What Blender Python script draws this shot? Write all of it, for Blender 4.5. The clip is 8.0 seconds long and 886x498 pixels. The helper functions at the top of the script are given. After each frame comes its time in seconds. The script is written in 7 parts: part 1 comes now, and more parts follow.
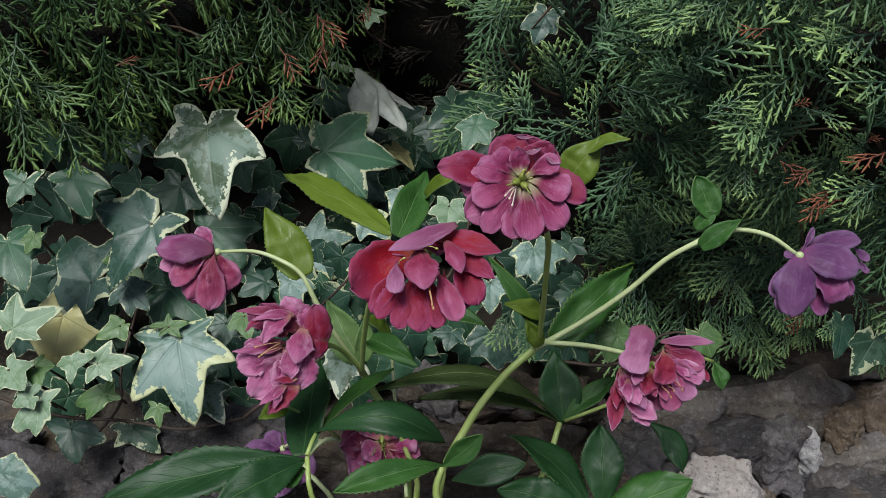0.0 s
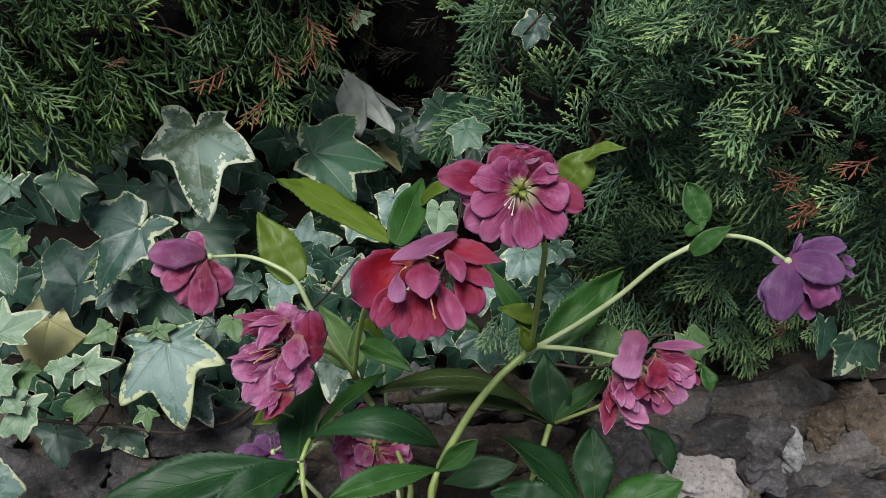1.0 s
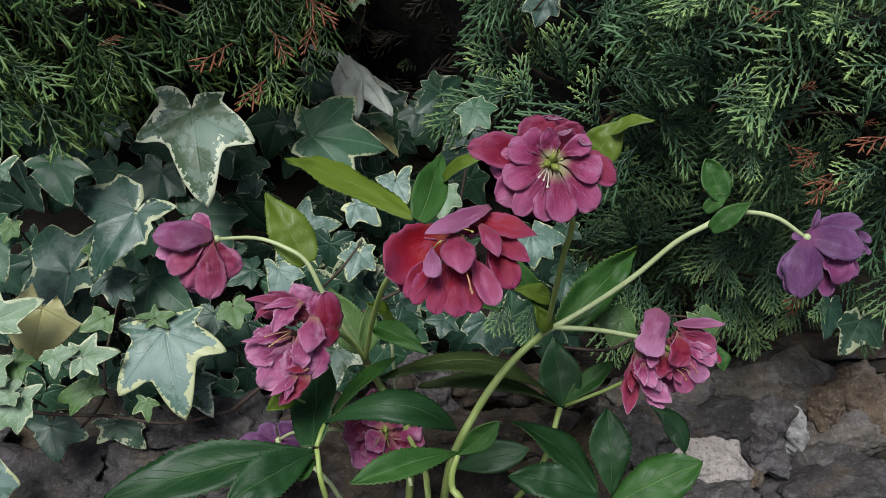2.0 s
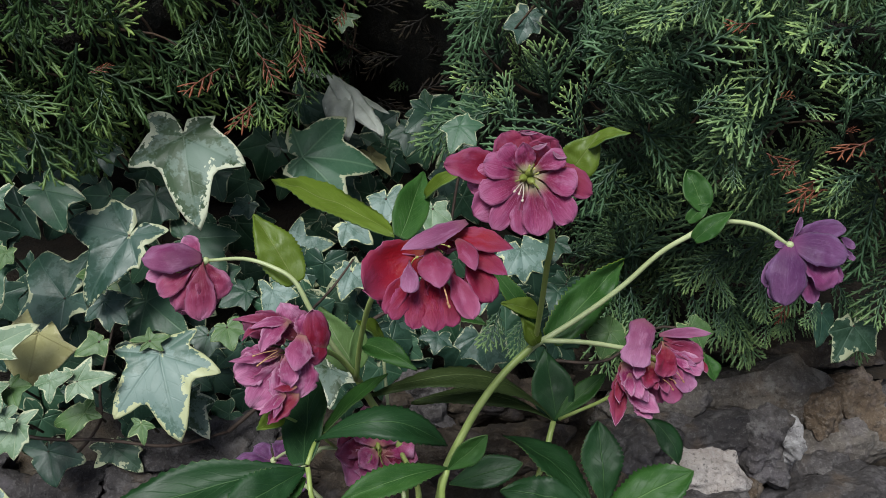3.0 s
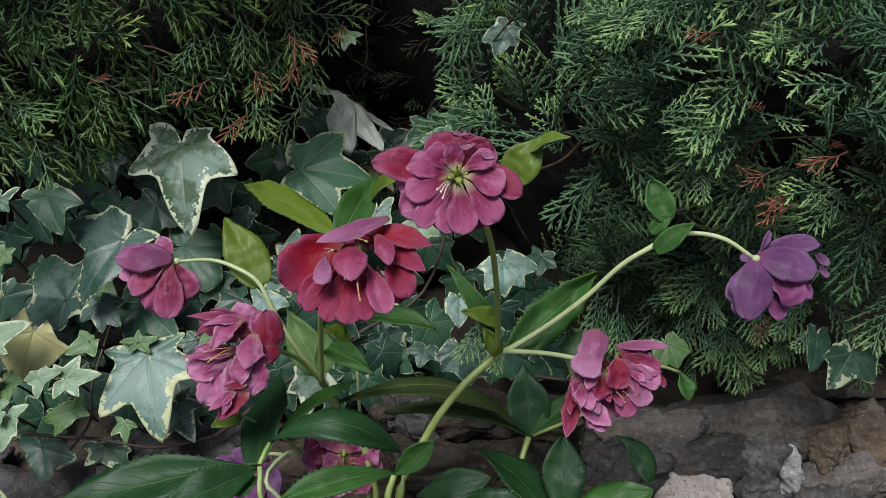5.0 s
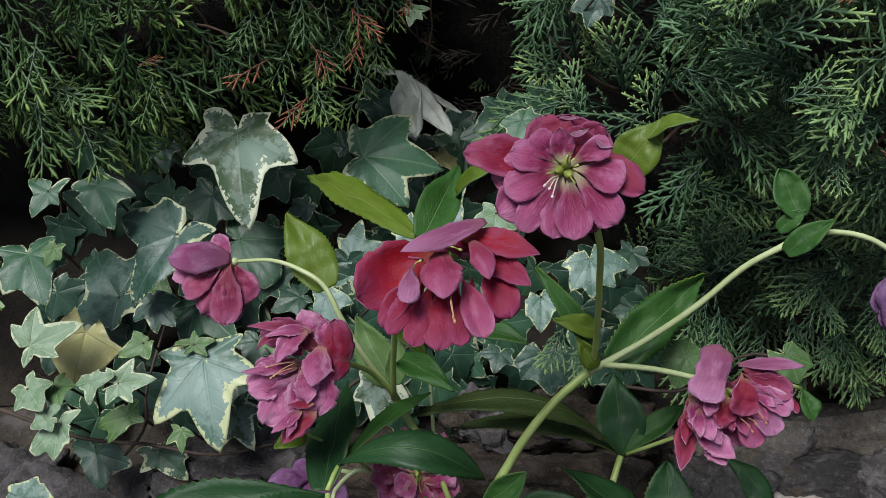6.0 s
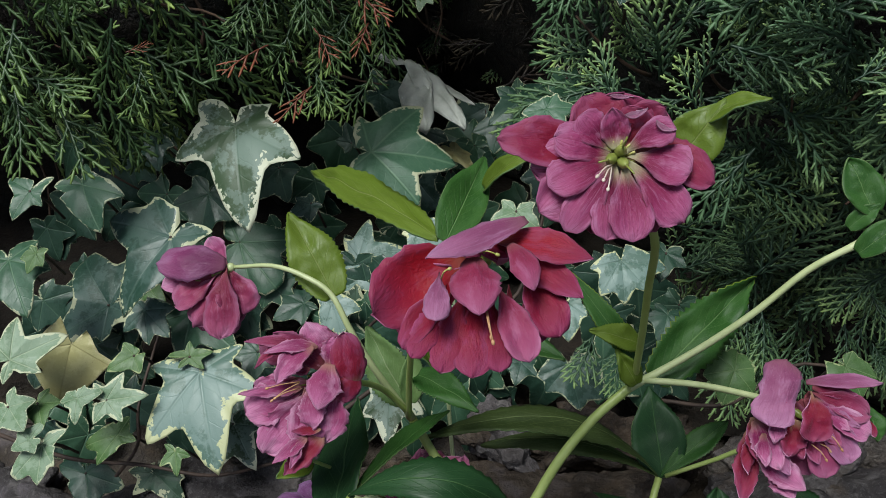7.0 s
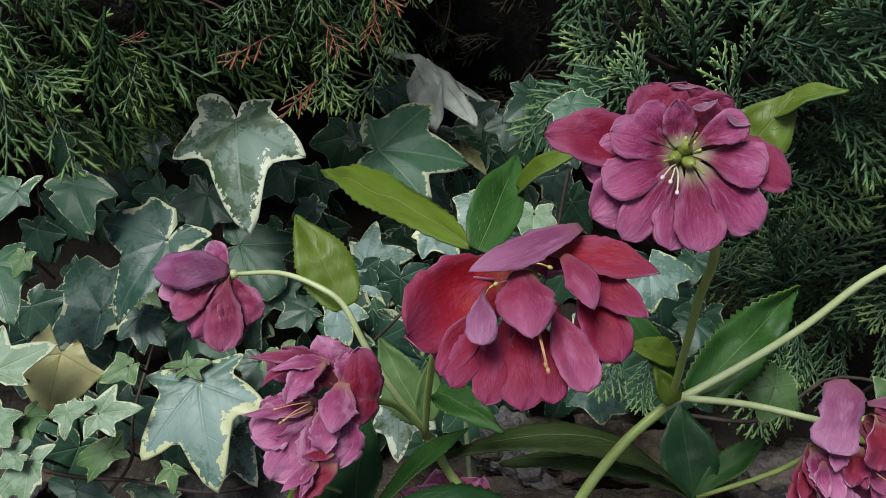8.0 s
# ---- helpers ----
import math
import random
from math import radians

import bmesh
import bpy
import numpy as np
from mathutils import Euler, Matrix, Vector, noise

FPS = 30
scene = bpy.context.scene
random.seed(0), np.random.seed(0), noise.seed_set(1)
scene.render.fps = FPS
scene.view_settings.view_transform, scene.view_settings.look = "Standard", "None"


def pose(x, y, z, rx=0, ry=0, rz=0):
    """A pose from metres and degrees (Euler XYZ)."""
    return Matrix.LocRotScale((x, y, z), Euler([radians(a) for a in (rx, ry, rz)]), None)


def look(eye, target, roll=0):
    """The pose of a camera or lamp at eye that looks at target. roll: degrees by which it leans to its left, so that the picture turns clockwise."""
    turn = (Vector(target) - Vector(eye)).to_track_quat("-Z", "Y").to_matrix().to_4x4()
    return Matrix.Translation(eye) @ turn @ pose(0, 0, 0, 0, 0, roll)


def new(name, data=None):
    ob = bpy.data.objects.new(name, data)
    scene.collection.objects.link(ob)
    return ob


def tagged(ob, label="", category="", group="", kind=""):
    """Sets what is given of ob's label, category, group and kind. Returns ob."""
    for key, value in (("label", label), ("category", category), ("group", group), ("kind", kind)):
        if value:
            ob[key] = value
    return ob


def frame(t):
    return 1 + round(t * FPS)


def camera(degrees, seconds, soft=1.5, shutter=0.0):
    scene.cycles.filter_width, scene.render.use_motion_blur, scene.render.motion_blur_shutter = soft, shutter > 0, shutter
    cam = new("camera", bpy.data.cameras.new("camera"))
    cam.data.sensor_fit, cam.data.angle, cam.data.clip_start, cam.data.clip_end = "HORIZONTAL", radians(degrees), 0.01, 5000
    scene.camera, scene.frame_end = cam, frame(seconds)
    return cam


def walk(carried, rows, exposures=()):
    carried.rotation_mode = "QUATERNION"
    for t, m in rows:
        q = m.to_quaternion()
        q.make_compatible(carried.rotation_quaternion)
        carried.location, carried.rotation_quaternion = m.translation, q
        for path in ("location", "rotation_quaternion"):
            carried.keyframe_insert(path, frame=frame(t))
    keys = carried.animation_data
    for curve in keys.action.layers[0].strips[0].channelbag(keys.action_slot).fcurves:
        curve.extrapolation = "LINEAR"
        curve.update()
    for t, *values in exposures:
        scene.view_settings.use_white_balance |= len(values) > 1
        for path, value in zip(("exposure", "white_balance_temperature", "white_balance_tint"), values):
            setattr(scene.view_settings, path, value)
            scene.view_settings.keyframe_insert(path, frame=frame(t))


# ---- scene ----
cam = camera(60.5, 8.0, soft=0.6)
PATH = [
    (0, (0.0155, -0.0020, 0.6666), (-0.0498, 1.6956, -0.3889), -1.24),
    (0.5, (0.0125, -0.0030, 0.6663), (-0.0483, 1.6984, -0.3832), -1.25),
    (1, (0.0059, -0.0010, 0.6727), (-0.0023, 1.6920, -0.3920), -0.20),
    (1.5, (-0.0100, 0.0020, 0.6713), (0.0089, 1.6869, -0.4060), 0.03),
    (1.7, (-0.0206, 0.0040, 0.6654), (0.0379, 1.6855, -0.4159), 0.85),
    (2.8, (-0.0118, 0.0030, 0.6571), (0.0393, 1.7017, -0.3972), -0.51),
    (3, (-0.0082, -0.0010, 0.6615), (0.0406, 1.7069, -0.3781), -1.05),
    (3.5, (0.0064, -0.0080, 0.6668), (-0.0042, 1.7089, -0.3590), -2.28),
    (4, (0.0182, -0.0090, 0.6698), (-0.0073, 1.7133, -0.3465), -2.60),
    (4.2, (0.0244, -0.0160, 0.6563), (-0.0131, 1.7307, -0.3172), -2.89),
    (5.3, (0.0552, 0.0000, 0.6479), (-0.0851, 1.7457, -0.3178), -2.13),
    (5.5, (0.0433, 0.0110, 0.6469), (-0.1274, 1.7422, -0.3399), -2.61),
    (6, (0.0277, 0.0430, 0.6305), (-0.2069, 1.7578, -0.3717), -4.32),
    (6.5, (0.0224, 0.0690, 0.6220), (-0.2400, 1.7785, -0.3824), -5.23),
    (7, (0.0135, 0.0830, 0.6092), (-0.2300, 1.7961, -0.3939), -4.92),
    (7.5, (0.0019, 0.0980, 0.6031), (-0.2384, 1.7968, -0.4246), -5.28),
    (8, (-0.0026, 0.1090, 0.5977), (-0.2319, 1.8230, -0.4071), -4.51),
]
walk(cam, [(t, look(eye, target, roll)) for t, eye, target, roll in PATH])

# ---- light ----
world = bpy.data.worlds.new("sky")
scene.world = world
world.use_nodes = True
wn = world.node_tree.nodes
sky = wn.new("ShaderNodeTexSky")
sky.sky_type = "NISHITA"
sky.sun_disc = False
sky.sun_elevation = radians(62)
sky.sun_rotation = radians(200)
sky.air_density, sky.dust_density, sky.ozone_density = 1.0, 2.0, 1.0
world.node_tree.links.new(sky.outputs[0], wn["Background"].inputs[0])
wn["Background"].inputs[1].default_value = 0.042
sun = new("sun", bpy.data.lights.new("sun", "SUN"))
sun.data.energy, sun.data.angle, sun.data.color = 2.2, radians(28), (0.95, 1.0, 0.98)
sun.matrix_world = look((-0.8, -1.2, 4.6), (0, 0.5, 0.3))
scene.view_settings.exposure = 0.77


# ---- materials ----
class Nodes:
    """A small builder for one node material."""

    def __init__(self, name):
        self.mat = bpy.data.materials.new(name)
        self.mat.use_nodes = True
        self.t = self.mat.node_tree
        self.t.nodes.clear()
        self.out = self.add("ShaderNodeOutputMaterial")

    def add(self, kind):
        return self.t.nodes.new(kind)

    def link(self, a, b):
        self.t.links.new(a, b)

    def put(self, socket, v):
        if isinstance(v, bpy.types.NodeSocket):
            self.link(v, socket)
        elif isinstance(v, tuple) and len(v) == 3 and socket.type == "RGBA":
            socket.default_value = (*v, 1)
        else:
            socket.default_value = v

    def attr(self, name):
        n = self.add("ShaderNodeAttribute")
        n.attribute_name = name
        return n.outputs["Fac"]

    def coords(self, which="Object", scale=(1, 1, 1), shift=True):
        """Coordinates, moved by the object's random number."""
        c = self.add("ShaderNodeTexCoord").outputs[which]
        m = self.add("ShaderNodeMapping")
        self.link(c, m.inputs[0])
        m.inputs["Scale"].default_value = scale
        if shift:
            r = self.add("ShaderNodeObjectInfo").outputs["Random"]
            k = self.add("ShaderNodeVectorMath")
            k.operation = "SCALE"
            k.inputs[0].default_value = (17.0, 29.0, 11.0)
            self.link(r, k.inputs["Scale"])
            self.link(k.outputs[0], m.inputs["Location"])
        return m.outputs[0]

    def noise(self, vec, scale, detail=3.0, rough=0.55, distort=0.0):
        n = self.add("ShaderNodeTexNoise")
        self.link(vec, n.inputs["Vector"])
        n.inputs["Scale"].default_value = scale
        n.inputs["Detail"].default_value = detail
        n.inputs["Roughness"].default_value = rough
        n.inputs["Distortion"].default_value = distort
        return n.outputs["Fac"]

    def math(self, op, a, b=0.0, c=0.0, clamp=False):
        n = self.add("ShaderNodeMath")
        n.operation, n.use_clamp = op, clamp
        for s, v in zip(n.inputs, (a, b, c)):
            self.put(s, v)
        return n.outputs[0]

    def span(self, v, lo, hi, a=0.0, b=1.0):
        n = self.add("ShaderNodeMapRange")
        n.interpolation_type = "SMOOTHSTEP"
        for s, x in zip(n.inputs, (v, lo, hi, a, b)):
            self.put(s, x)
        return n.outputs[0]

    def mix(self, f, a, b, blend="MIX"):
        n = self.add("ShaderNodeMix")
        n.data_type, n.blend_type = "RGBA", blend
        self.put(n.inputs[0], f)
        self.put(n.inputs[6], a)
        self.put(n.inputs[7], b)
        return n.outputs[2]

    def shade(self, colour, rough, height=None, bump=0.3, dist=0.001, spec=0.5, thin=0.0, thin_colour=None, sheen=0.0):
        p = self.add("ShaderNodeBsdfPrincipled")
        self.put(p.inputs["Base Color"], colour)
        self.put(p.inputs["Roughness"], rough)
        p.inputs["Specular IOR Level"].default_value = spec
        p.inputs["Sheen Weight"].default_value = sheen
        if height is not None:
            b = self.add("ShaderNodeBump")
            b.inputs["Strength"].default_value = bump
            b.inputs["Distance"].default_value = dist
            self.link(height, b.inputs["Height"])
            self.link(b.outputs[0], p.inputs["Normal"])
        last = p.outputs[0]
        if thin:
            tr = self.add("ShaderNodeBsdfTranslucent")
            self.put(tr.inputs[0], colour if thin_colour is None else thin_colour)
            mx = self.add("ShaderNodeMixShader")
            mx.inputs[0].default_value = thin
            self.link(last, mx.inputs[1])
            self.link(tr.outputs[0], mx.inputs[2])
            last = mx.outputs[0]
        self.link(last, self.out.inputs[0])
        return self.mat


def petal_material(name, deep, mid, tip, throat, streak=0.5, thin=0.3, throat_end=0.22):
    """A sepal: pale at the throat, fine dark veins along it, a dusty bloom in patches and a paler worn margin."""
    n = Nodes(name)
    uv = n.coords("UV", (1, 1, 1), True)
    along, edge = n.attr("along"), n.attr("edge")
    m = n.add("ShaderNodeMapping")
    n.link(uv, m.inputs[0])
    m.inputs["Scale"].default_value = (13, 1.6, 1)
    lines = n.noise(m.outputs[0], 1.8, 4.0, 0.65, 1.0)
    m2 = n.add("ShaderNodeMapping")
    n.link(uv, m2.inputs[0])
    m2.inputs["Scale"].default_value = (34, 3.0, 1)
    hair = n.noise(m2.outputs[0], 1.8, 2.0, 0.6, 0.6)
    cloud, crepe = n.noise(uv, 2.2, 4.0, 0.6), n.noise(uv, 15.0, 4.0, 0.65, 0.5)
    c = n.mix(n.span(n.math("ADD", along, n.math("MULTIPLY", cloud, 0.4)), 0.50, 1.10), deep, mid)
    c = n.mix(n.math("MULTIPLY", n.span(n.math("ADD", along, n.math("MULTIPLY", lines, 0.3)), 0.80, 1.25), 0.40), c, tip)
    c = n.mix(n.math("MULTIPLY", n.span(n.math("ADD", edge, n.math("MULTIPLY", cloud, 0.9)), 1.00, 1.75), 0.85), c, tip)
    c = n.mix(n.math("MULTIPLY", n.span(cloud, 0.52, 0.68), 0.40), c, tip)
    c = n.mix(n.math("MULTIPLY", n.span(lines, 0.50, 0.64), streak), c, deep)
    c = n.mix(n.math("MULTIPLY", n.span(lines, 0.46, 0.32), streak * 0.7), c, tip)
    c = n.mix(n.math("MULTIPLY", n.span(hair, 0.54, 0.66), streak * 0.25), c, deep)
    c = n.mix(n.math("MULTIPLY", n.span(crepe, 0.56, 0.72), 0.25), c, tip)
    c = n.mix(n.span(n.math("ADD", along, n.math("MULTIPLY", lines, 0.14)), throat_end + 0.14, 0.06), c, throat)
    h = n.math("ADD", n.math("ADD", n.math("MULTIPLY", lines, 0.14), n.math("MULTIPLY", hair, 0.06)), n.math("ADD", n.math("MULTIPLY", cloud, 0.5), n.math("MULTIPLY", crepe, 0.55)))
    return n.shade(c, n.span(crepe, 0.3, 0.7, 0.40, 0.60), h, 0.75, 0.0011, 0.35, thin, None, 0.06)


def blade_material(name, dark, light, vein, rough=0.38, thin=0.18, spec=0.5, mottle=0.5):
    """A hellebore leaf or bract: pale midrib and side veins on a mottled green."""
    n = Nodes(name)
    uv = n.coords("UV", (1, 1, 1), True)
    raw = n.add("ShaderNodeTexCoord").outputs["UV"]
    sx = n.add("ShaderNodeSeparateXYZ")
    n.link(raw, sx.inputs[0])
    u, v = sx.outputs[0], sx.outputs[1]
    side = n.math("ABSOLUTE", n.math("SUBTRACT", u, 0.5))
    cloud = n.noise(uv, 2.5, 4.0)
    fine = n.noise(uv, 18.0, 3.0)
    c = n.mix(n.math("MULTIPLY", n.span(cloud, 0.35, 0.68), mottle), dark, light)
    c = n.mix(n.math("MULTIPLY", n.span(fine, 0.5, 0.75), 0.25), c, light)
    wob = n.math("MULTIPLY", n.noise(uv, 3.0, 2.0), 0.07)
    net = n.add("ShaderNodeTexVoronoi")
    net.feature = "DISTANCE_TO_EDGE"
    net.inputs["Scale"].default_value = 26.0
    n.link(uv, net.inputs["Vector"])
    c = n.mix(n.math("MULTIPLY", n.span(net.outputs["Distance"], 0.07, 0.0), 0.16), c, vein)
    w = n.math("FRACT", n.math("MULTIPLY", n.math("ADD", n.math("SUBTRACT", v, n.math("MULTIPLY", side, 0.65)), wob), 9.0))
    ribs = n.span(n.math("ABSOLUTE", n.math("SUBTRACT", w, 0.5)), 0.06, 0.0)
    ribs = n.math("MULTIPLY", ribs, n.span(side, 0.46, 0.08))
    mid = n.span(side, 0.022, 0.004)
    c = n.mix(n.math("MULTIPLY", ribs, 0.28), c, vein)
    c = n.mix(n.math("MULTIPLY", mid, 0.7), c, vein)
    h = n.math("SUBTRACT", n.math("MULTIPLY", fine, 0.4), n.math("MAXIMUM", n.math("MULTIPLY", ribs, 0.35), mid))
    return n.shade(c, n.span(cloud, 0.2, 0.8, rough - 0.06, rough + 0.14), h, 0.55, 0.0008, spec, thin)


def ivy_material(name, dark, grey, margin, vein, rim=0.03, rough=0.40, blotch=0.6, wide=0.10, veins=0.6):
    """An ivy leaf: hard-edged grey patches on a dark centre, ribs with side veins, and an uneven cream margin.
    rim: the margin's usual width, wide: how far its blotches reach in, both in leaf lengths."""
    n = Nodes(name)
    uv = n.coords("UV", (1, 1, 1), True)
    edge, vd, va = n.attr("edge"), n.attr("vdist"), n.attr("valong")
    big, mid, small = n.noise(uv, 1.7, 3.0, 0.6), n.noise(uv, 5.0, 4.0, 0.65), n.noise(uv, 20.0, 3.0, 0.65)
    c = n.mix(n.math("MULTIPLY", n.span(n.math("ADD", big, n.math("MULTIPLY", small, 0.22)), 0.56, 0.64), blotch), dark, grey)
    c = n.mix(n.math("MULTIPLY", n.span(n.math("ADD", mid, n.math("MULTIPLY", small, 0.15)), 0.60, 0.66), blotch * 0.6), c, grey)
    c = n.mix(n.math("MULTIPLY", n.span(small, 0.45, 0.75), 0.18), c, grey)
    # ribs and their forward-leaning side veins
    rib = n.span(vd, 0.022, 0.002)
    w = n.math("FRACT", n.math("MULTIPLY", n.math("SUBTRACT", n.math("ADD", va, n.math("MULTIPLY", mid, 0.06)), n.math("MULTIPLY", vd, 0.9)), 6.0))
    twig = n.math("MULTIPLY", n.span(n.math("ABSOLUTE", n.math("SUBTRACT", w, 0.5)), 0.075, 0.0), n.span(vd, 0.26, 0.03))
    net = n.add("ShaderNodeTexVoronoi")
    net.feature = "DISTANCE_TO_EDGE"
    net.inputs["Scale"].default_value = 13.0
    n.link(uv, net.inputs["Vector"])
    c = n.mix(n.math("MULTIPLY", n.span(net.outputs["Distance"], 0.08, 0.0), 0.12 * veins), c, vein)
    c = n.mix(n.math("MULTIPLY", twig, 0.16 * veins), c, vein)
    c = n.mix(n.math("MULTIPLY", rib, veins * 0.75), c, vein)
    jag = n.math("ADD", n.span(big, 0.50, 0.72, 0.0, wide), n.math("MULTIPLY", n.span(mid, 0.35, 0.75), wide * 0.6))
    lim = n.math("ADD", n.math("ADD", jag, rim - wide * 0.45), n.math("MULTIPLY", n.math("SUBTRACT", small, 0.5), 0.09))
    inside = n.math("SUBTRACT", edge, lim)
    c = n.mix(n.span(inside, 0.012, 0.0), c, margin)
    dirt = n.noise(uv, 46.0, 2.0)
    c = n.mix(n.math("MULTIPLY", n.span(dirt, 0.68, 0.76), 0.30), c, (0.09, 0.07, 0.05))
    h = n.math("SUBTRACT", n.math("MULTIPLY", small, 0.4), n.math("MAXIMUM", n.math("MULTIPLY", rib, 0.7), n.math("MULTIPLY", twig, 0.22)))
    return n.shade(c, n.span(mid, 0.2, 0.8, rough - 0.05, rough + 0.16), h, 0.45, 0.0008, 0.42, 0.12)


def plain_material(name, a, b, scale=60.0, rough=0.5, bump=0.4, dist=0.001, thin=0.0, stretch=(1, 1, 1), spec=0.5):
    n = Nodes(name)
    p = n.coords("Object", stretch, True)
    f1, f2 = n.noise(p, scale, 4.0), n.noise(p, scale * 6, 3.0)
    c = n.mix(n.span(f1, 0.3, 0.7), a, b)
    c = n.mix(n.math("MULTIPLY", n.span(f2, 0.5, 0.8), 0.4), c, b)
    return n.shade(c, n.span(f1, 0.2, 0.8, rough - 0.1, rough + 0.1), n.math("ADD", f1, n.math("MULTIPLY", f2, 0.4)), bump, dist, spec, thin)


def conifer_material(name, old, young, tip):
    """Scale leaves: young growth at the tips, older wood-side greens behind."""
    n = Nodes(name)
    g = n.add("ShaderNodeNewGeometry").outputs["Position"]
    along, isle = n.attr("along"), n.attr("tone")
    big, fine = n.noise(g, 14.0, 3.0), n.noise(g, 520.0, 2.0)
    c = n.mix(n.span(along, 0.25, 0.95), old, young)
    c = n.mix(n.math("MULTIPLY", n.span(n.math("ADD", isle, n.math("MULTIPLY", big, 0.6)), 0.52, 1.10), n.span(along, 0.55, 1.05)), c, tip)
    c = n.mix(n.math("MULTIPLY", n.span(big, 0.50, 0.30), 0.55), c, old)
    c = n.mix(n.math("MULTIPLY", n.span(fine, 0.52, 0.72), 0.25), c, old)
    return n.shade(c, 0.46, fine, 0.35, 0.0006, 0.45, 0.06)


def rock_material(name, a, b, pale, patch, stain=0.5, relief=1.0):
    """Weathered stone: ochre and grey-lilac tints, pale worn flakes, soot in the hollows and dark pits."""
    n = Nodes(name)
    g = n.add("ShaderNodeNewGeometry").outputs["Position"]
    p = n.coords("Object", (1, 1, 1), True)
    broad, mid = n.noise(p, 16.0, 4.0, 0.6), n.noise(p, 60.0, 5.0, 0.62)
    fine, grit = n.noise(g, 230.0, 4.0, 0.66), n.noise(g, 800.0, 2.0, 0.6)
    soot, tint = n.noise(p, 42.0, 5.0, 0.7), n.noise(p, 26.0, 3.0, 0.5)
    c = n.mix(n.span(broad, 0.35, 0.65), a, b)
    c = n.mix(n.math("MULTIPLY", n.span(tint, 0.54, 0.70), 0.32), c, (0.17, 0.115, 0.070))
    c = n.mix(n.math("MULTIPLY", n.span(tint, 0.46, 0.32), 0.40), c, (0.150, 0.132, 0.148))
    c = n.mix(n.math("MULTIPLY", n.span(mid, 0.52, 0.66), 0.55), c, pale)
    c = n.mix(n.math("MULTIPLY", n.span(soot, 0.53, 0.64), stain), c, (0.040, 0.034, 0.034))
    c = n.mix(n.math("MULTIPLY", n.span(fine, 0.54, 0.66), 0.45), c, pale)
    c = n.mix(n.math("MULTIPLY", n.span(fine, 0.44, 0.33), 0.60), c, (0.045, 0.038, 0.036))
    c = n.mix(n.math("MULTIPLY", n.span(grit, 0.58, 0.70), 0.35), c, pale)
    c = n.mix(n.math("MULTIPLY", n.span(grit, 0.40, 0.30), 0.50), c, (0.05, 0.042, 0.040))
    c = n.mix(n.span(n.math("ADD", broad, n.math("MULTIPLY", mid, 0.3)), 1.05 - patch, 1.10 - patch), c, n.mix(n.span(fine, 0.4, 0.6), (0.40, 0.36, 0.33), (0.66, 0.61, 0.57)))
    h = n.math("ADD", n.math("MULTIPLY", mid, 1.2), n.math("ADD", n.math("MULTIPLY", fine, 0.7), n.math("MULTIPLY", grit, 0.2)))
    return n.shade(c, 0.88, h, 1.0, 0.004 * relief, 0.2)


CRIMSON_IN = petal_material("crimson_inner", (0.350, 0.003, 0.014), (0.300, 0.013, 0.050), (0.350, 0.065, 0.155), (0.28, 0.05, 0.03), 0.14, 0.30)
CRIMSON_BELL = petal_material("crimson_bell", (0.270, 0.003, 0.022), (0.275, 0.010, 0.055), (0.390, 0.075, 0.195), (0.24, 0.03, 0.04), 0.20, 0.28)
CRIMSON_OUT = petal_material("crimson_outer", (0.280, 0.020, 0.070), (0.410, 0.070, 0.180), (0.510, 0.180, 0.330), (0.30, 0.07, 0.09), 0.15, 0.28)
ROSE_IN = petal_material("rose_inner", (0.225, 0.007, 0.058), (0.400, 0.055, 0.180), (0.550, 0.225, 0.400), (0.56, 0.54, 0.32), 0.50, 0.28, 0.30)
ROSE_OUT = petal_material("rose_outer", (0.250, 0.006, 0.028), (0.300, 0.018, 0.066), (0.390, 0.105, 0.225), (0.40, 0.24, 0.15), 0.25, 0.30)
PINK_IN = petal_material("pink_inner", (0.310, 0.030, 0.125), (0.560, 0.150, 0.335), (0.720, 0.400, 0.580), (0.42, 0.19, 0.16), 0.38, 0.30)
PINK_OUT = petal_material("pink_outer", (0.210, 0.011, 0.046), (0.360, 0.052, 0.135), (0.490, 0.195, 0.340), (0.28, 0.07, 0.08), 0.35, 0.28)
MAUVE_PALE = petal_material("pale_margin", (0.36, 0.12, 0.22), (0.46, 0.22, 0.34), (0.54, 0.34, 0.45), (0.36, 0.18, 0.26), 0.2, 0.25)
MAUVE = petal_material("dusty_mauve", (0.250, 0.055, 0.140), (0.400, 0.135, 0.270), (0.500, 0.240, 0.410), (0.27, 0.09, 0.14), 0.35, 0.2)
VIOLET_IN = petal_material("violet_inner", (0.17, 0.02, 0.10), (0.30, 0.06, 0.19), (0.38, 0.17, 0.36), (0.30, 0.15, 0.15), 0.25, 0.32)
VIOLET_OUT = petal_material("violet_outer", (0.115, 0.030, 0.115), (0.215, 0.078, 0.205), (0.310, 0.175, 0.350), (0.20, 0.05, 0.16), 0.4, 0.28)
PLUM_OUT = petal_material("plum_outer", (0.17, 0.025, 0.10), (0.29, 0.055, 0.17), (0.40, 0.18, 0.33), (0.22, 0.06, 0.12), 0.25, 0.32)
LEAF_DARK = blade_material("dark_leaf", (0.010, 0.042, 0.012), (0.024, 0.080, 0.025), (0.075, 0.155, 0.055), 0.44, 0.14, 0.34)
LEAF_MID = blade_material("mid_leaf", (0.026, 0.088, 0.016), (0.058, 0.150, 0.030), (0.16, 0.28, 0.10), 0.45, 0.2, 0.30)
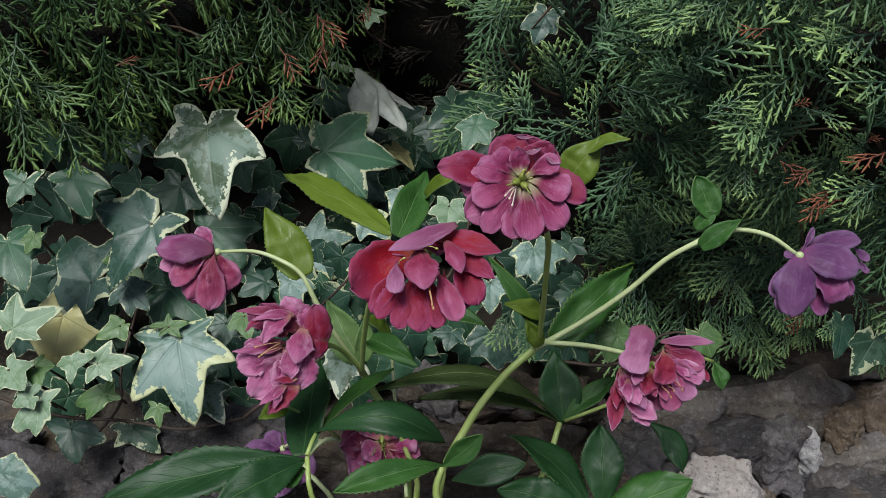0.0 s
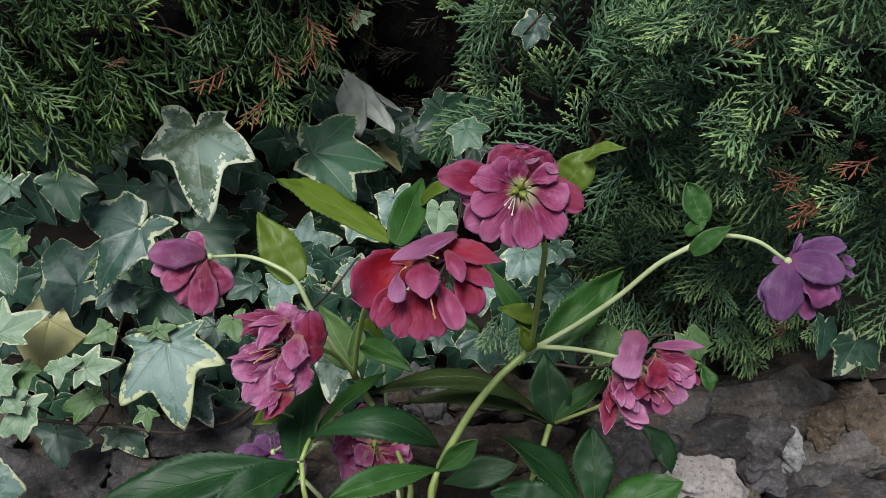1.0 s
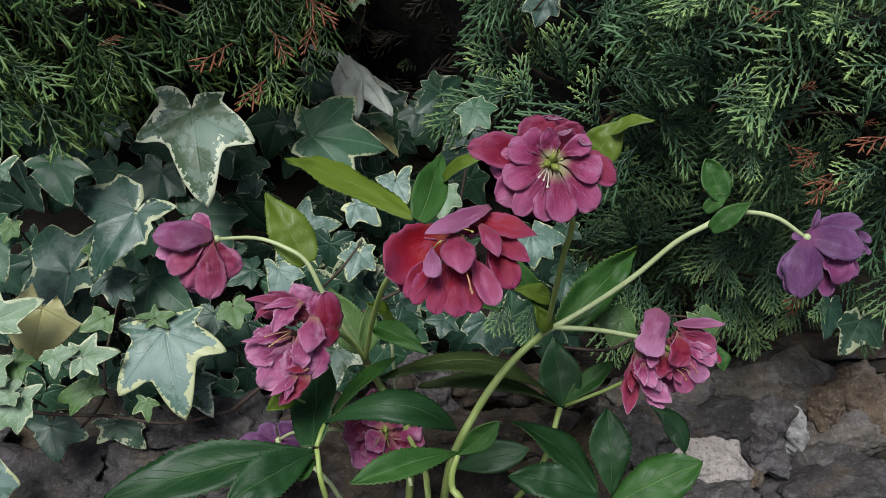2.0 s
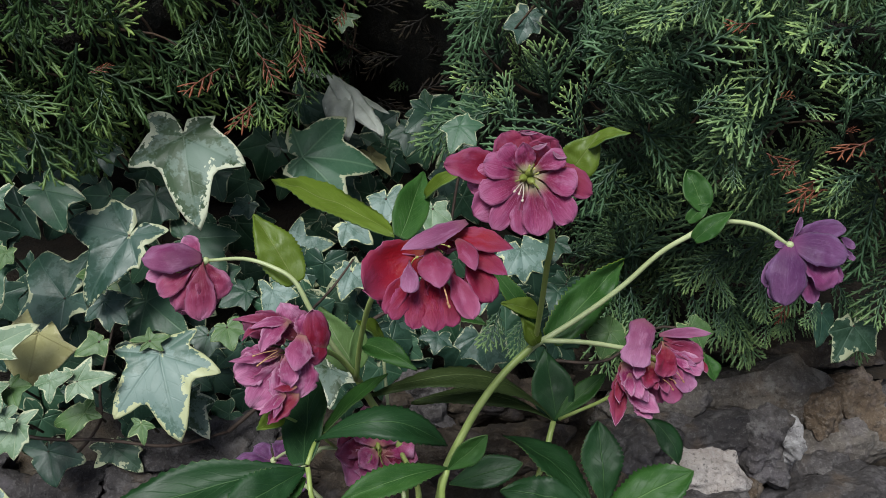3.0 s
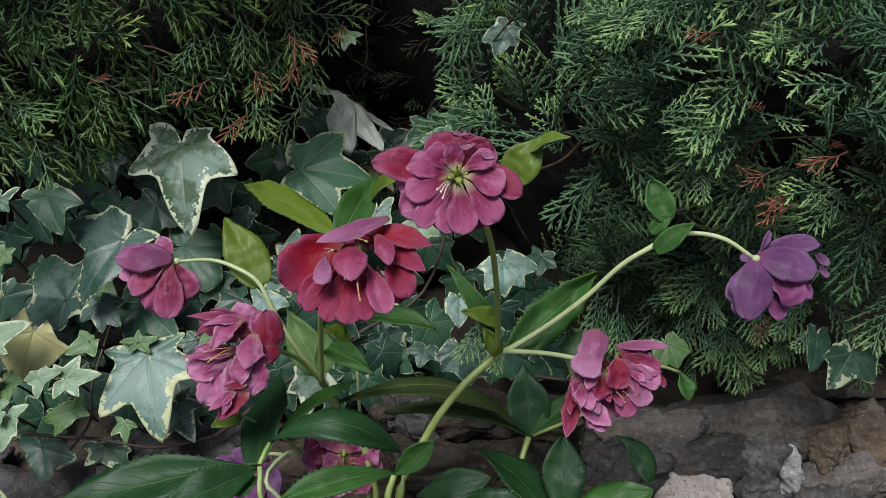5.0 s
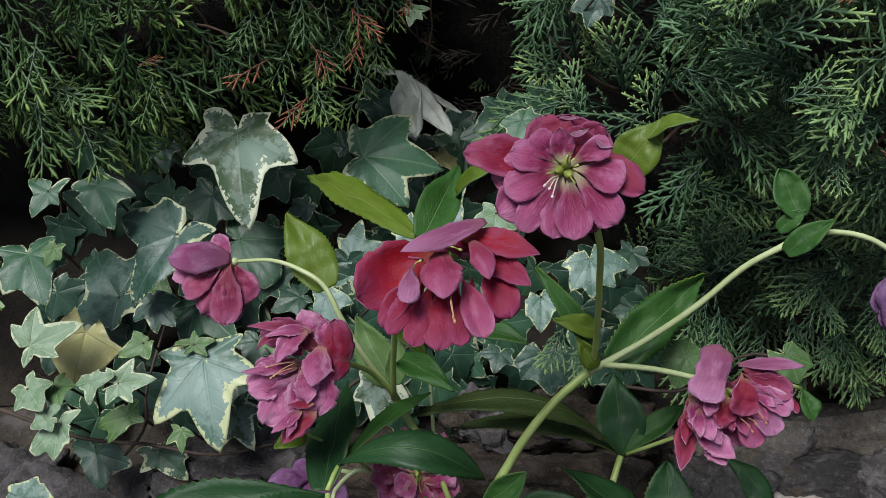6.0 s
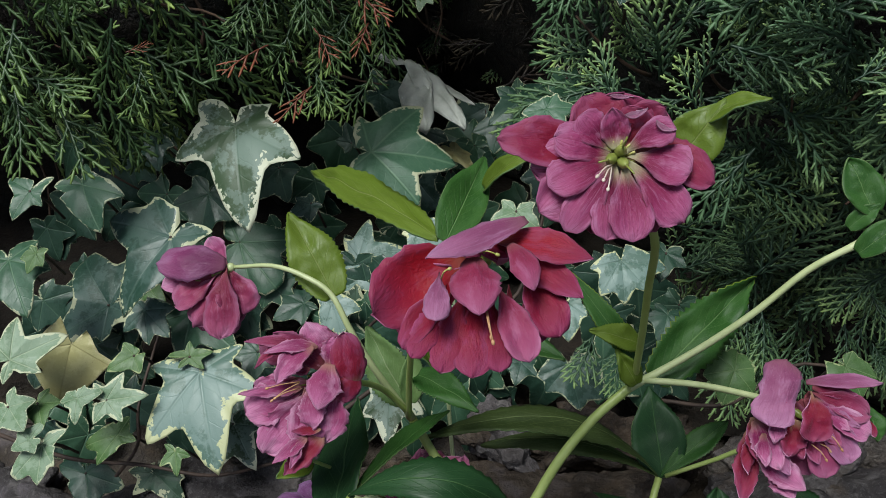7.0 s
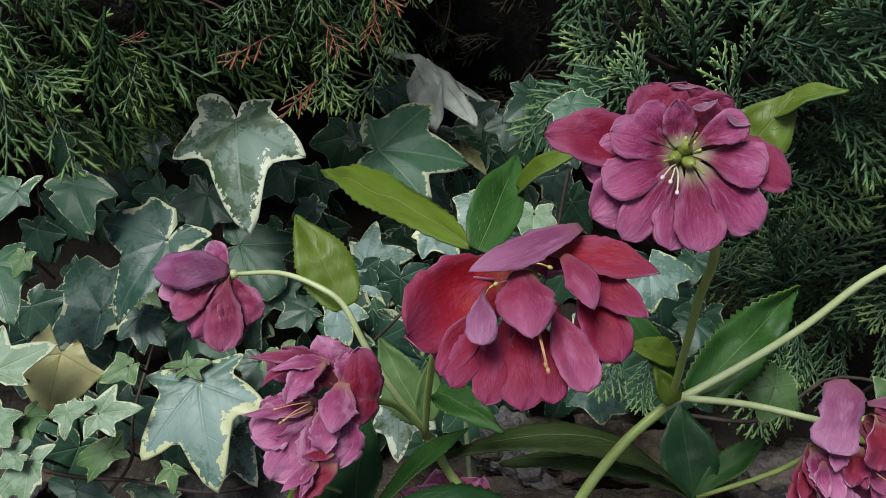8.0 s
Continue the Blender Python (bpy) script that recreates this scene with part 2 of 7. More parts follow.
LEAF_LIME = blade_material("lime_bract", (0.15, 0.23, 0.022), (0.21, 0.30, 0.04), (0.34, 0.41, 0.13), 0.42, 0.42)
LEAF_OLIVE = blade_material("olive_leaf", (0.045, 0.072, 0.020), (0.085, 0.120, 0.036), (0.22, 0.28, 0.11), 0.5, 0.25, 0.25)
LEAF_PALE = blade_material("pale_bract", (0.135, 0.235, 0.075), (0.20, 0.31, 0.11), (0.42, 0.50, 0.28), 0.45, 0.28, 0.3)
LEAF_UNDER = blade_material("leaf_underside", (0.09, 0.16, 0.05), (0.13, 0.22, 0.07), (0.26, 0.34, 0.16), 0.55, 0.2)
STEM_GREEN = plain_material("stem_green", (0.27, 0.35, 0.09), (0.35, 0.43, 0.14), 90, 0.42, 0.3, 0.0006, 0.0, (1, 1, 0.3))
STEM_PALE = plain_material("stem_pale", (0.40, 0.46, 0.22), (0.50, 0.55, 0.30), 90, 0.42, 0.3, 0.0006, 0.0, (1, 1, 0.3))
STEM_LIME = plain_material("stem_lime", (0.44, 0.53, 0.14), (0.54, 0.62, 0.22), 90, 0.42, 0.3, 0.0006, 0.30, (1, 1, 0.3))
CARPEL = plain_material("carpel_green", (0.16, 0.20, 0.035), (0.30, 0.34, 0.08), 200, 0.4)
NECTARY = plain_material("nectary_yellow", (0.42, 0.42, 0.10), (0.52, 0.50, 0.18), 200, 0.45)
STAMEN = plain_material("stamen_cream", (0.62, 0.48, 0.40), (0.70, 0.60, 0.52), 200, 0.5)
STAMEN_TAN = plain_material("stamen_tan", (0.42, 0.20, 0.10), (0.55, 0.32, 0.16), 200, 0.5)
CREAM = (0.46, 0.48, 0.31)
IVY_BOLD = ivy_material("ivy_bold_margin", (0.045, 0.082, 0.036), (0.160, 0.225, 0.180), (0.60, 0.62, 0.46), (0.16, 0.22, 0.16), 0.060, 0.42, 1.0, 0.14, 0.25)
IVY_GREY = ivy_material("ivy_grey_green", (0.024, 0.062, 0.042), (0.068, 0.120, 0.098), CREAM, (0.13, 0.20, 0.16), 0.030, 0.34, 0.8, 0.09, 0.35)
IVY_LIGHT = ivy_material("ivy_light_grey", (0.090, 0.160, 0.125), (0.185, 0.270, 0.240), (0.54, 0.56, 0.32), (0.26, 0.34, 0.29), 0.040, 0.38, 0.95, 0.11, 0.22)
IVY_EDGED = ivy_material("ivy_dark_edged", (0.018, 0.048, 0.024), (0.045, 0.088, 0.055), (0.38, 0.40, 0.25), (0.09, 0.15, 0.10), 0.060, 0.45, 0.9, 0.20)
IVY_FRESH = ivy_material("ivy_fresh_margin", (0.040, 0.110, 0.058), (0.070, 0.150, 0.090), CREAM, (0.16, 0.27, 0.16), 0.028, 0.40, 0.5, 0.07, 0.7)
IVY_MID = ivy_material("ivy_mid_green", (0.030, 0.085, 0.044), (0.055, 0.125, 0.075), CREAM, (0.15, 0.25, 0.15), 0.012, 0.36, 0.6, 0.05, 0.7)
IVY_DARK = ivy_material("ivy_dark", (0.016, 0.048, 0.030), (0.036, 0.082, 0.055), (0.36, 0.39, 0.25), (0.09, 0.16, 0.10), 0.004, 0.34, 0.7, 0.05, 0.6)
IVY_GREEN = ivy_material("ivy_fresh_green", (0.060, 0.130, 0.034), (0.105, 0.190, 0.070), (0.36, 0.42, 0.20), (0.24, 0.33, 0.15), 0.014, 0.40, 0.6, 0.06, 0.8)
IVY_PALE = ivy_material("ivy_pale", (0.130, 0.220, 0.115), (0.220, 0.310, 0.205), (0.54, 0.57, 0.38), (0.40, 0.48, 0.32), 0.030, 0.42, 0.9, 0.07, 0.8)
IVY_CREAM = ivy_material("ivy_cream", (0.40, 0.37, 0.16), (0.48, 0.45, 0.22), (0.52, 0.48, 0.26), (0.33, 0.29, 0.12), 0.02, 0.5)
BLEACHED = plain_material("bleached_leaf", (0.36, 0.38, 0.33), (0.62, 0.64, 0.58), 45, 0.45, 0.6, 0.001, 0.2)
IVY_BACK = plain_material("ivy_underside", (0.14, 0.20, 0.11), (0.20, 0.26, 0.15), 60, 0.6, 0.3, 0.0006, 0.1)
IVY_WOOD = plain_material("ivy_wood", (0.035, 0.022, 0.017), (0.085, 0.055, 0.042), 120, 0.75)
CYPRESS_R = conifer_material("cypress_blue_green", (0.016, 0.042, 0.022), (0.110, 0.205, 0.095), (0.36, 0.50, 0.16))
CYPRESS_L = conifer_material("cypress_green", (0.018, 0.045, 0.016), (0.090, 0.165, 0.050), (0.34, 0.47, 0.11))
CYPRESS_DEAD = conifer_material("cypress_dead", (0.11, 0.030, 0.016), (0.28, 0.085, 0.04), (0.38, 0.17, 0.08))
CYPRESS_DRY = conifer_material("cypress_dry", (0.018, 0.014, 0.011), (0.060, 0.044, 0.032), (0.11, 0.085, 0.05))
TWIG = plain_material("twig_brown", (0.045, 0.028, 0.018), (0.12, 0.07, 0.045), 110, 0.85, 0.6, 0.001, 0.0, (1, 1, 0.3))
SOIL = plain_material("soil", (0.012, 0.009, 0.006), (0.034, 0.024, 0.017), 40, 0.95, 0.9, 0.006)
ROCK_BROWN = rock_material("brown_stone", (0.090, 0.062, 0.043), (0.150, 0.107, 0.074), (0.270, 0.220, 0.180), 0.0)
ROCK_GREY = rock_material("grey_stone", (0.060, 0.052, 0.052), (0.102, 0.090, 0.089), (0.215, 0.198, 0.194), 0.0)
ROCK_DARK = rock_material("dark_stone", (0.034, 0.030, 0.031), (0.064, 0.057, 0.058), (0.150, 0.138, 0.136), 0.03, 0.6)
ROCK_PALE = rock_material("pale_faced_stone", (0.380, 0.320, 0.295), (0.490, 0.430, 0.400), (0.640, 0.580, 0.550), 0.0, 0.30, 1.2)
ROCK_PEBBLE = rock_material("pale_grey_stone", (0.20, 0.185, 0.185), (0.32, 0.30, 0.30), (0.52, 0.50, 0.49), 0.0, 0.35, 0.8)
# earth-brown stone, darkened to carry the shade under plants and hedge
ROCK_EARTH_SHADE = rock_material("earthy_stone_shade", (0.034, 0.025, 0.019), (0.070, 0.052, 0.039), (0.13, 0.105, 0.085), 0.0, 0.5)
ROCK_MORTAR = rock_material("old_mortar", (0.092, 0.076, 0.064), (0.142, 0.121, 0.106), (0.260, 0.234, 0.215), 0.0, 0.38, 0.9)


# ---- mesh helpers ----
def unit(v):
    v = np.asarray(v, float)
    return v / max(np.linalg.norm(v), 1e-9)


def mesh(name, verts, faces, mats, slots=None, uv=None, smooth=True, **attrs):
    """A mesh from vertices and faces, with point attributes and one uv per vertex."""
    me = bpy.data.meshes.new(name)
    me.from_pydata([tuple(map(float, v)) for v in verts], [], [tuple(map(int, f)) for f in faces])
    for m in mats:
        me.materials.append(m)
    if slots is not None:
        me.polygons.foreach_set("material_index", np.asarray(slots, dtype=np.int32))
    me.polygons.foreach_set("use_smooth", np.full(len(me.polygons), smooth))
    if uv is not None:
        layer = me.uv_layers.new(name="uv")
        idx = np.empty(len(me.loops), dtype=np.int32)
        me.loops.foreach_get("vertex_index", idx)
        layer.data.foreach_set("uv", np.asarray(uv, dtype=np.float32)[idx].ravel())
    for key, values in attrs.items():
        a = me.attributes.new(key, "FLOAT", "POINT")
        a.data.foreach_set("value", np.asarray(values, dtype=np.float32))
    me.update()
    return me


def part(name, me, parent, label=""):
    """Links one mesh as a part under a thing or under a part; the parent stands unturned at the world's origin or is an Empty."""
    ob = new(name, me)
    ob.parent = parent
    if label:
        tagged(ob, label)
    return ob


def thing(name, place, label, category, kind="", group=""):
    e = new(name)
    e.location = place
    e.empty_display_size = 0.02
    return tagged(e, label, category, group, kind)


def under(name, me, parent, label=""):
    """A part whose mesh is given in world coordinates, under a parent that is only moved, never turned."""
    ob = part(name, me, parent, label)
    p, off = parent, Vector((0, 0, 0))
    while p is not None:
        off += Vector(p.location)
        p = p.parent
    ob.location = -off
    return ob


def curve_points(pts, n):
    """A smooth line of n points through the given ones (Catmull-Rom)."""
    p = np.array([np.asarray(q, float) for q in pts])
    p = np.vstack([2 * p[0] - p[1], p, 2 * p[-1] - p[-2]])
    out = []
    for s in np.linspace(0, len(p) - 3 - 1e-6, n):
        i = int(s)
        t = s - i
        a, b, c, d = p[i], p[i + 1], p[i + 2], p[i + 3]
        out.append(0.5 * (2 * b + (c - a) * t + (2 * a - 5 * b + 4 * c - d) * t * t + (3 * b - a - 3 * c + d) * t ** 3))
    return np.array(out)


def tube_data(pts, r0, r1, n=14, sides=9, knob=0.0, rng=None):
    """A tapering round stem through pts; knob swells both ends."""
    line = curve_points(pts, n)
    v, f = [], []
    up = np.array((0.3, 0.2, 0.93))
    for i, c in enumerate(line):
        d = unit(line[min(i + 1, n - 1)] - line[max(i - 1, 0)])
        a = np.cross(d, up)
        if np.linalg.norm(a) < 0.1:
            a = np.cross(d, (1, 0, 0))
        a = unit(a)
        b = np.cross(d, a)
        s = i / (n - 1)
        r = (r0 + (r1 - r0) * s) * (1 + knob * (np.exp(-(s / 0.06) ** 2) + np.exp(-((1 - s) / 0.06) ** 2)))
        for k in range(sides):
            q = 2 * math.pi * k / sides
            w = 1 + 0.05 * math.sin(3 * q + i * 0.7)
            v.append(c + r * w * (a * math.cos(q) + b * math.sin(q)))
    for i in range(n - 1):
        for k in range(sides):
            k2 = (k + 1) % sides
            f.append((i * sides + k, i * sides + k2, (i + 1) * sides + k2, (i + 1) * sides + k))
    f.append(tuple(range(sides - 1, -1, -1)))
    f.append(tuple((n - 1) * sides + k for k in range(sides)))
    return v, f


def tube(name, pts, r0, r1, mat, parent, n=14, sides=9, knob=0.0, label=""):
    v, f = tube_data(pts, r0, r1, n, sides, knob)
    return under(name, mesh(name, v, f, [mat]), parent, label)


def sheet_data(grid, thick):
    """A closed thin body round a grid of points: front faces, back faces and rim. Returns verts, faces, slots (0 front, 1 back)."""
    g = np.asarray(grid, float)
    n, m = g.shape[:2]
    du = np.gradient(g, axis=1)
    dv = np.gradient(g, axis=0)
    nor = np.cross(du, dv)
    ln = np.linalg.norm(nor, axis=2, keepdims=True)
    # grids that run to a point keep the normal of the row before
    good = ln[..., 0] > 1e-10
    nor = np.where(ln > 1e-10, nor / np.maximum(ln, 1e-12), 0)
    for i in range(n):
        if not good[i].all():
            j = min(max(i, 1), n - 2)
            nor[i] = np.where(good[i][:, None], nor[i], nor[j])
    v = np.vstack([(g + nor * thick / 2).reshape(-1, 3), (g - nor * thick / 2).reshape(-1, 3)])
    f, s, k = [], [], n * m
    for i in range(n - 1):
        for j in range(m - 1):
            a, b, c, d = i * m + j, i * m + j + 1, (i + 1) * m + j + 1, (i + 1) * m + j
            f.append((a, b, c, d)), s.append(0)
            f.append((k + d, k + c, k + b, k + a)), s.append(1)
    rim = [j for j in range(m)] + [i * m + m - 1 for i in range(1, n)] + [(n - 1) * m + j for j in range(m - 2, -1, -1)] + [i * m for i in range(n - 2, 0, -1)]
    for a, b in zip(rim, rim[1:] + rim[:1]):
        f.append((b, a, k + a, k + b)), s.append(1)
    return v, f, s


PROFILES = {
    # width along the length, 0 to 1
    "petal": lambda v: (math.sin(math.pi * min(1, v ** 0.85) * 0.5) ** 0.9) * (1 - max(0, (v - 0.55) / 0.45) ** 2.6) ** 0.5 * (0.22 + 0.78 * min(1, v / 0.45)),
    "round": lambda v: (0.30 + 0.70 * math.sin(math.pi * 0.5 * min(1, v / 0.5))) * (1 - max(0, (v - 0.45) / 0.55) ** 2.4) ** 0.5,
    "lance": lambda v: math.sin(math.pi * v ** 0.8) ** 0.85 * (1 - 0.15 * v) + 0.05 * (1 - v),
    "bract": lambda v: (0.40 + 0.60 * math.sin(math.pi * min(1, v / 0.9) ** 0.8)) * (1 - max(0, (v - 0.5) / 0.5) ** 2.2) ** 0.55,
    "point": lambda v: (0.28 + 0.72 * math.sin(math.pi * 0.5 * min(1, v / 0.55))) * (1 - max(0, (v - 0.5) / 0.5) ** 1.7) ** 0.8,
    "fan": lambda v: (0.13 + 0.87 * (lambda q: q * q * (3 - 2 * q))(max(0, min(1, v / 0.74)))) * max(0.0, 1 - max(0, (v - 0.70) / 0.30) ** 2.6) ** 0.5,
    "leaflet": lambda v: math.sin(math.pi * v ** 1.3) ** 0.8 + 0.04 * (1 - v),
    "strap": lambda v: (math.sin(math.pi * 0.5 * min(1, v / 0.16)) ** 0.6) * (0.86 + 0.2 * v - 0.16 * math.sin(math.pi * v)) * max(0.0, 1 - max(0, (v - 0.82) / 0.18) ** 2) ** 0.5,
    "oval": lambda v: math.sin(math.pi * (0.06 + 0.94 * v) ** 0.9) ** 0.7,
}


def blade_data(base, tip, face, width, bulge=0.0, fold=0.0, curl=0.0, wave=0.0, saw=0.0, kind="petal", thick=0.0006, seed=0, rows=15, cols=9, twist=0.0, bend=0.0, crumple=0.03, rag=0.0):
    """A petal or leaf from base to tip. face: the way its front looks; bulge: how far the middle stands off towards face;
    fold: the sides turn towards face; curl: the tip turns towards face; bend: the middle moves sideways."""
    rng = random.Random(seed * 7 + 3)
    base, tip, face = np.asarray(base, float), np.asarray(tip, float), unit(face)
    d = tip - base
    length = np.linalg.norm(d)
    d = d / length
    nor = unit(face - d * np.dot(face, d))
    side = np.cross(d, nor)
    mid = (base + tip) / 2 + nor * bulge * length + side * bend * length
    ph = rng.uniform(0, 6)
    ph2 = rng.uniform(0, 6)
    grid, uv, along, edge = [], [], [], []
    for i in range(rows):
        v = i / (rows - 1)
        c = (1 - v) ** 2 * base + 2 * v * (1 - v) * (2 * mid - (base + tip) / 2) + v * v * tip
        tan = unit(2 * (1 - v) * (2 * mid - (base + tip) / 2 - base) + 2 * v * (tip - (2 * mid - (base + tip) / 2)))
        up = unit(nor - tan * np.dot(nor, tan))
        sd = np.cross(tan, up)
        a = radians(twist) * v
        sd, up = sd * math.cos(a) + up * math.sin(a), up * math.cos(a) - sd * math.sin(a)
        c = c + up * curl * length * max(0, v - 0.55) ** 2 * 4
        w = max(0.004, PROFILES[kind](v)) * width / 2
        w *= 1 + 0.10 * noise.noise(Vector((v * 4.0, seed * 3.3, 9)))
        row = []
        for j in range(cols):
            u = 2 * j / (cols - 1) - 1
            k = w * u
            if saw and abs(u) > 0.99:
                k *= 1 + saw * (1 if i % 2 else -0.4) * (0.6 + 0.4 * rng.random())
            if rag and abs(u) > 0.75:
                k *= 1 + rag * (abs(u) - 0.75) * 4 * (1.3 * noise.noise(Vector((v * 7 + seed * 1.9, u * 2, seed * 0.7))) + 0.9 * noise.noise(Vector((v * 19, u * 3 + seed, 2.0))))
            lift = fold * w * (abs(u) ** 1.6)
            lift += wave * width * abs(u) ** 2 * math.sin(v * 9 + ph + (1.3 if u > 0 else 0)) * min(1, v * 2)
            lift += crumple * width * (noise.noise(Vector((u * 1.3 + seed * 5.1, v * 3.0, seed * 1.7))) + 0.5 * noise.noise(Vector((u * 3 + seed * 2.1, v * 7.0, 4)))) * min(1, v * 3)
            lift += 0.35 * wave * width * math.sin(v * 5 + u * 2.3 + ph2)
            row.append(c + sd * k + up * lift)
            uv.append(((u + 1) / 2, v)), along.append(v), edge.append(max(abs(u), v ** 3))
        grid.append(row)
    v, f, s = sheet_data(grid, thick)
    return v, f, s, uv + uv, along + along, edge + edge


def blade(name, base, tip, face, width, mats, parent, label="", **shape):
    v, f, s, uv, al, ed = blade_data(base, tip, face, width, **shape)
    return under(name, mesh(name, v, f, list(mats), s, uv, along=al, edge=ed), parent, label)


LOBES = ((-125, 0.56), (-60, 0.80), (0, 1.0), (60, 0.80), (125, 0.56))


def ivy_data(base, tip, face, wide=1.0, droop=0.10, seed=0, side_lobe=1.0, back_lobe=1.0, sinus=0.76, thick=0.0005, skew=0.0, lobes=None):
    """A lobed ivy leaf: base is where the stalk joins, tip the middle lobe's end. Lobes are pointed, with rounded sinuses between them."""
    rng = random.Random(seed * 13 + 5)
    base, tip, face = np.asarray(base, float), np.asarray(tip, float), unit(face)
    d = tip - base
    length = np.linalg.norm(d)
    d /= length
    nor = unit(face - d * np.dot(face, d))
    side = np.cross(d, nor)
    if lobes:
        peaks = sorted(lobes)
    else:
        peaks = []
        for a, r in LOBES:
            k = {0: 1.0, 60: side_lobe, 125: back_lobe}[abs(a)]
            peaks.append((a + (rng.uniform(-9, 9) if a else 0) + skew, r * k * (rng.uniform(0.82, 1.12) if a else 1)))
    pa = np.array([radians(q[0]) for q in peaks])
    pr = np.array([q[1] for q in peaks])
    slope = (1 / (sinus * 0.80) - 0.866) / 0.38
    ks = slope * np.array([rng.uniform(0.85, 1.2) for _ in peaks])
    # tips, the middles between them, and even steps
    at = list(pa) + [(u + v) / 2 for u, v in zip(pa, pa[1:])] + list(np.linspace(-math.pi, math.pi, 57))
    at = np.array(sorted(at))
    at = at[np.concatenate([[True], np.diff(at) > 0.012])]
    off = (at[:, None] - pa[None, :] + math.pi) % (2 * math.pi) - math.pi
    one = np.where(np.abs(off) < 1.45, pr / (np.cos(np.minimum(np.abs(off), 1.45)) + ks * np.sin(np.minimum(np.abs(off), 1.45)) ** 1.42), 0.05)
    rad = np.sum(one ** 9, axis=1) ** (1 / 9)
    notch = 1 - 0.78 * np.exp(-((math.pi - np.abs(at)) / 0.20) ** 2) * (1 if abs(pa).max() < 2.95 else 0.3)
    rad = np.minimum(rad, 1.03) * notch
    ph, ph2 = rng.uniform(0, 6), rng.uniform(0, 6)
    rad = rad * (1 + 0.010 * np.sin(at * 9 + ph) * np.minimum(1, np.min(np.abs(off), axis=1) * 3))
    rings = np.array((0.0, 0.14, 0.30, 0.46, 0.62, 0.76, 0.87, 0.95, 1.0))
    rr = rad[None, :] * rings[:, None]
    x, y = rr * np.cos(at)[None, :], rr * np.sin(at)[None, :] * wide
    near = np.argmin(np.abs(off), axis=1)
    own = off[np.arange(len(at)), near]
    vd = rr * np.abs(np.sin(own))[None, :]
    va = rr * np.cos(own)[None, :] + 0.37 * near[None, :]
    ox, oy = x[-1], y[-1]
    px, py, qx, qy = ox[:-1], oy[:-1], ox[1:], oy[1:]
    ex, ey = qx - px, qy - py
    ll = np.maximum(ex * ex + ey * ey, 1e-9)
    tt = np.clip(((x[..., None] - px) * ex + (y[..., None] - py) * ey) / ll, 0, 1)
    edge = np.sqrt((px + tt * ex - x[..., None]) ** 2 + (py + tt * ey - y[..., None]) ** 2).min(axis=2)
    q = rings[:, None]
    bend, trough = rng.uniform(-0.14, 0.14), rng.uniform(0.02, 0.10)
    z = -droop * (x * x + 0.8 * y * y) + bend * x * y + trough * np.abs(y) * (1 - 0.7 * np.abs(y))
    z = z + 0.16 * np.minimum(vd, 0.16) * (1 - q * 0.5) + 0.035 * np.sin(3.1 * x + 2.3 * y + ph)
    z = z + 0.022 * np.sin(7 * at + ph2)[None, :] * q ** 3 + 0.012 * np.sin(15 * at + ph)[None, :] * q ** 4
    z = z - 0.10 * np.maximum(0, rr - 0.62) ** 2 * 4
    grid = base + length * (x[..., None] * d + y[..., None] * side + z[..., None] * nor)
    v, f, s = sheet_data(grid, thick)
    uv = np.stack([x, y], axis=2).reshape(-1, 2)
    two = lambda w: np.concatenate([w.ravel(), w.ravel()])
    return v, f, s, np.vstack([uv, uv]), two(edge), two(vd), two(va)


IVY_SEED = [0]


def ivy_leaf(base, tip, face, mat, parent, label="", stalk=True, **shape):
    """One ivy leaf with its stalk running back into the mass."""
    IVY_SEED[0] += 1
    shape.setdefault("seed", IVY_SEED[0])
    v, f, s, uv, ed, vd, va = ivy_data(base, tip, face, **shape)
    leaf = under("leaf", mesh("leaf", v, f, [mat, IVY_BACK], s, uv, edge=ed, vdist=vd, valong=va), parent, label)
    if stalk:
        b = np.asarray(base, float)
        away = b - unit(face) * 0.03 + np.array((0.0, 0.012, -0.014))
        tube("stalk", [b, b * 0.5 + away * 0.5 + np.array((0, 0, 0.004)), away], 0.0009, 0.0011, IVY_WOOD, leaf, 6, 6)
    return leaf


def shoot_of(out, a, b, nor, w, h, s0, s1, rings=((0.0, 0.8), (0.55, 1.0), (1.0, 0.45))):
    """One flattened shoot of scale leaves from a to b: rings of four and a blunt end."""
    a, b = np.asarray(a, float), np.asarray(b, float)
    d = unit(b - a)
    sd = np.cross(nor, d)
    n = len(out[0])
    for t, k in rings:
        c = a + (b - a) * t
        for x, z in ((1, 0), (0, 1), (-1, 0), (0, -1)):
            out[0].append(c + sd * (x * w * k / 2) + nor * (z * h * k / 2))
            out[2].append(s0 + (s1 - s0) * t)
    for r in range(len(rings) - 1):
        for k in range(4):
            k2 = (k + 1) % 4
            out[1].append((n + r * 4 + k, n + r * 4 + k2, n + r * 4 + 4 + k2, n + r * 4 + 4 + k))
    e = n + 4 * len(rings) - 4
    out[1].append((e, e + 1, e + 2, e + 3))


NUB = ((0.0, 0.9), (1.0, 0.5))


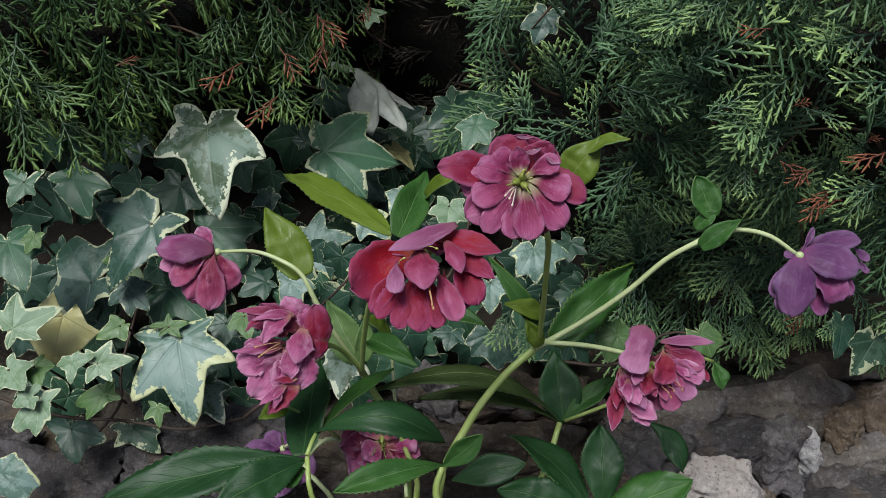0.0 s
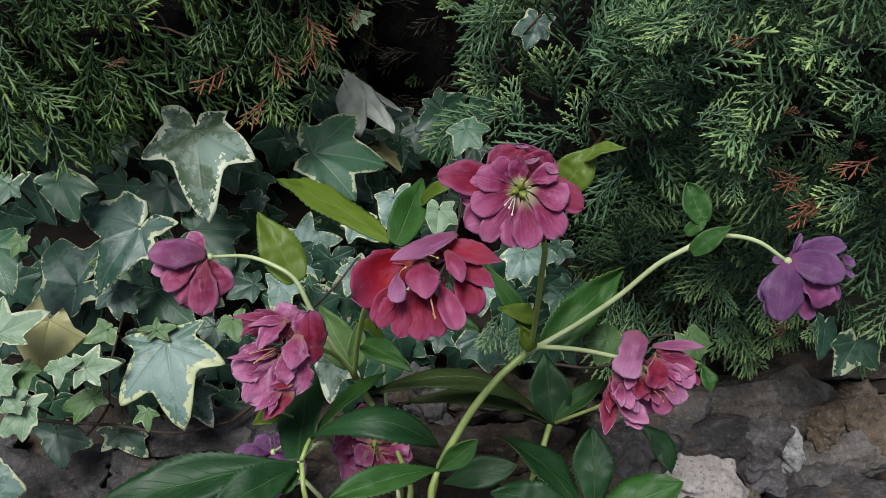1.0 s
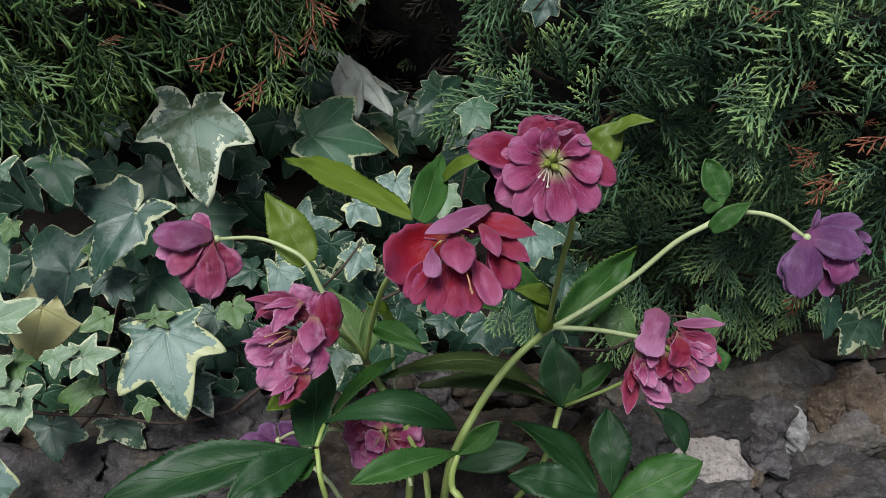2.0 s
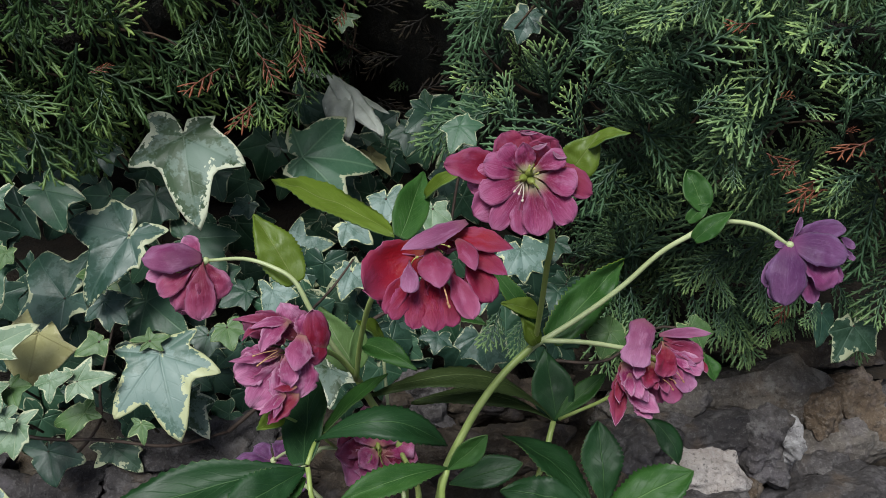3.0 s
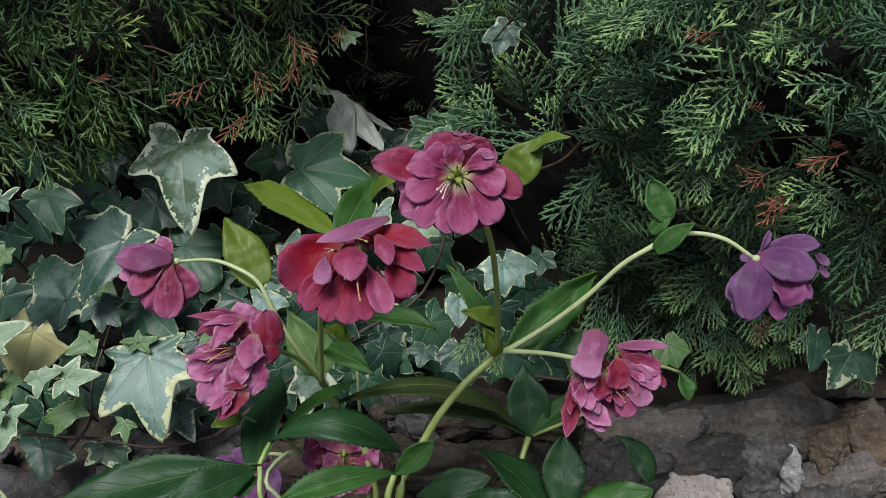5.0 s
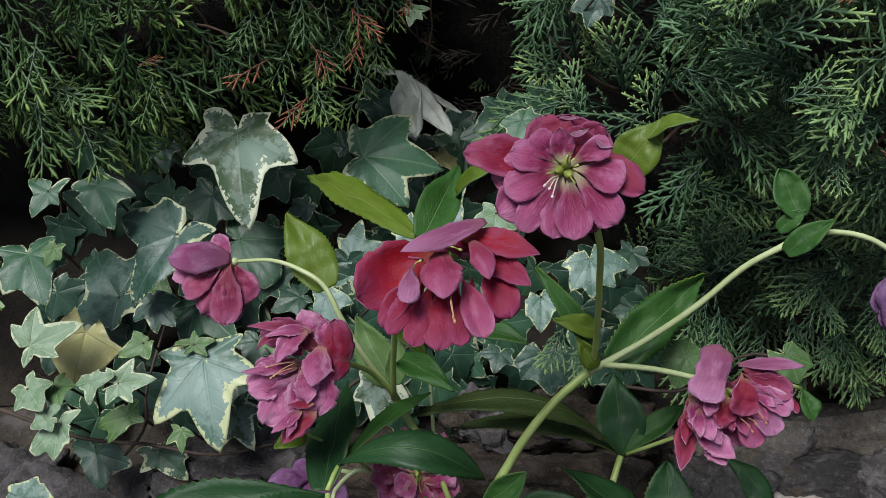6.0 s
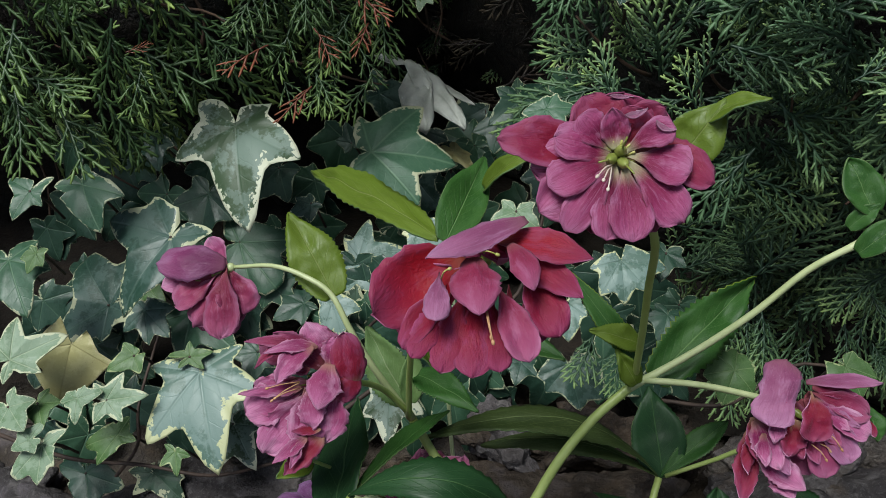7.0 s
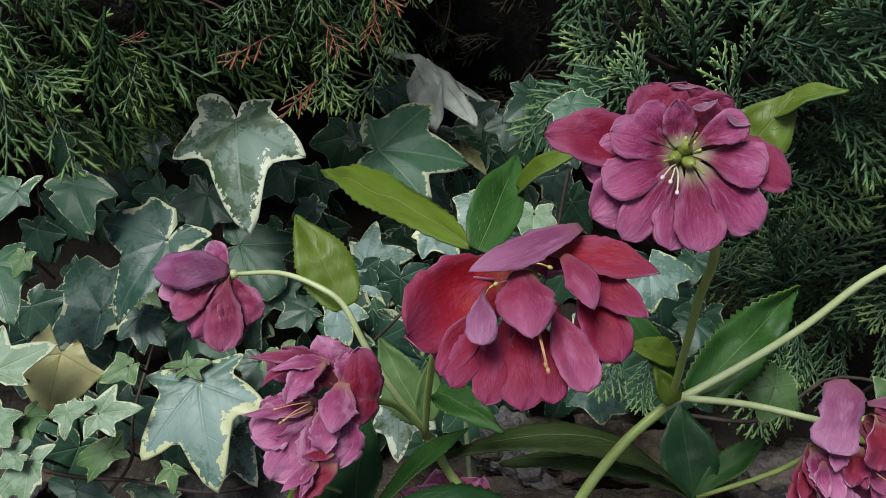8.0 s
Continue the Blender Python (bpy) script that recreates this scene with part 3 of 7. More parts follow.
def spray_data(seed, length=0.065, pitch=0.0030, angle=40, sag=0.10, nub=0.0045, step=0.0032, reach=0.30, w=0.0019, gaps=0.06):
    """A flat cypress spray along +x in the xy plane: an axis with alternate side shoots, each with short alternate branchlets."""
    rng = random.Random(seed)
    out = ([], [], [])
    bend = rng.uniform(-0.22, 0.22)
    roll = rng.uniform(-0.25, 0.25)

    def spine(t):
        return np.array((length * t, bend * length * t * t, -sag * length * t * t))

    up = np.array((0, 0, 1.0))
    for i in range(5):
        shoot_of(out, spine(i / 5), spine((i + 1.05) / 5), up, w * (1.15 - 0.1 * i), w * 0.75, i / 5 * 0.75, (i + 1) / 5 * 0.85)
    n = int(length * 0.95 / pitch)
    for i in range(n):
        if rng.random() < gaps:
            continue
        t = 0.05 + 0.93 * (i + 0.3 * rng.random()) / n
        p = spine(t)
        sgn = 1 if i % 2 else -1
        far = length * reach * (1 - t ** 2.2) * rng.uniform(0.72, 1.12) * min(1, 0.45 + t * 2.6) + 0.004
        ang = radians(angle + rng.uniform(-6, 6)) * sgn + 2 * bend * t
        tilt = roll * sgn + rng.uniform(-0.12, 0.12)
        d = unit((math.cos(ang), math.sin(ang), tilt - 0.06))
        nor = unit(up - d * np.dot(up, d))

        def shoot(q):
            return p + d * far * q + np.array((0.24, 0, -0.16)) * far * q * q

        shoot_of(out, shoot(0), shoot(0.52), nor, w, w * 0.6, 0.25 + 0.4 * t, 0.40 + 0.45 * t, NUB if far < 0.009 else ((0, 0.9), (1, 1)))
        shoot_of(out, shoot(0.5), shoot(1.0), nor, w, w * 0.6, 0.40 + 0.45 * t, 0.70 + 0.45 * t)
        m = int(far / step)
        for k in range(1, m):
            q = k / m
            g = 1 if k % 2 else -1
            tn = unit(shoot(q + 0.05) - shoot(q))
            sd = np.cross(nor, tn)
            e = unit(tn * 0.80 + sd * g * 0.62 + up * rng.uniform(-0.12, 0.12))
            ll = nub * (1.15 - 0.55 * q) * rng.uniform(0.75, 1.25)
            shoot_of(out, shoot(q), shoot(q) + e * ll, nor, w * 0.92, w * 0.55, 0.42 + 0.4 * t + 0.1 * q, 0.66 + 0.4 * t, NUB)
    return np.array(out[0]), np.array(out[1]), np.array(out[2])


def quads(name, verts, faces, mats, smooth=False, **attrs):
    """A large mesh of quads, straight from arrays."""
    me = bpy.data.meshes.new(name)
    me.vertices.add(len(verts))
    me.vertices.foreach_set("co", np.asarray(verts, dtype=np.float32).ravel())
    me.loops.add(len(faces) * 4)
    me.loops.foreach_set("vertex_index", np.asarray(faces, dtype=np.int32).ravel())
    me.polygons.add(len(faces))
    me.polygons.foreach_set("loop_start", np.arange(0, len(faces) * 4, 4, dtype=np.int32))
    for m in mats:
        me.materials.append(m)
    me.polygons.foreach_set("use_smooth", np.full(len(faces), smooth))
    for key, values in attrs.items():
        a = me.attributes.new(key, "FLOAT", "POINT")
        a.data.foreach_set("value", np.asarray(values, dtype=np.float32))
    me.update(calc_edges=True)
    me.validate()
    return me


def spray_pose(place, way, face, size=1.0):
    """The pose of a spray whose tip points along way and whose flat side looks along face."""
    x = Vector(way).normalized()
    z = Vector(face)
    z = (z - x * z.dot(x)).normalized()
    y = z.cross(x)
    m = Matrix((x, y, z)).transposed().to_4x4()
    return Matrix.Translation(place) @ m @ Matrix.Scale(size, 4)


def rock(name, place, size, mat, parent, seed, turn=(0, 0, 0), cuts=16, rough=1.25, square=3.2, label=""):
    """A weathered stone: a rounded block, broken by noise at three scales."""
    bm = bmesh.new()
    bmesh.ops.create_cube(bm, size=2.0)
    bmesh.ops.subdivide_edges(bm, edges=bm.edges[:], cuts=cuts, use_grid_fill=True)
    off = Vector((seed * 3.7, seed * 1.3, seed * 2.1))
    rng = random.Random(seed * 5 + 1)
    # flat faces where the stone has split
    flats = []
    for _ in range(9):
        d = Vector((rng.gauss(0, 1), rng.gauss(-0.6, 1), rng.gauss(0.3, 1))).normalized()
        flats.append((d, rng.uniform(0.66, 0.90)))
    sx, sy, sz = size[0] * 1.08, size[1] * 1.05, size[2] * 1.10
    for v in bm.verts:
        p = v.co
        r = (abs(p.x) ** square + abs(p.y) ** square + abs(p.z) ** square) ** (1 / square)
        p = p / r
        for d, far in flats:
            over = p.dot(d) - far
            if over > 0:
                p = p - d * over * 0.92
        q = Vector((p.x * sx, p.y * sy, p.z * sz)) * 0.5
        n = noise.noise((q * 22 + off)) * 0.30 + noise.noise((q * 60 + off)) * 0.16 + noise.noise(Vector((q.x * 60, q.y * 90, q.z * 170)) + off) * 0.07
        n += (abs(noise.noise(q * 38 + off * 2)) - 0.2) * 0.20
        cell = noise.voronoi(q * 34 + off)[0]
        n += (cell[1] - cell[0] - 0.25) * 0.22
        k = 1 + n * rough * min(1.0, 0.05 / max(0.02, min(sx, sz)) + 0.3)
        s = q * k
        v.co = s + p.normalized() * (0.0030 * noise.noise(s * 110 + off) + 0.0016 * noise.noise(s * 260 + off)) * min(1.0, rough)
    m = Euler([radians(a) for a in turn]).to_matrix().to_4x4()
    bmesh.ops.transform(bm, matrix=m, verts=bm.verts)
    me = bpy.data.meshes.new(name)
    bm.to_mesh(me)
    bm.free()
    me.materials.append(mat)
    me.polygons.foreach_set("use_smooth", np.full(len(me.polygons), True))
    ob = part(name, me, parent, label)
    ob.location = Vector(place) - Vector(parent.location)
    return ob


# ---- the ground, the wall and the bank behind it ----
def sheet_object(name, xs, ys, height, mat, label, category):
    v = [(x, y, height(x, y)) for y in ys for x in xs]
    nx = len(xs)
    f = [(j * nx + i, j * nx + i + 1, (j + 1) * nx + i + 1, (j + 1) * nx + i) for j in range(len(ys) - 1) for i in range(nx - 1)]
    ob = new(name, mesh(name, v, f, [mat]))
    return tagged(ob, label, category, "", "structure")


def spread(lo, hi, fine, n):
    a = list(np.linspace(-fine, fine, n))
    return [lo, lo / 4, lo / 20, lo / 80] + a + [hi / 80, hi / 20, hi / 4, hi]


sheet_object("ground", spread(-400, 400, 1.4, 50), [y + 0.2 for y in spread(-400, 400, 1.2, 44)],
             lambda x, y: 0.012 * noise.noise(Vector((x * 9, y * 9, 0))) * (1 if abs(x) < 2 and abs(y) < 2 else 0) - 0.005, SOIL,
             "dark crumbly garden soil in front of a stone wall", "ground")


def bank_height(x, y):
    fall = min(1, max(0, 3.0 - y) / 0.8) * min(1, max(0, 2.42 - abs(x)) / 0.5)
    return (0.185 + 0.03 * min(1, max(0, y - 0.6)) + 0.014 * noise.noise(Vector((x * 14, y * 14, 3)))) * fall - 0.02


sheet_object("bank", list(np.linspace(-2.4, 2.4, 80)), list(np.linspace(0.545, 3.0, 44)), bank_height, SOIL,
             "dark soil bank behind the low stone wall", "bank")

# the core of the wall: packed earth and mortar between the stones
core_v, core_f = [], []
CX = list(np.linspace(-2.4, 2.4, 150))
for cx in CX:
    for cz, cy in ((-0.05, 0.49), (0.02, 0.492), (0.07, 0.50), (0.11, 0.52), (0.14, 0.545), (0.163, 0.58), (0.165, 0.66), (-0.05, 0.66)):
        k = 0.010 * noise.noise(Vector((cx * 25, cz * 40, 1)))
        core_v.append((cx, cy + k + 0.10 * (max(-0.4, min(0.5, cx)) - 0.2), cz + k * 0.5))
for i in range(len(CX) - 1):
    for j in range(8):
        j2 = (j + 1) % 8
        core_f.append((i * 8 + j, (i + 1) * 8 + j, (i + 1) * 8 + j2, i * 8 + j2))
core_f += [tuple(range(8)), tuple((len(CX) - 1) * 8 + k for k in range(7, -1, -1))]
wall = new("wall_stone", mesh("wall_stone", core_v, core_f, [rock_material("earth_mortar", (0.035, 0.028, 0.022), (0.07, 0.056, 0.044), (0.13, 0.11, 0.09), 0.0)]))
tagged(wall, "low rough wall of weathered grey and brown stones below the hedge", "stone wall", "", "structure")

rock("mortar", (0.3049, 0.5350, 0.1632), (0.185, 0.05, 0.060), ROCK_MORTAR, wall, 1, (-35, -2, 0), 40, 0.5, label="old grainy grey mortar")
rock("mortar", (0.2011, 0.5189, 0.1664), (0.13, 0.05, 0.050), ROCK_MORTAR, wall, 2, (-35, 6, 0), 34, 0.6)
rock("stone", (0.3587, 0.5172, 0.1501), (0.040, 0.045, 0.046), ROCK_BROWN, wall, 3, (-30, 0, 10), 34, 0.9, label="rounded brown stone")
rock("stone", (0.3964, 0.5296, 0.1526), (0.050, 0.05, 0.062), ROCK_BROWN, wall, 4, (-30, 5, 0), 34)
rock("stone", (0.4621, 0.5519, 0.1276), (0.09, 0.06, 0.060), ROCK_GREY, wall, 5, (-30, 0, 0), 20)
rock("stone", (0.2215, 0.4640, 0.1360), (0.092, 0.05, 0.060), ROCK_PALE, wall, 6, (-28, 4, -4), 40, 0.9, 7.0, label="stone with a pale flaked face")
rock("stone", (0.2886, 0.4795, 0.1507), (0.044, 0.05, 0.060), ROCK_GREY, wall, 7, (-25, -6, 0), 34)
rock("stone", (0.2421, 0.4878, 0.1613), (0.100, 0.05, 0.034), ROCK_DARK, wall, 8, (-30, 2, 0), 34, 0.8)
rock("stone", (0.3055, 0.4669, 0.1617), (0.018, 0.03, 0.044), ROCK_PEBBLE, wall, 9, (-20, 10, 0), 34, 1.1, label="small upright pale grey stone")
rock("mortar", (0.3728, 0.5015, 0.1279), (0.11, 0.05, 0.050), ROCK_MORTAR, wall, 10, (-25, -8, 0), 34, 0.8)
rock("stone", (0.3475, 0.4534, 0.1184), (0.15, 0.06, 0.045), ROCK_DARK, wall, 11, (-20, -8, 0), 34, 0.7)
rock("stone", (0.1656, 0.4610, 0.1666), (0.085, 0.05, 0.052), ROCK_DARK, wall, 12, (-25, 0, 5), 34)
# ledge below the hedge, with the hedge's shade put into its colour
rock("stone", (0.3553, 0.5714, 0.1750), (0.17, 0.05, 0.030), ROCK_EARTH_SHADE, wall, 33, (-35, 2, 0), 30, 0.6)
rock("stone", (0.3011, 0.5050, 0.1569), (0.032, 0.04, 0.018), ROCK_DARK, wall, 34, (-25, -20, 0), 20)
# behind the plants the dark brown stone colour includes their shade
rock("stone", (0.0684, 0.5230, 0.1813), (0.15, 0.06, 0.045), ROCK_EARTH_SHADE, wall, 13, (-30, 2, 0), 34)
rock("stone", (0.0406, 0.4654, 0.1757), (0.13, 0.05, 0.055), ROCK_EARTH_SHADE, wall, 14, (-25, -3, 0), 34)
rock("stone", (-0.0169, 0.5159, 0.1941), (0.045, 0.05, 0.050), ROCK_GREY, wall, 15, (-30, 0, 0), 34, 1.2, label="crumbling grey stone")
rock("stone", (0.1099, 0.4272, 0.1573), (0.11, 0.05, 0.045), ROCK_EARTH_SHADE, wall, 16, (-20, 0, 0), 34)
# left stones 17, 18 and 22: dark stone stands in for the ivy's shade
rock("stone", (-0.1940, 0.4894, 0.1625), (0.12, 0.06, 0.055), ROCK_DARK, wall, 17, (-30, 3, 0), 34)
rock("stone", (-0.2438, 0.4457, 0.1521), (0.10, 0.05, 0.055), ROCK_DARK, wall, 18, (-25, 0, 0), 34)
rock("stone", (-0.1674, 0.4384, 0.1545), (0.07, 0.05, 0.045), ROCK_DARK, wall, 19, (-25, -3, 0), 34)
rock("stone", (-0.1000, 0.4794, 0.1595), (0.12, 0.06, 0.06), ROCK_EARTH_SHADE, wall, 20, (-25, -3, 0), 34)
rock("stone", (-0.3376, 0.4543, 0.1338), (0.14, 0.06, 0.06), ROCK_DARK, wall, 21, (-25, -3, 0), 34)
rock("stone", (-0.4469, 0.4761, 0.1377), (0.14, 0.06, 0.06), ROCK_DARK, wall, 22, (-25, -3, 0), 20)
rock("stone", (-0.0552, 0.4295, 0.1523), (0.10, 0.05, 0.05), ROCK_EARTH_SHADE, wall, 23, (-20, -3, 0), 20)
rock("stone", (0.2160, 0.4230, 0.1251), (0.12, 0.05, 0.04), ROCK_GREY, wall, 24, (-20, 2, 0), 20)
rock("stone", (0.2059, 0.4930, 0.1625), (0.040, 0.04, 0.026), ROCK_GREY, wall, 25, (-25, 10, 0), 20)
rock("stone", (0.2640, 0.4538, 0.1336), (0.030, 0.03, 0.020), ROCK_BROWN, wall, 27, (-25, 20, 0), 18)
rock("stone", (0.3374, 0.4718, 0.1297), (0.050, 0.04, 0.020), ROCK_GREY, wall, 28, (-25, -8, 0), 18)
rock("stone", (-0.0034, 0.4857, 0.1921), (0.030, 0.03, 0.022), ROCK_GREY, wall, 29, (-25, 12, 0), 18, 1.5)
rock("stone", (-0.0316, 0.5053, 0.1969), (0.028, 0.03, 0.018), ROCK_EARTH_SHADE, wall, 30, (-25, -12, 0), 18, 1.5)

# the lower courses, down to the soil, and the wall's run on either side
for k in range(30):
    cr = random.Random(k)
    cx = -2.3 + k * 0.16
    rock("stone", (cx + cr.uniform(-0.02, 0.02), 0.475 + 0.1 * (max(-0.4, min(0.5, cx)) - 0.2), 0.03), (0.17, 0.07, 0.075),
         (ROCK_GREY, ROCK_DARK, ROCK_BROWN)[k % 3], wall, 40 + k, (-8, cr.uniform(-4, 4), 0), 8)
for k in range(16):
    for sgn in (-1, 1):
        cr = random.Random(k * 2 + sgn)
        cx = sgn * (0.46 + 0.12 * k)
        rock("stone", (cx, 0.535 + 0.1 * (max(-0.4, min(0.5, cx)) - 0.2), 0.115), (0.13, 0.08, 0.08),
             (ROCK_GREY, ROCK_DARK, ROCK_BROWN)[k % 3], wall, 100 + k + 20 * sgn, (-20, cr.uniform(-4, 4), 0), 8)


# ---- the cypress hedges ----
def right_face(x, z):
    y = 0.462 + 1.3 * max(0.0, 0.14 - x) + 0.54 * max(0.0, 0.48 - z)
    return min(0.98, y) + 0.030 * noise.noise(Vector((x * 14, z * 14, 2)))


def left_face(x, z):
    y = 0.56 + 1.0 * max(0.0, x + 0.24) + 0.8 * max(0.0, 0.47 - z)
    return min(0.98, y) + 0.030 * noise.noise(Vector((x * 14, z * 14, 7)))


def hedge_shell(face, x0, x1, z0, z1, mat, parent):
    """A closed near-black body behind a hedge's sprays; its colour paints the shade inside."""
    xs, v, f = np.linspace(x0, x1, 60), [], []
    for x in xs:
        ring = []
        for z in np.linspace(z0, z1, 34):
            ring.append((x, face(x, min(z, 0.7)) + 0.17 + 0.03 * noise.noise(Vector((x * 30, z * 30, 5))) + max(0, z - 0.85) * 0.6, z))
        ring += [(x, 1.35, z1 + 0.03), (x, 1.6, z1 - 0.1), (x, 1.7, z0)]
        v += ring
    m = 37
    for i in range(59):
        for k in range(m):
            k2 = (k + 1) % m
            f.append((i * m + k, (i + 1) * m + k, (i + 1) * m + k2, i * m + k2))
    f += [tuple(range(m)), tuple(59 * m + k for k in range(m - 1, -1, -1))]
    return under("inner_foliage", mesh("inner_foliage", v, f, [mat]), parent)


def clothe(parent, mat, x0, x1, seed):
    """Coarse sprays over the hedge's top, back and run, joined into one mass."""
    rng = random.Random(seed)
    vs, fs, al, tn, base = [], [], [], [], 0
    for k in range(560):
        x = rng.uniform(x0, x1)
        side = rng.random()
        if k >= 460:
            far = x1 if x1 > 1 else x0
            place, out = (far, rng.uniform(0.6, 1.65), rng.uniform(0.2, 1.15)), Vector((1 if far > 0 else -1, 0, 0.2))
        elif side < 0.45:
            place, out = (x, rng.uniform(0.75, 1.62), 1.15), Vector((0, 0, 1))
        elif side < 0.75:
            place, out = (x, 1.66, rng.uniform(0.25, 1.1)), Vector((0, 1, 0.2))
        else:
            z = rng.uniform(0.3, 1.15)
            x = rng.uniform(x0, x1)
            if -0.55 < x < 0.6 and z < 0.95:
                z = rng.uniform(0.98, 1.15)
            place, out = (x, 0.62 + max(0, z - 0.85) * 0.6, z), Vector((0, -1, 0.2))
        v, f, a = COARSE[k % 4]
        way = Vector((rng.gauss(0, 1), rng.gauss(0, 1), rng.gauss(-0.1, 1))) + out * 0.8
        m = np.array(spray_pose(place, way, out + Vector((rng.gauss(0, 0.4), rng.gauss(0, 0.4), rng.gauss(0.3, 0.3))), rng.uniform(2.4, 4.2)))
        vs.append(v @ m[:3, :3].T + m[:3, 3])
        fs.append(f + base)
        al.append(a)
        tn.append(np.full(len(v), rng.random()))
        base += len(v)
    ob = under("outer_foliage", quads("outer_foliage", np.vstack(vs), np.vstack(fs), [mat], along=np.concatenate(al), tone=np.concatenate(tn)), parent)
    ob["kind"] = "stuff"


COARSE = [spray_data(500 + k, 0.075, 0.0065, 40, 0.1, 0.010, 0.006, 0.40, 0.0030) for k in range(4)]
# near-black base colour: the shade deep in the hedge, painted on the shell
INSIDE_SHADE = plain_material("hedge_inside_shade", (0.009, 0.010, 0.008), (0.040, 0.033, 0.026), 60, 0.9, 1.0, 0.01)
SPRAYS = [spray_data(100 + k, 0.056 + 0.006 * (k % 4), 0.0050, 36 + 5 * (k % 3), 0.05 + 0.06 * (k % 3), 0.0050, 0.0034, 0.42 + 0.04 * (k % 3), 0.0025) for k in range(8)]
OPEN = [spray_data(200 + k, 0.050 + 0.006 * (k % 4), 0.0064, 36 + 5 * (k % 3), 0.10 + 0.08 * (k % 3), 0.0066, 0.0046, 0.46 + 0.05 * (k % 3), 0.0029, 0.12) for k in range(8)]


def spray_mesh(k, mat, tone):
    v, f, a = (OPEN if mat == CYPRESS_L else SPRAYS)[k]
    return quads("spray", v, f, [mat], True, along=a, tone=np.full(len(v), tone))


def fill_hedge(parent, mat, face, spots, seed, near, droop, lean, sway):
    """Sprays over a hedge's face, neighbours leaning alike: the first near spots are parts, the others one joined mass."""
    rng = random.Random(seed)
    shared = [spray_mesh(k, mat, (k % 5) / 5) for k in range(8)] + [spray_mesh(k, mat, 0.2 + (k % 3) / 4) for k in range(8)]
    allv, allf, alla, allt, base = [], [], [], [], 0
    for i, (x, z, deep, size) in enumerate(spots):
        y = face(x, z) + deep
        a = lean + sway * noise.noise(Vector((x * 11, z * 11, seed))) + rng.gauss(0, 0.9)
        way = Vector((math.cos(a), -rng.uniform(0.15, 0.6), math.sin(a) - droop))
        look_to = Vector((rng.gauss(0, 0.28), -0.80 + rng.gauss(0, 0.15), 0.62 + rng.gauss(0, 0.25)))
        m = spray_pose((x, y, z), way, look_to, size * rng.uniform(0.8, 1.2))
        if i < near:
            ob = part("spray", shared[rng.randrange(16)], parent)
            ob.matrix_basis = Matrix.Translation(-Vector(parent.location)) @ m
        else:
            v, f, al = (OPEN if mat == CYPRESS_L else SPRAYS)[rng.randrange(8)]
            w = np.array(m)
            allv.append(v @ w[:3, :3].T + w[:3, 3])
            allf.append(f + base)
            alla.append(al)
            allt.append(np.full(len(v), rng.random()))
            base += len(v)
    me = quads("foliage", np.vstack(allv), np.vstack(allf), [mat], True, along=np.concatenate(alla), tone=np.concatenate(allt))
    under("foliage", me, parent)["kind"] = "stuff"


def twigs(parent, face, x0, x1, z0, z1, n, seed):
    rng = random.Random(seed)
    for _ in range(n):
        x, z = rng.uniform(x0, x1), rng.uniform(z0, z1)
        y = face(x, z) + rng.uniform(0.005, 0.04)
        a = rng.uniform(0, 6.28)
        p = [Vector((x, y + 0.03, z))]
        for k in range(3):
            p.append(p[-1] + Vector((math.cos(a), rng.uniform(-0.6, 0.1), math.sin(a) - 0.2)) * rng.uniform(0.018, 0.035))
            a += rng.uniform(-0.5, 0.5)
        tube("twig", p, 0.0016, 0.0007, TWIG, parent, 9, 6)


def jitter_grid(rng, x0, x1, z0, z1, step, deep, size):
    out = []
    x = x0
    while x < x1:
        z = z0
        while z < z1:
            out.append((x + rng.uniform(-0.6, 0.6) * step, z + rng.uniform(-0.6, 0.6) * step, deep + rng.uniform(-0.012, 0.012), size))
            z += step
        x += step
    rng.shuffle(out)
    return out


def clumps(spots, bar, seed):
    """Keeps the sprays that grow in tufts, with hollows between them."""
    return [s for s in spots if noise.noise(Vector((s[0] * 24, s[1] * 24, seed))) + 0.4 * noise.noise(Vector((s[0] * 60, s[1] * 60, seed))) > bar]


def over_ivy(spots):
    """Keeps the sprays that stay clear of the ivy below."""
    return [s for s in spots if s[1] + s[2] > (0.470 if s[0] > -0.16 else 0.495 if s[0] > -0.27 else 0.452)]


rng_hedge = random.Random(11)
right_hedge = thing("cypress_hedge", (0.4, 0.9, 0.16), "dense cypress hedge with flat blue-green sprays above the stone wall", "hedge")
hedge_shell(right_face, -0.16, 2.2, 0.15, 1.15, INSIDE_SHADE, right_hedge)
clothe(right_hedge, CYPRESS_R, -0.1, 2.2, 31)
spots = clumps(jitter_grid(rng_hedge, 0.055, 0.42, 0.232, 0.64, 0.027, 0.0, 0.82), -0.16, 3)
near = min(300, len(spots))
spots += clumps(jitter_grid(rng_hedge, 0.048, 0.42, 0.225, 0.64, 0.032, 0.040, 0.86), -0.25, 9)
spots += clumps(jitter_grid(rng_hedge, 0.048, 0.42, 0.215, 0.64, 0.038, 0.080, 0.9), -0.4, 14)
spots += jitter_grid(rng_hedge, 0.055, 0.16, 0.40, 0.53, 0.030, 0.012, 0.85)
spots += jitter_grid(rng_hedge, 0.52, 1.05, 0.42, 1.0, 0.085, 0.0, 2.0)
spots += jitter_grid(rng_hedge, 0.40, 0.60, 0.34, 0.64, 0.045, 0.02, 0.9)
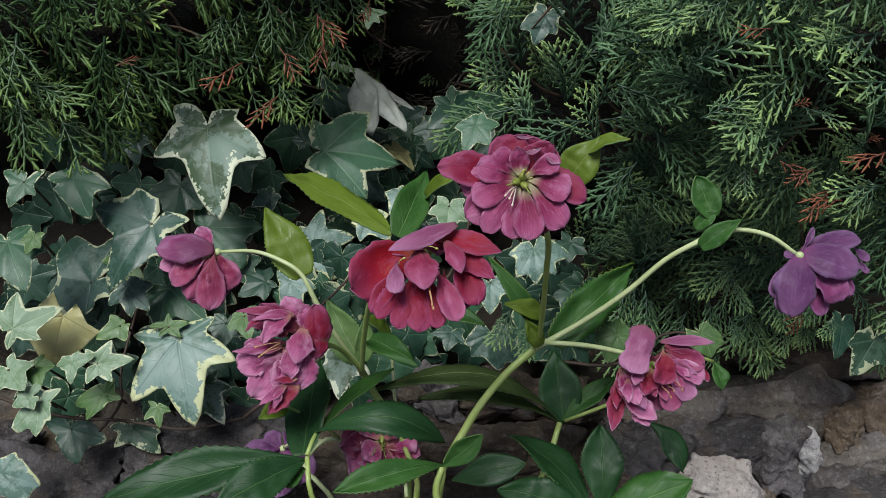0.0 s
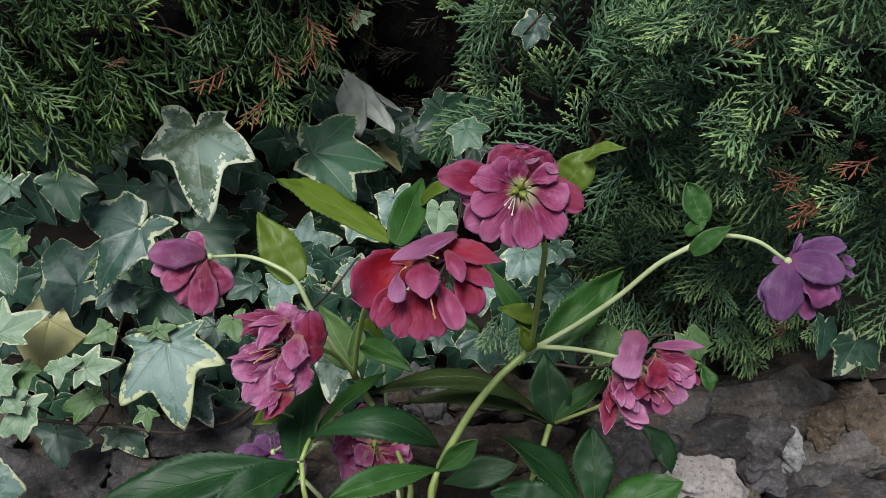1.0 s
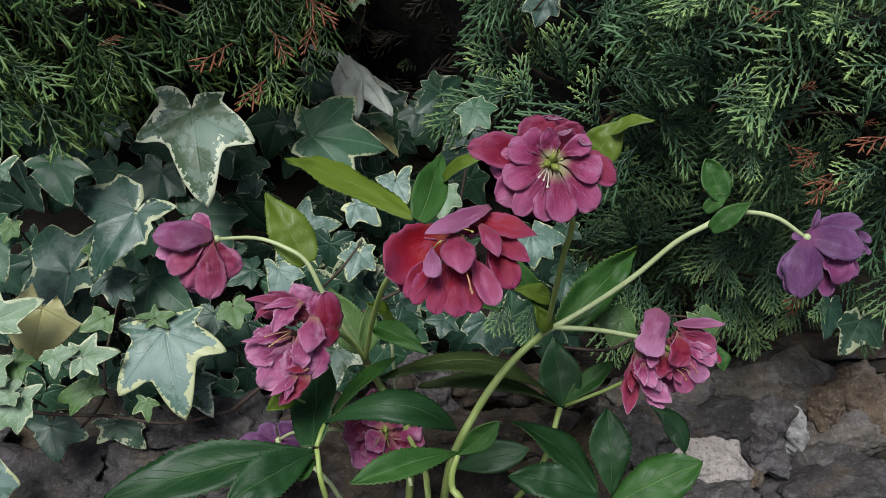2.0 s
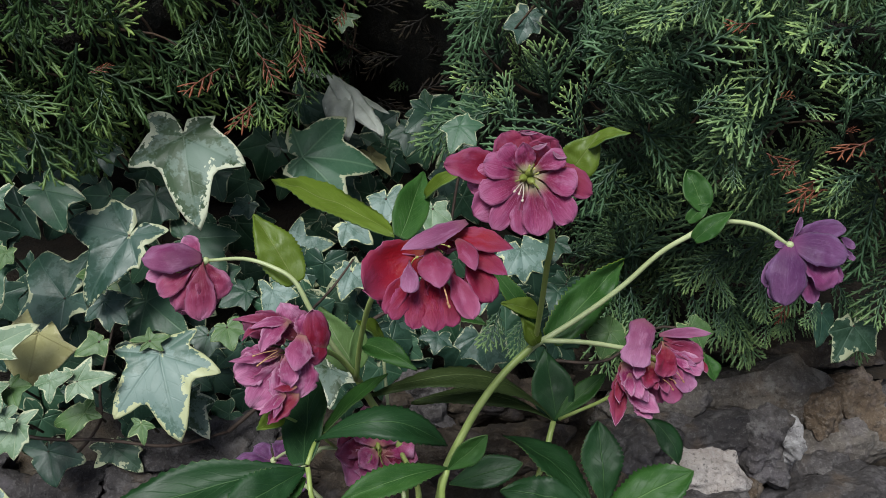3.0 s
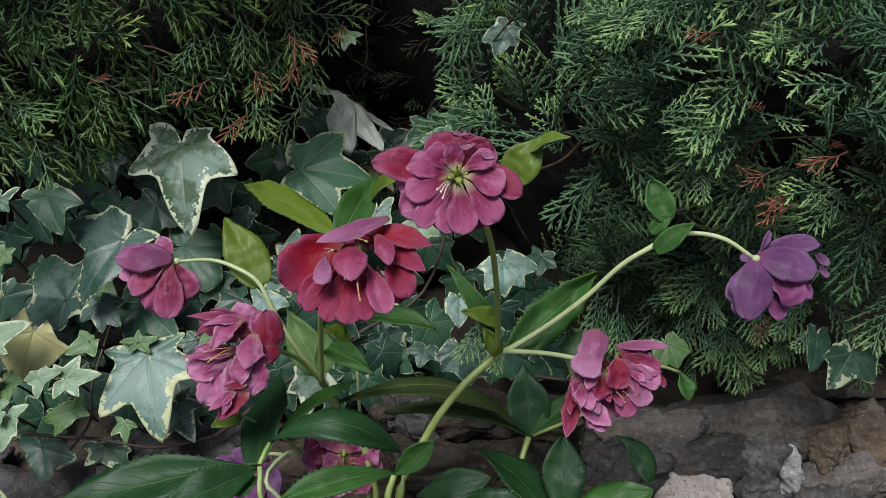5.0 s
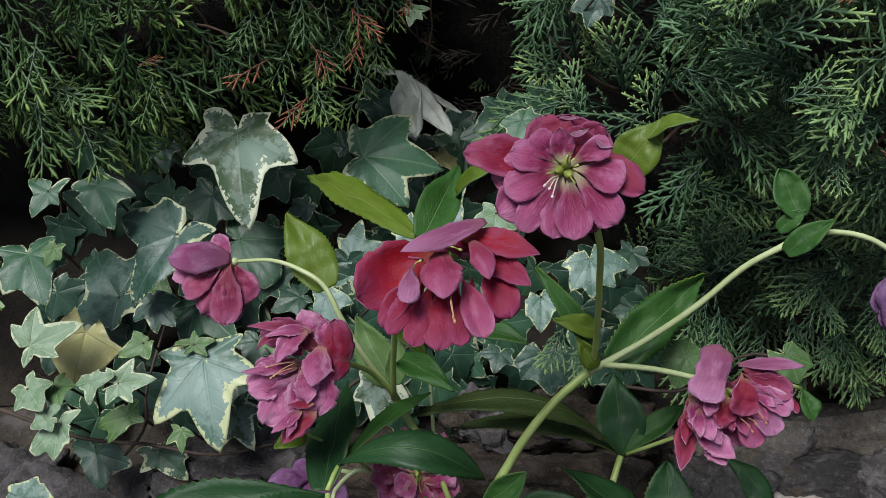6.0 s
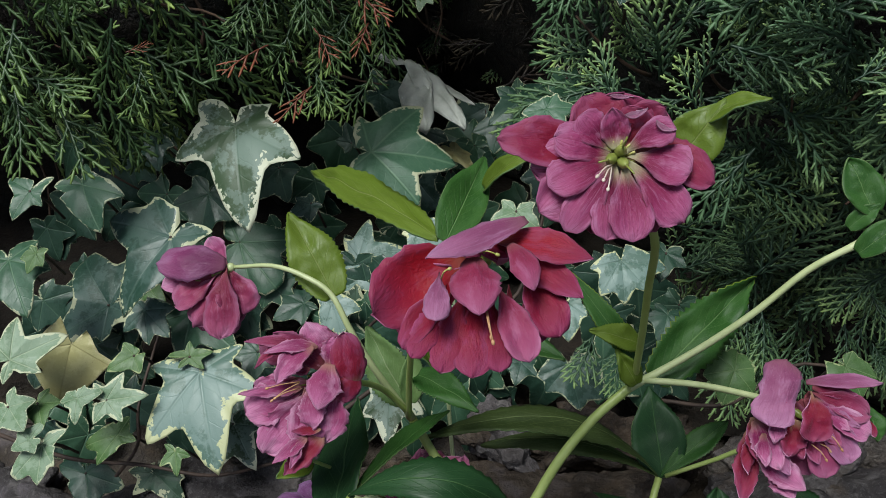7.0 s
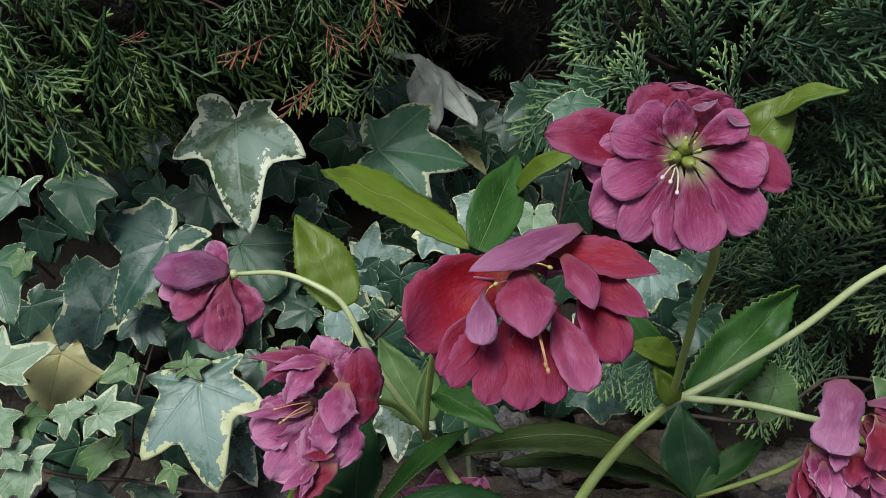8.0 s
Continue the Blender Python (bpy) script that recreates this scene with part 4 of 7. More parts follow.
# unseen top sprays; they also close over the hollow and block the sky
spots += jitter_grid(rng_hedge, -0.05, 0.42, 0.80, 1.12, 0.075, 0.0, 2.0)
near -= sum(1 for s in spots[:near] if not (s[0] > 0.118 or s[1] > 0.435))
spots = [s for s in spots if s[0] > 0.118 or s[1] > 0.435]
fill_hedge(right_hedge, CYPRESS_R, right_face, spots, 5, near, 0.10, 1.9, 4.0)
twigs(right_hedge, right_face, 0.05, 0.38, 0.25, 0.6, 22, 3)
tube("trunk", [(0.4, 0.95, 0.1), (0.41, 0.96, 0.6), (0.40, 0.97, 1.1)], 0.035, 0.02, TWIG, right_hedge, 10, 10)

left_hedge = thing("cypress_hedge", (-0.5, 0.95, 0.16), "dense green cypress hedge with rusty dead tips behind the ivy", "hedge")
hedge_shell(left_face, -2.2, -0.10, 0.15, 1.15, INSIDE_SHADE, left_hedge)
clothe(left_hedge, CYPRESS_L, -2.2, -0.1, 32)
spots = over_ivy(clumps(jitter_grid(rng_hedge, -0.52, -0.125, 0.43, 0.64, 0.028, 0.0, 0.84), -0.12, 21))
near = min(300, len(spots))
spots += over_ivy(jitter_grid(rng_hedge, -0.52, -0.120, 0.41, 0.64, 0.032, 0.040, 0.9))
spots += over_ivy(jitter_grid(rng_hedge, -0.52, -0.120, 0.38, 0.64, 0.038, 0.085, 0.9))
spots += jitter_grid(rng_hedge, -1.05, -0.60, 0.4, 1.0, 0.085, 0.0, 2.0)
# unseen top sprays, added on this side too to keep the hollow dark
spots += jitter_grid(rng_hedge, -0.52, -0.12, 0.80, 1.12, 0.075, 0.0, 2.0)
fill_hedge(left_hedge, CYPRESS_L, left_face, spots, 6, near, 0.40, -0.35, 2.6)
twigs(left_hedge, left_face, -0.48, -0.14, 0.34, 0.6, 20, 4)
tube("trunk", [(-0.5, 0.98, 0.1), (-0.49, 0.98, 0.6), (-0.5, 1.0, 1.1)], 0.035, 0.02, TWIG, left_hedge, 10, 10)

BARE = [spray_data(300 + k, 0.050, 0.0060, 36, 0.15, 0.006, 0.007, 0.36, 0.0024, 0.2) for k in range(4)]
DEAD = [quads("spray", *BARE[k][:2], [CYPRESS_DEAD], True, along=BARE[k][2], tone=np.full(len(BARE[k][0]), 0.1 + 0.12 * k)) for k in range(4)]
LIVE = [spray_mesh(k, CYPRESS_R, 0.5) for k in (0, 3)] + [spray_mesh(k, CYPRESS_L, 0.45) for k in (1, 6)] + [spray_mesh(k, CYPRESS_R, 0.95) for k in (1, 4)]


def live_spray(k, place, tip, face, parent, size=1.0):
    ob = part("spray", LIVE[k], parent)
    way = Vector(tip) - Vector(place)
    ob.matrix_basis = Matrix.Translation(-Vector(parent.location)) @ spray_pose(place, way, face, way.length / 0.066 * size)




def dead_spray(k, place, tip, face, parent, size=1.0):
    ob = part("spray", DEAD[k % 4], parent, "rusty brown dead spray")
    way = Vector(tip) - Vector(place)
    ob.matrix_basis = Matrix.Translation(-Vector(parent.location)) @ spray_pose(place, way, face, way.length / 0.052 * size * 0.85)


dead_spray(0, (-0.1538, 0.5514, 0.4870), (-0.1719, 0.5204, 0.4857), (0.0298, -0.5230, 0.8518), left_hedge, 1.35)
dead_spray(1, (-0.1376, 0.5766, 0.4508), (-0.1523, 0.5471, 0.4422), (0.0308, -0.5920, 0.8054), left_hedge, 1.35)
dead_spray(2, (-0.1097, 0.6328, 0.5016), (-0.0922, 0.6023, 0.4893), (0.0308, -0.5920, 0.8054), left_hedge, 1.35)
dead_spray(3, (-0.1328, 0.5877, 0.4873), (-0.1150, 0.5690, 0.4751), (0.2979, -0.5630, 0.7709), left_hedge, 1.35)
dead_spray(1, (-0.1046, 0.6305, 0.4786), (-0.1078, 0.6008, 0.4690), (0.0308, -0.5920, 0.8054), left_hedge, 1.35)
dead_spray(0, (-0.0703, 0.6810, 0.5008), (-0.0764, 0.6628, 0.4909), (0.0308, -0.5920, 0.8054), left_hedge, 1.35)
dead_spray(2, (-0.2483, 0.5482, 0.4877), (-0.2335, 0.5508, 0.4910), (0.0308, -0.5920, 0.8054), left_hedge, 1.35)
dead_spray(0, (0.1903, 0.4388, 0.5405), (0.1648, 0.4292, 0.5456), (0.0308, -0.5920, 0.8054), right_hedge)
dead_spray(1, (0.2044, 0.4221, 0.4654), (0.2243, 0.4065, 0.4580), (0.0308, -0.5920, 0.8054), right_hedge)
dead_spray(2, (0.2368, 0.4140, 0.4503), (0.2086, 0.3955, 0.4412), (0.0308, -0.5920, 0.8054), right_hedge)
dead_spray(3, (0.2672, 0.4183, 0.4743), (0.2354, 0.4013, 0.4679), (0.0308, -0.5920, 0.8054), right_hedge)
dead_spray(1, (0.2818, 0.4768, 0.4538), (0.2907, 0.4697, 0.4609), (0.0308, -0.5920, 0.8054), right_hedge)
dead_spray(2, (0.2463, 0.4248, 0.3535), (0.2267, 0.4072, 0.3453), (0.0308, -0.5920, 0.8054), right_hedge)
dead_spray(0, (0.2395, 0.4060, 0.4468), (0.2147, 0.3974, 0.4534), (0.0308, -0.5920, 0.8054), right_hedge)
dead_spray(1, (0.2226, 0.4154, 0.4629), (0.2019, 0.4050, 0.4570), (0.0308, -0.5920, 0.8054), right_hedge)
dead_spray(3, (0.2070, 0.4299, 0.4967), (0.2237, 0.4348, 0.5035), (0.0308, -0.5920, 0.8054), right_hedge, 0.8)
fringe = random.Random(19)
for k in range(30):
    x = fringe.uniform(0.13, 0.40)
    z = fringe.uniform(0.262, 0.325)
    y = 0.525 + 0.55 * (0.30 - z) + fringe.uniform(-0.02, 0.02)
    live_spray(k % 2, (x, y, z), (x + fringe.gauss(-0.006, 0.014), y - 0.028, z - fringe.uniform(0.018, 0.032)), (fringe.gauss(0, 0.3), -0.75, 0.6), right_hedge, fringe.uniform(0.9, 1.4))
live_spray(0, (0.0498, 0.4842, 0.3095), (0.0375, 0.4406, 0.2970), (0.0317, -0.6612, 0.7495), right_hedge)
live_spray(1, (0.0699, 0.4812, 0.3035), (0.0551, 0.4511, 0.2939), (0.0317, -0.6612, 0.7495), right_hedge)
live_spray(1, (0.2261, 0.4808, 0.5394), (0.2077, 0.4403, 0.5323), (0.0287, -0.4561, 0.8894), right_hedge)
live_spray(0, (0.2490, 0.4694, 0.5387), (0.2067, 0.4408, 0.5332), (0.0275, -0.3925, 0.9193), right_hedge)
live_spray(0, (0.1734, 0.4461, 0.4680), (0.1869, 0.4311, 0.4999), (0.0298, -0.5230, 0.8518), right_hedge)
live_spray(1, (0.2204, 0.4701, 0.4847), (0.1719, 0.4301, 0.4897), (0.0298, -0.5230, 0.8518), right_hedge)
live_spray(0, (0.2204, 0.4605, 0.4693), (0.1753, 0.4159, 0.4667), (0.0298, -0.5230, 0.8518), right_hedge)
live_spray(1, (0.1632, 0.4781, 0.5391), (0.1234, 0.4538, 0.5403), (0.0275, -0.3925, 0.9193), right_hedge)
live_spray(0, (0.0623, 0.5215, 0.4445), (0.0446, 0.5257, 0.4903), (0.0308, -0.5920, 0.8054), right_hedge)
live_spray(4, (0.2633, 0.4544, 0.5326), (0.2005, 0.4227, 0.5424), (0.0275, -0.3925, 0.9193), right_hedge, 0.9)
live_spray(5, (0.2633, 0.4504, 0.5168), (0.2145, 0.4381, 0.5474), (0.0287, -0.4561, 0.8894), right_hedge, 0.9)
live_spray(4, (0.2739, 0.4388, 0.5068), (0.2241, 0.4215, 0.5201), (0.0287, -0.4561, 0.8894), right_hedge)
live_spray(5, (0.1569, 0.4586, 0.5459), (0.1090, 0.4336, 0.5466), (0.0275, -0.3925, 0.9193), right_hedge, 0.8)
live_spray(4, (0.1701, 0.4540, 0.5566), (0.1346, 0.4335, 0.5448), (0.0275, -0.3925, 0.9193), right_hedge, 0.9)
live_spray(5, (0.1259, 0.4733, 0.5526), (0.1000, 0.4570, 0.5470), (0.0275, -0.3925, 0.9193), right_hedge)
live_spray(4, (0.2225, 0.4571, 0.5585), (0.1762, 0.4405, 0.5535), (0.0275, -0.3925, 0.9193), right_hedge, 0.8)
live_spray(5, (0.1565, 0.4344, 0.4881), (0.1864, 0.4250, 0.5091), (0.0298, -0.5230, 0.8518), right_hedge)
live_spray(4, (0.2181, 0.4397, 0.4928), (0.2387, 0.4161, 0.4915), (0.0298, -0.5230, 0.8518), right_hedge)
live_spray(5, (0.1875, 0.4280, 0.4570), (0.1786, 0.4017, 0.4436), (0.0308, -0.5920, 0.8054), right_hedge, 0.8)
live_spray(4, (0.1306, 0.4676, 0.5052), (0.1498, 0.4559, 0.5231), (0.0298, -0.5230, 0.8518), right_hedge, 0.8)
live_spray(4, (0.2659, 0.4157, 0.4512), (0.2181, 0.4010, 0.4590), (0.0287, -0.4561, 0.8894), right_hedge, 0.8)
live_spray(0, (0.2562, 0.5211, 0.2709), (0.2382, 0.4964, 0.2512), (0.0326, -0.7920, 0.6096), right_hedge, 0.8)
live_spray(1, (0.2898, 0.5233, 0.2723), (0.2713, 0.4968, 0.2498), (0.0326, -0.7920, 0.6096), right_hedge, 0.8)
live_spray(0, (0.3041, 0.5224, 0.2700), (0.2925, 0.4966, 0.2482), (0.0326, -0.7920, 0.6096), right_hedge, 0.8)
live_spray(1, (0.3067, 0.5167, 0.2701), (0.3208, 0.4972, 0.2569), (0.0323, -0.7287, 0.6840), right_hedge, 0.8)
live_spray(0, (0.2250, 0.4934, 0.2946), (0.2349, 0.4715, 0.2777), (0.0308, -0.5920, 0.8054), right_hedge)
live_spray(1, (0.2274, 0.5127, 0.2592), (0.2200, 0.4923, 0.2362), (0.3171, -0.7512, 0.5789), right_hedge, 0.8)
live_spray(0, (0.3015, 0.4795, 0.3053), (0.2856, 0.4557, 0.2965), (0.0298, -0.5230, 0.8518), right_hedge)
live_spray(2, (-0.3165, 0.5486, 0.5116), (-0.3027, 0.4930, 0.4781), (0.0298, -0.5230, 0.8518), left_hedge)
live_spray(3, (-0.3165, 0.5244, 0.4727), (-0.2879, 0.4764, 0.4316), (0.0317, -0.6612, 0.7495), left_hedge, 0.9)
live_spray(2, (-0.2928, 0.5279, 0.4579), (-0.2555, 0.4884, 0.4300), (0.0308, -0.5920, 0.8054), left_hedge)
live_spray(3, (-0.3098, 0.5387, 0.4762), (-0.2565, 0.5069, 0.4787), (0.0298, -0.5230, 0.8518), left_hedge)
live_spray(2, (-0.2421, 0.5547, 0.4788), (-0.2396, 0.5089, 0.4430), (0.0308, -0.5920, 0.8054), left_hedge, 0.8)
live_spray(3, (-0.1815, 0.6220, 0.5075), (-0.1808, 0.5753, 0.4893), (0.0298, -0.5230, 0.8518), left_hedge)

live_spray(2, (-0.1676, 0.6248, 0.5112), (-0.1768, 0.5914, 0.4865), (-0.1522, -0.5869, 0.7952), left_hedge, 1.0)
live_spray(3, (-0.1505, 0.6353, 0.5175), (-0.1330, 0.6012, 0.4900), (0.2128, -0.5771, 0.7885), left_hedge, 1.2)
live_spray(2, (-0.1307, 0.6487, 0.5094), (-0.1459, 0.6121, 0.4799), (0.0308, -0.5920, 0.8054), left_hedge, 1.0)
live_spray(3, (-0.1147, 0.6683, 0.5116), (-0.0998, 0.6344, 0.4846), (-0.1522, -0.5869, 0.7952), left_hedge, 1.2)
live_spray(2, (-0.0977, 0.6855, 0.5098), (-0.1147, 0.6503, 0.4826), (0.2128, -0.5771, 0.7885), left_hedge, 1.0)
live_spray(3, (-0.1210, 0.6439, 0.4821), (-0.1344, 0.6086, 0.4546), (0.0308, -0.5920, 0.8054), left_hedge, 1.2)
live_spray(2, (-0.1403, 0.6308, 0.4813), (-0.1181, 0.5969, 0.4537), (-0.1522, -0.5869, 0.7952), left_hedge, 1.0)
live_spray(3, (-0.1027, 0.6670, 0.4803), (-0.0880, 0.6343, 0.4553), (0.2128, -0.5771, 0.7885), left_hedge, 1.2)
live_spray(2, (-0.1589, 0.6179, 0.4806), (-0.1663, 0.5835, 0.4542), (0.0308, -0.5920, 0.8054), left_hedge, 1.0)
live_spray(3, (-0.1511, 0.6203, 0.4556), (-0.1239, 0.5916, 0.4362), (-0.1522, -0.5869, 0.7952), left_hedge, 1.2)
live_spray(2, (-0.1157, 0.6410, 0.4583), (-0.0936, 0.6117, 0.4382), (0.2128, -0.5771, 0.7885), left_hedge, 1.0)
live_spray(3, (-0.1283, 0.6207, 0.4453), (-0.1439, 0.5921, 0.4287), (0.0308, -0.5920, 0.8054), left_hedge, 1.2)
live_spray(2, (-0.1689, 0.6099, 0.4495), (-0.1507, 0.5800, 0.4287), (-0.1522, -0.5869, 0.7952), left_hedge, 1.0)
live_spray(3, (-0.1094, 0.6330, 0.4356), (-0.1235, 0.6042, 0.4185), (0.2128, -0.5771, 0.7885), left_hedge, 1.2)
live_spray(2, (-0.0909, 0.7009, 0.4962), (-0.0785, 0.6700, 0.4742), (0.0308, -0.5920, 0.8054), left_hedge, 1.0)
live_spray(3, (-0.1783, 0.6023, 0.4947), (-0.1957, 0.5705, 0.4730), (-0.1522, -0.5869, 0.7952), left_hedge, 1.2)

# thin growth at the back of the hollow
live_spray(1, (-0.0879, 0.9836, 0.4201), (-0.0861, 0.9479, 0.4194), (-0.3191, -0.5643, 0.7614), right_hedge, 0.9)
live_spray(0, (-0.0446, 0.9707, 0.3966), (-0.0624, 0.9282, 0.3864), (-0.1522, -0.5869, 0.7952), right_hedge, 0.9)
live_spray(0, (-0.0965, 0.9830, 0.4197), (-0.0616, 0.9493, 0.4202), (0.1231, -0.5869, 0.8002), right_hedge, 0.9)
live_spray(0, (-0.0843, 0.9707, 0.3992), (-0.0945, 0.9274, 0.3869), (0.2128, -0.5771, 0.7885), right_hedge, 0.9)
live_spray(0, (-0.0029, 0.9264, 0.3230), (0.0214, 0.8899, 0.3195), (-0.0617, -0.5919, 0.8036), right_hedge, 0.9)
live_spray(1, (-0.0857, 0.9726, 0.4023), (-0.1113, 0.9243, 0.3831), (0.2979, -0.5630, 0.7709), right_hedge, 0.9)
live_spray(1, (-0.0446, 0.9695, 0.3948), (-0.0379, 0.9230, 0.3764), (0.2979, -0.5630, 0.7709), right_hedge, 0.9)
live_spray(1, (-0.0504, 0.9610, 0.3814), (-0.0533, 0.9248, 0.3802), (-0.1522, -0.5869, 0.7952), right_hedge, 0.9)
live_spray(0, (-0.0085, 0.9899, 0.4254), (-0.0106, 0.9411, 0.4038), (0.0308, -0.5920, 0.8054), right_hedge, 0.9)
live_spray(0, (-0.0310, 0.9394, 0.3455), (0.0047, 0.9049, 0.3447), (-0.0617, -0.5919, 0.8036), right_hedge, 0.9)
live_spray(1, (-0.0923, 0.9431, 0.3552), (-0.1114, 0.9033, 0.3492), (0.1231, -0.5869, 0.8002), right_hedge, 0.9)
live_spray(1, (-0.0331, 0.9778, 0.4075), (-0.0595, 0.9420, 0.4083), (-0.1522, -0.5869, 0.7952), right_hedge, 0.9)
live_spray(0, (-0.0151, 0.9463, 0.3557), (-0.0408, 0.8989, 0.3379), (-0.1522, -0.5869, 0.7952), right_hedge, 0.9)
live_spray(0, (-0.1168, 0.9634, 0.3894), (-0.0848, 0.9165, 0.3689), (0.2128, -0.5771, 0.7885), right_hedge, 0.9)

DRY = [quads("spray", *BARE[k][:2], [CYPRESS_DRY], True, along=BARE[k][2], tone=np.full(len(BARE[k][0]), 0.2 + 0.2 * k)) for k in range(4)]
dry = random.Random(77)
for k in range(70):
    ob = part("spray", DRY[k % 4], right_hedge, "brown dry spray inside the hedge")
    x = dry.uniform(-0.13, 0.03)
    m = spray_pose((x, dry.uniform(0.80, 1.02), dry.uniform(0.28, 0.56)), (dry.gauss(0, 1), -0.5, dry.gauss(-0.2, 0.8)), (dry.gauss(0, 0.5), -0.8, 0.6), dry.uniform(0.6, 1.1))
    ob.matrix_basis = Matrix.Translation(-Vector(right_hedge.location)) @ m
twigs(right_hedge, lambda x, z: 0.82, -0.12, 0.02, 0.34, 0.56, 9, 8)

# ---- the ivy ----
ivy = thing("ivy_plant", (-0.25, 0.56, 0.16), "variegated ivy with cream-edged grey-green leaves trailing over the wall", "ivy")
L = ivy_leaf
# the large leaves
L((-0.2027, 0.5880, 0.4192), (-0.1871, 0.5275, 0.3672), (-0.0599, -0.6594, 0.7494), IVY_BOLD, ivy, "large ivy leaf with a broad cream margin", lobes=[(-118, 0.38), (-49, 0.76), (0, 1.0), (72, 0.62), (137, 0.5)], sinus=0.68, droop=0.06, seed=3)
L((-0.1162, 0.6370, 0.3744), (-0.0472, 0.6395, 0.3677), (0.0999, -0.5793, 0.8090), IVY_FRESH, ivy, "green ivy leaf with a thin cream margin", lobes=[(-111, 0.55), (-53, 0.9), (0, 1.0), (45, 0.86), (130, 0.36)], sinus=0.66, seed=5)
L((-0.2963, 0.5300, 0.4026), (-0.2796, 0.5044, 0.3816), (0.0301, -0.6220, 0.7825), IVY_MID, ivy, "", lobes=[(-169, 0.57), (-49, 0.86), (0, 1.0), (115, 0.56)], sinus=0.72, seed=6)
L((-0.3381, 0.5310, 0.3988), (-0.3465, 0.5132, 0.3866), (0.1201, -0.6005, 0.7906), IVY_MID, ivy, "", lobes=[(-151, 0.8), (-66, 0.66), (0, 1.0), (98, 0.89)], sinus=0.7, seed=7)
L((-0.2383, 0.5200, 0.3664), (-0.2716, 0.4810, 0.3285), (-0.1500, -0.6201, 0.7701), IVY_GREY, ivy, "", lobes=[(-125, 0.51), (-53, 0.46), (0, 1.0), (75, 0.89), (117, 0.61)], sinus=0.66, seed=8)
L((-0.3094, 0.5300, 0.3025), (-0.3533, 0.5159, 0.2826), (-0.1500, -0.6201, 0.7701), IVY_GREY, ivy, "", lobes=[(-132, 0.66), (-62, 0.56), (0, 1.0), (79, 1.27), (140, 1.01)], sinus=0.74, seed=9)
L((-0.2188, 0.4749, 0.2832), (-0.1983, 0.4201, 0.2443), (0.0800, -0.6202, 0.7803), IVY_LIGHT, ivy, "large grey-green ivy leaf with cream blotches", lobes=[(-112, 0.48), (-55, 0.72), (0, 1.0), (48, 0.82), (112, 0.52)], sinus=0.64, seed=10)
L((-0.2105, 0.4828, 0.2282), (-0.1903, 0.4585, 0.2067), (0.1201, -0.6005, 0.7906), IVY_BOLD, ivy, "", lobes=[(-110, 0.45), (-54, 0.62), (0, 1.0), (45, 0.85), (104, 0.5)], sinus=0.66, seed=11)
L((-0.3228, 0.4376, 0.3235), (-0.2926, 0.4557, 0.3326), (0.1201, -0.6005, 0.7906), IVY_PALE, ivy, "pale green ivy leaf with a thin white margin", lobes=[(-106, 0.62), (-63, 0.81), (0, 1.0), (51, 0.61), (125, 0.44)], sinus=0.6, seed=12)
L((-0.3066, 0.4751, 0.3074), (-0.3147, 0.4491, 0.2757), (0.3950, -0.6686, 0.6301), IVY_CREAM, ivy, "yellowed cream ivy leaf", lobes=[(-70, 0.5), (0, 1.0), (70, 0.6)], sinus=0.95, seed=13)
L((-0.2693, 0.4397, 0.2886), (-0.2432, 0.4458, 0.2892), (0.1201, -0.6005, 0.7906), IVY_PALE, ivy, "", lobes=[(-122, 0.56), (-56, 0.77), (0, 1.0), (56, 0.72), (121, 0.63)], sinus=0.62, seed=14)
L((-0.2851, 0.4350, 0.2937), (-0.2702, 0.4398, 0.2969), (0.0301, -0.6220, 0.7825), IVY_PALE, ivy, "", lobes=[(-172, 0.9), (-134, 0.64), (-47, 0.61), (0, 1.0), (108, 1.04)], sinus=0.68, seed=15)
L((-0.3132, 0.4225, 0.2647), (-0.3124, 0.4020, 0.2490), (0.1201, -0.6005, 0.7906), IVY_PALE, ivy, "", lobes=[(-126, 0.68), (-35, 0.65), (0, 1.0), (37, 1.19)], sinus=0.62, seed=16)
L((-0.3176, 0.4190, 0.2720), (-0.3289, 0.4129, 0.2691), (0.1201, -0.6005, 0.7906), IVY_PALE, ivy, "", lobes=[(-92, 0.75), (0, 1.0), (65, 0.83), (144, 1.04)], sinus=0.85, seed=17)
L((-0.2744, 0.4447, 0.2526), (-0.2865, 0.4276, 0.2415), (0.1201, -0.6005, 0.7906), IVY_GREEN, ivy, "green ivy leaf with a thin pale margin", lobes=[(-107, 0.57), (0, 1.0), (40, 1.08), (171, 0.67)], sinus=0.66, seed=18)
L((-0.2598, 0.4692, 0.3024), (-0.2769, 0.4591, 0.2974), (0.1201, -0.6005, 0.7906), IVY_GREEN, ivy, "", lobes=[(-169, 0.47), (-84, 0.67), (0, 1.0), (77, 0.63)], sinus=0.75, seed=19)
L((-0.2257, 0.4783, 0.2943), (-0.2104, 0.4832, 0.2958), (0.1201, -0.6005, 0.7906), IVY_GREEN, ivy, "", lobes=[(-162, 1.05), (-81, 0.7), (0, 1.0), (53, 0.86), (147, 0.66)], sinus=0.62, seed=20)
L((-0.3204, 0.4549, 0.2033), (-0.3112, 0.4327, 0.1853), (0.0301, -0.6220, 0.7825), IVY_DARK, ivy, "", lobes=[(-107, 0.42), (-56, 1.06), (0, 1.0), (122, 0.81)], sinus=0.75, seed=21)
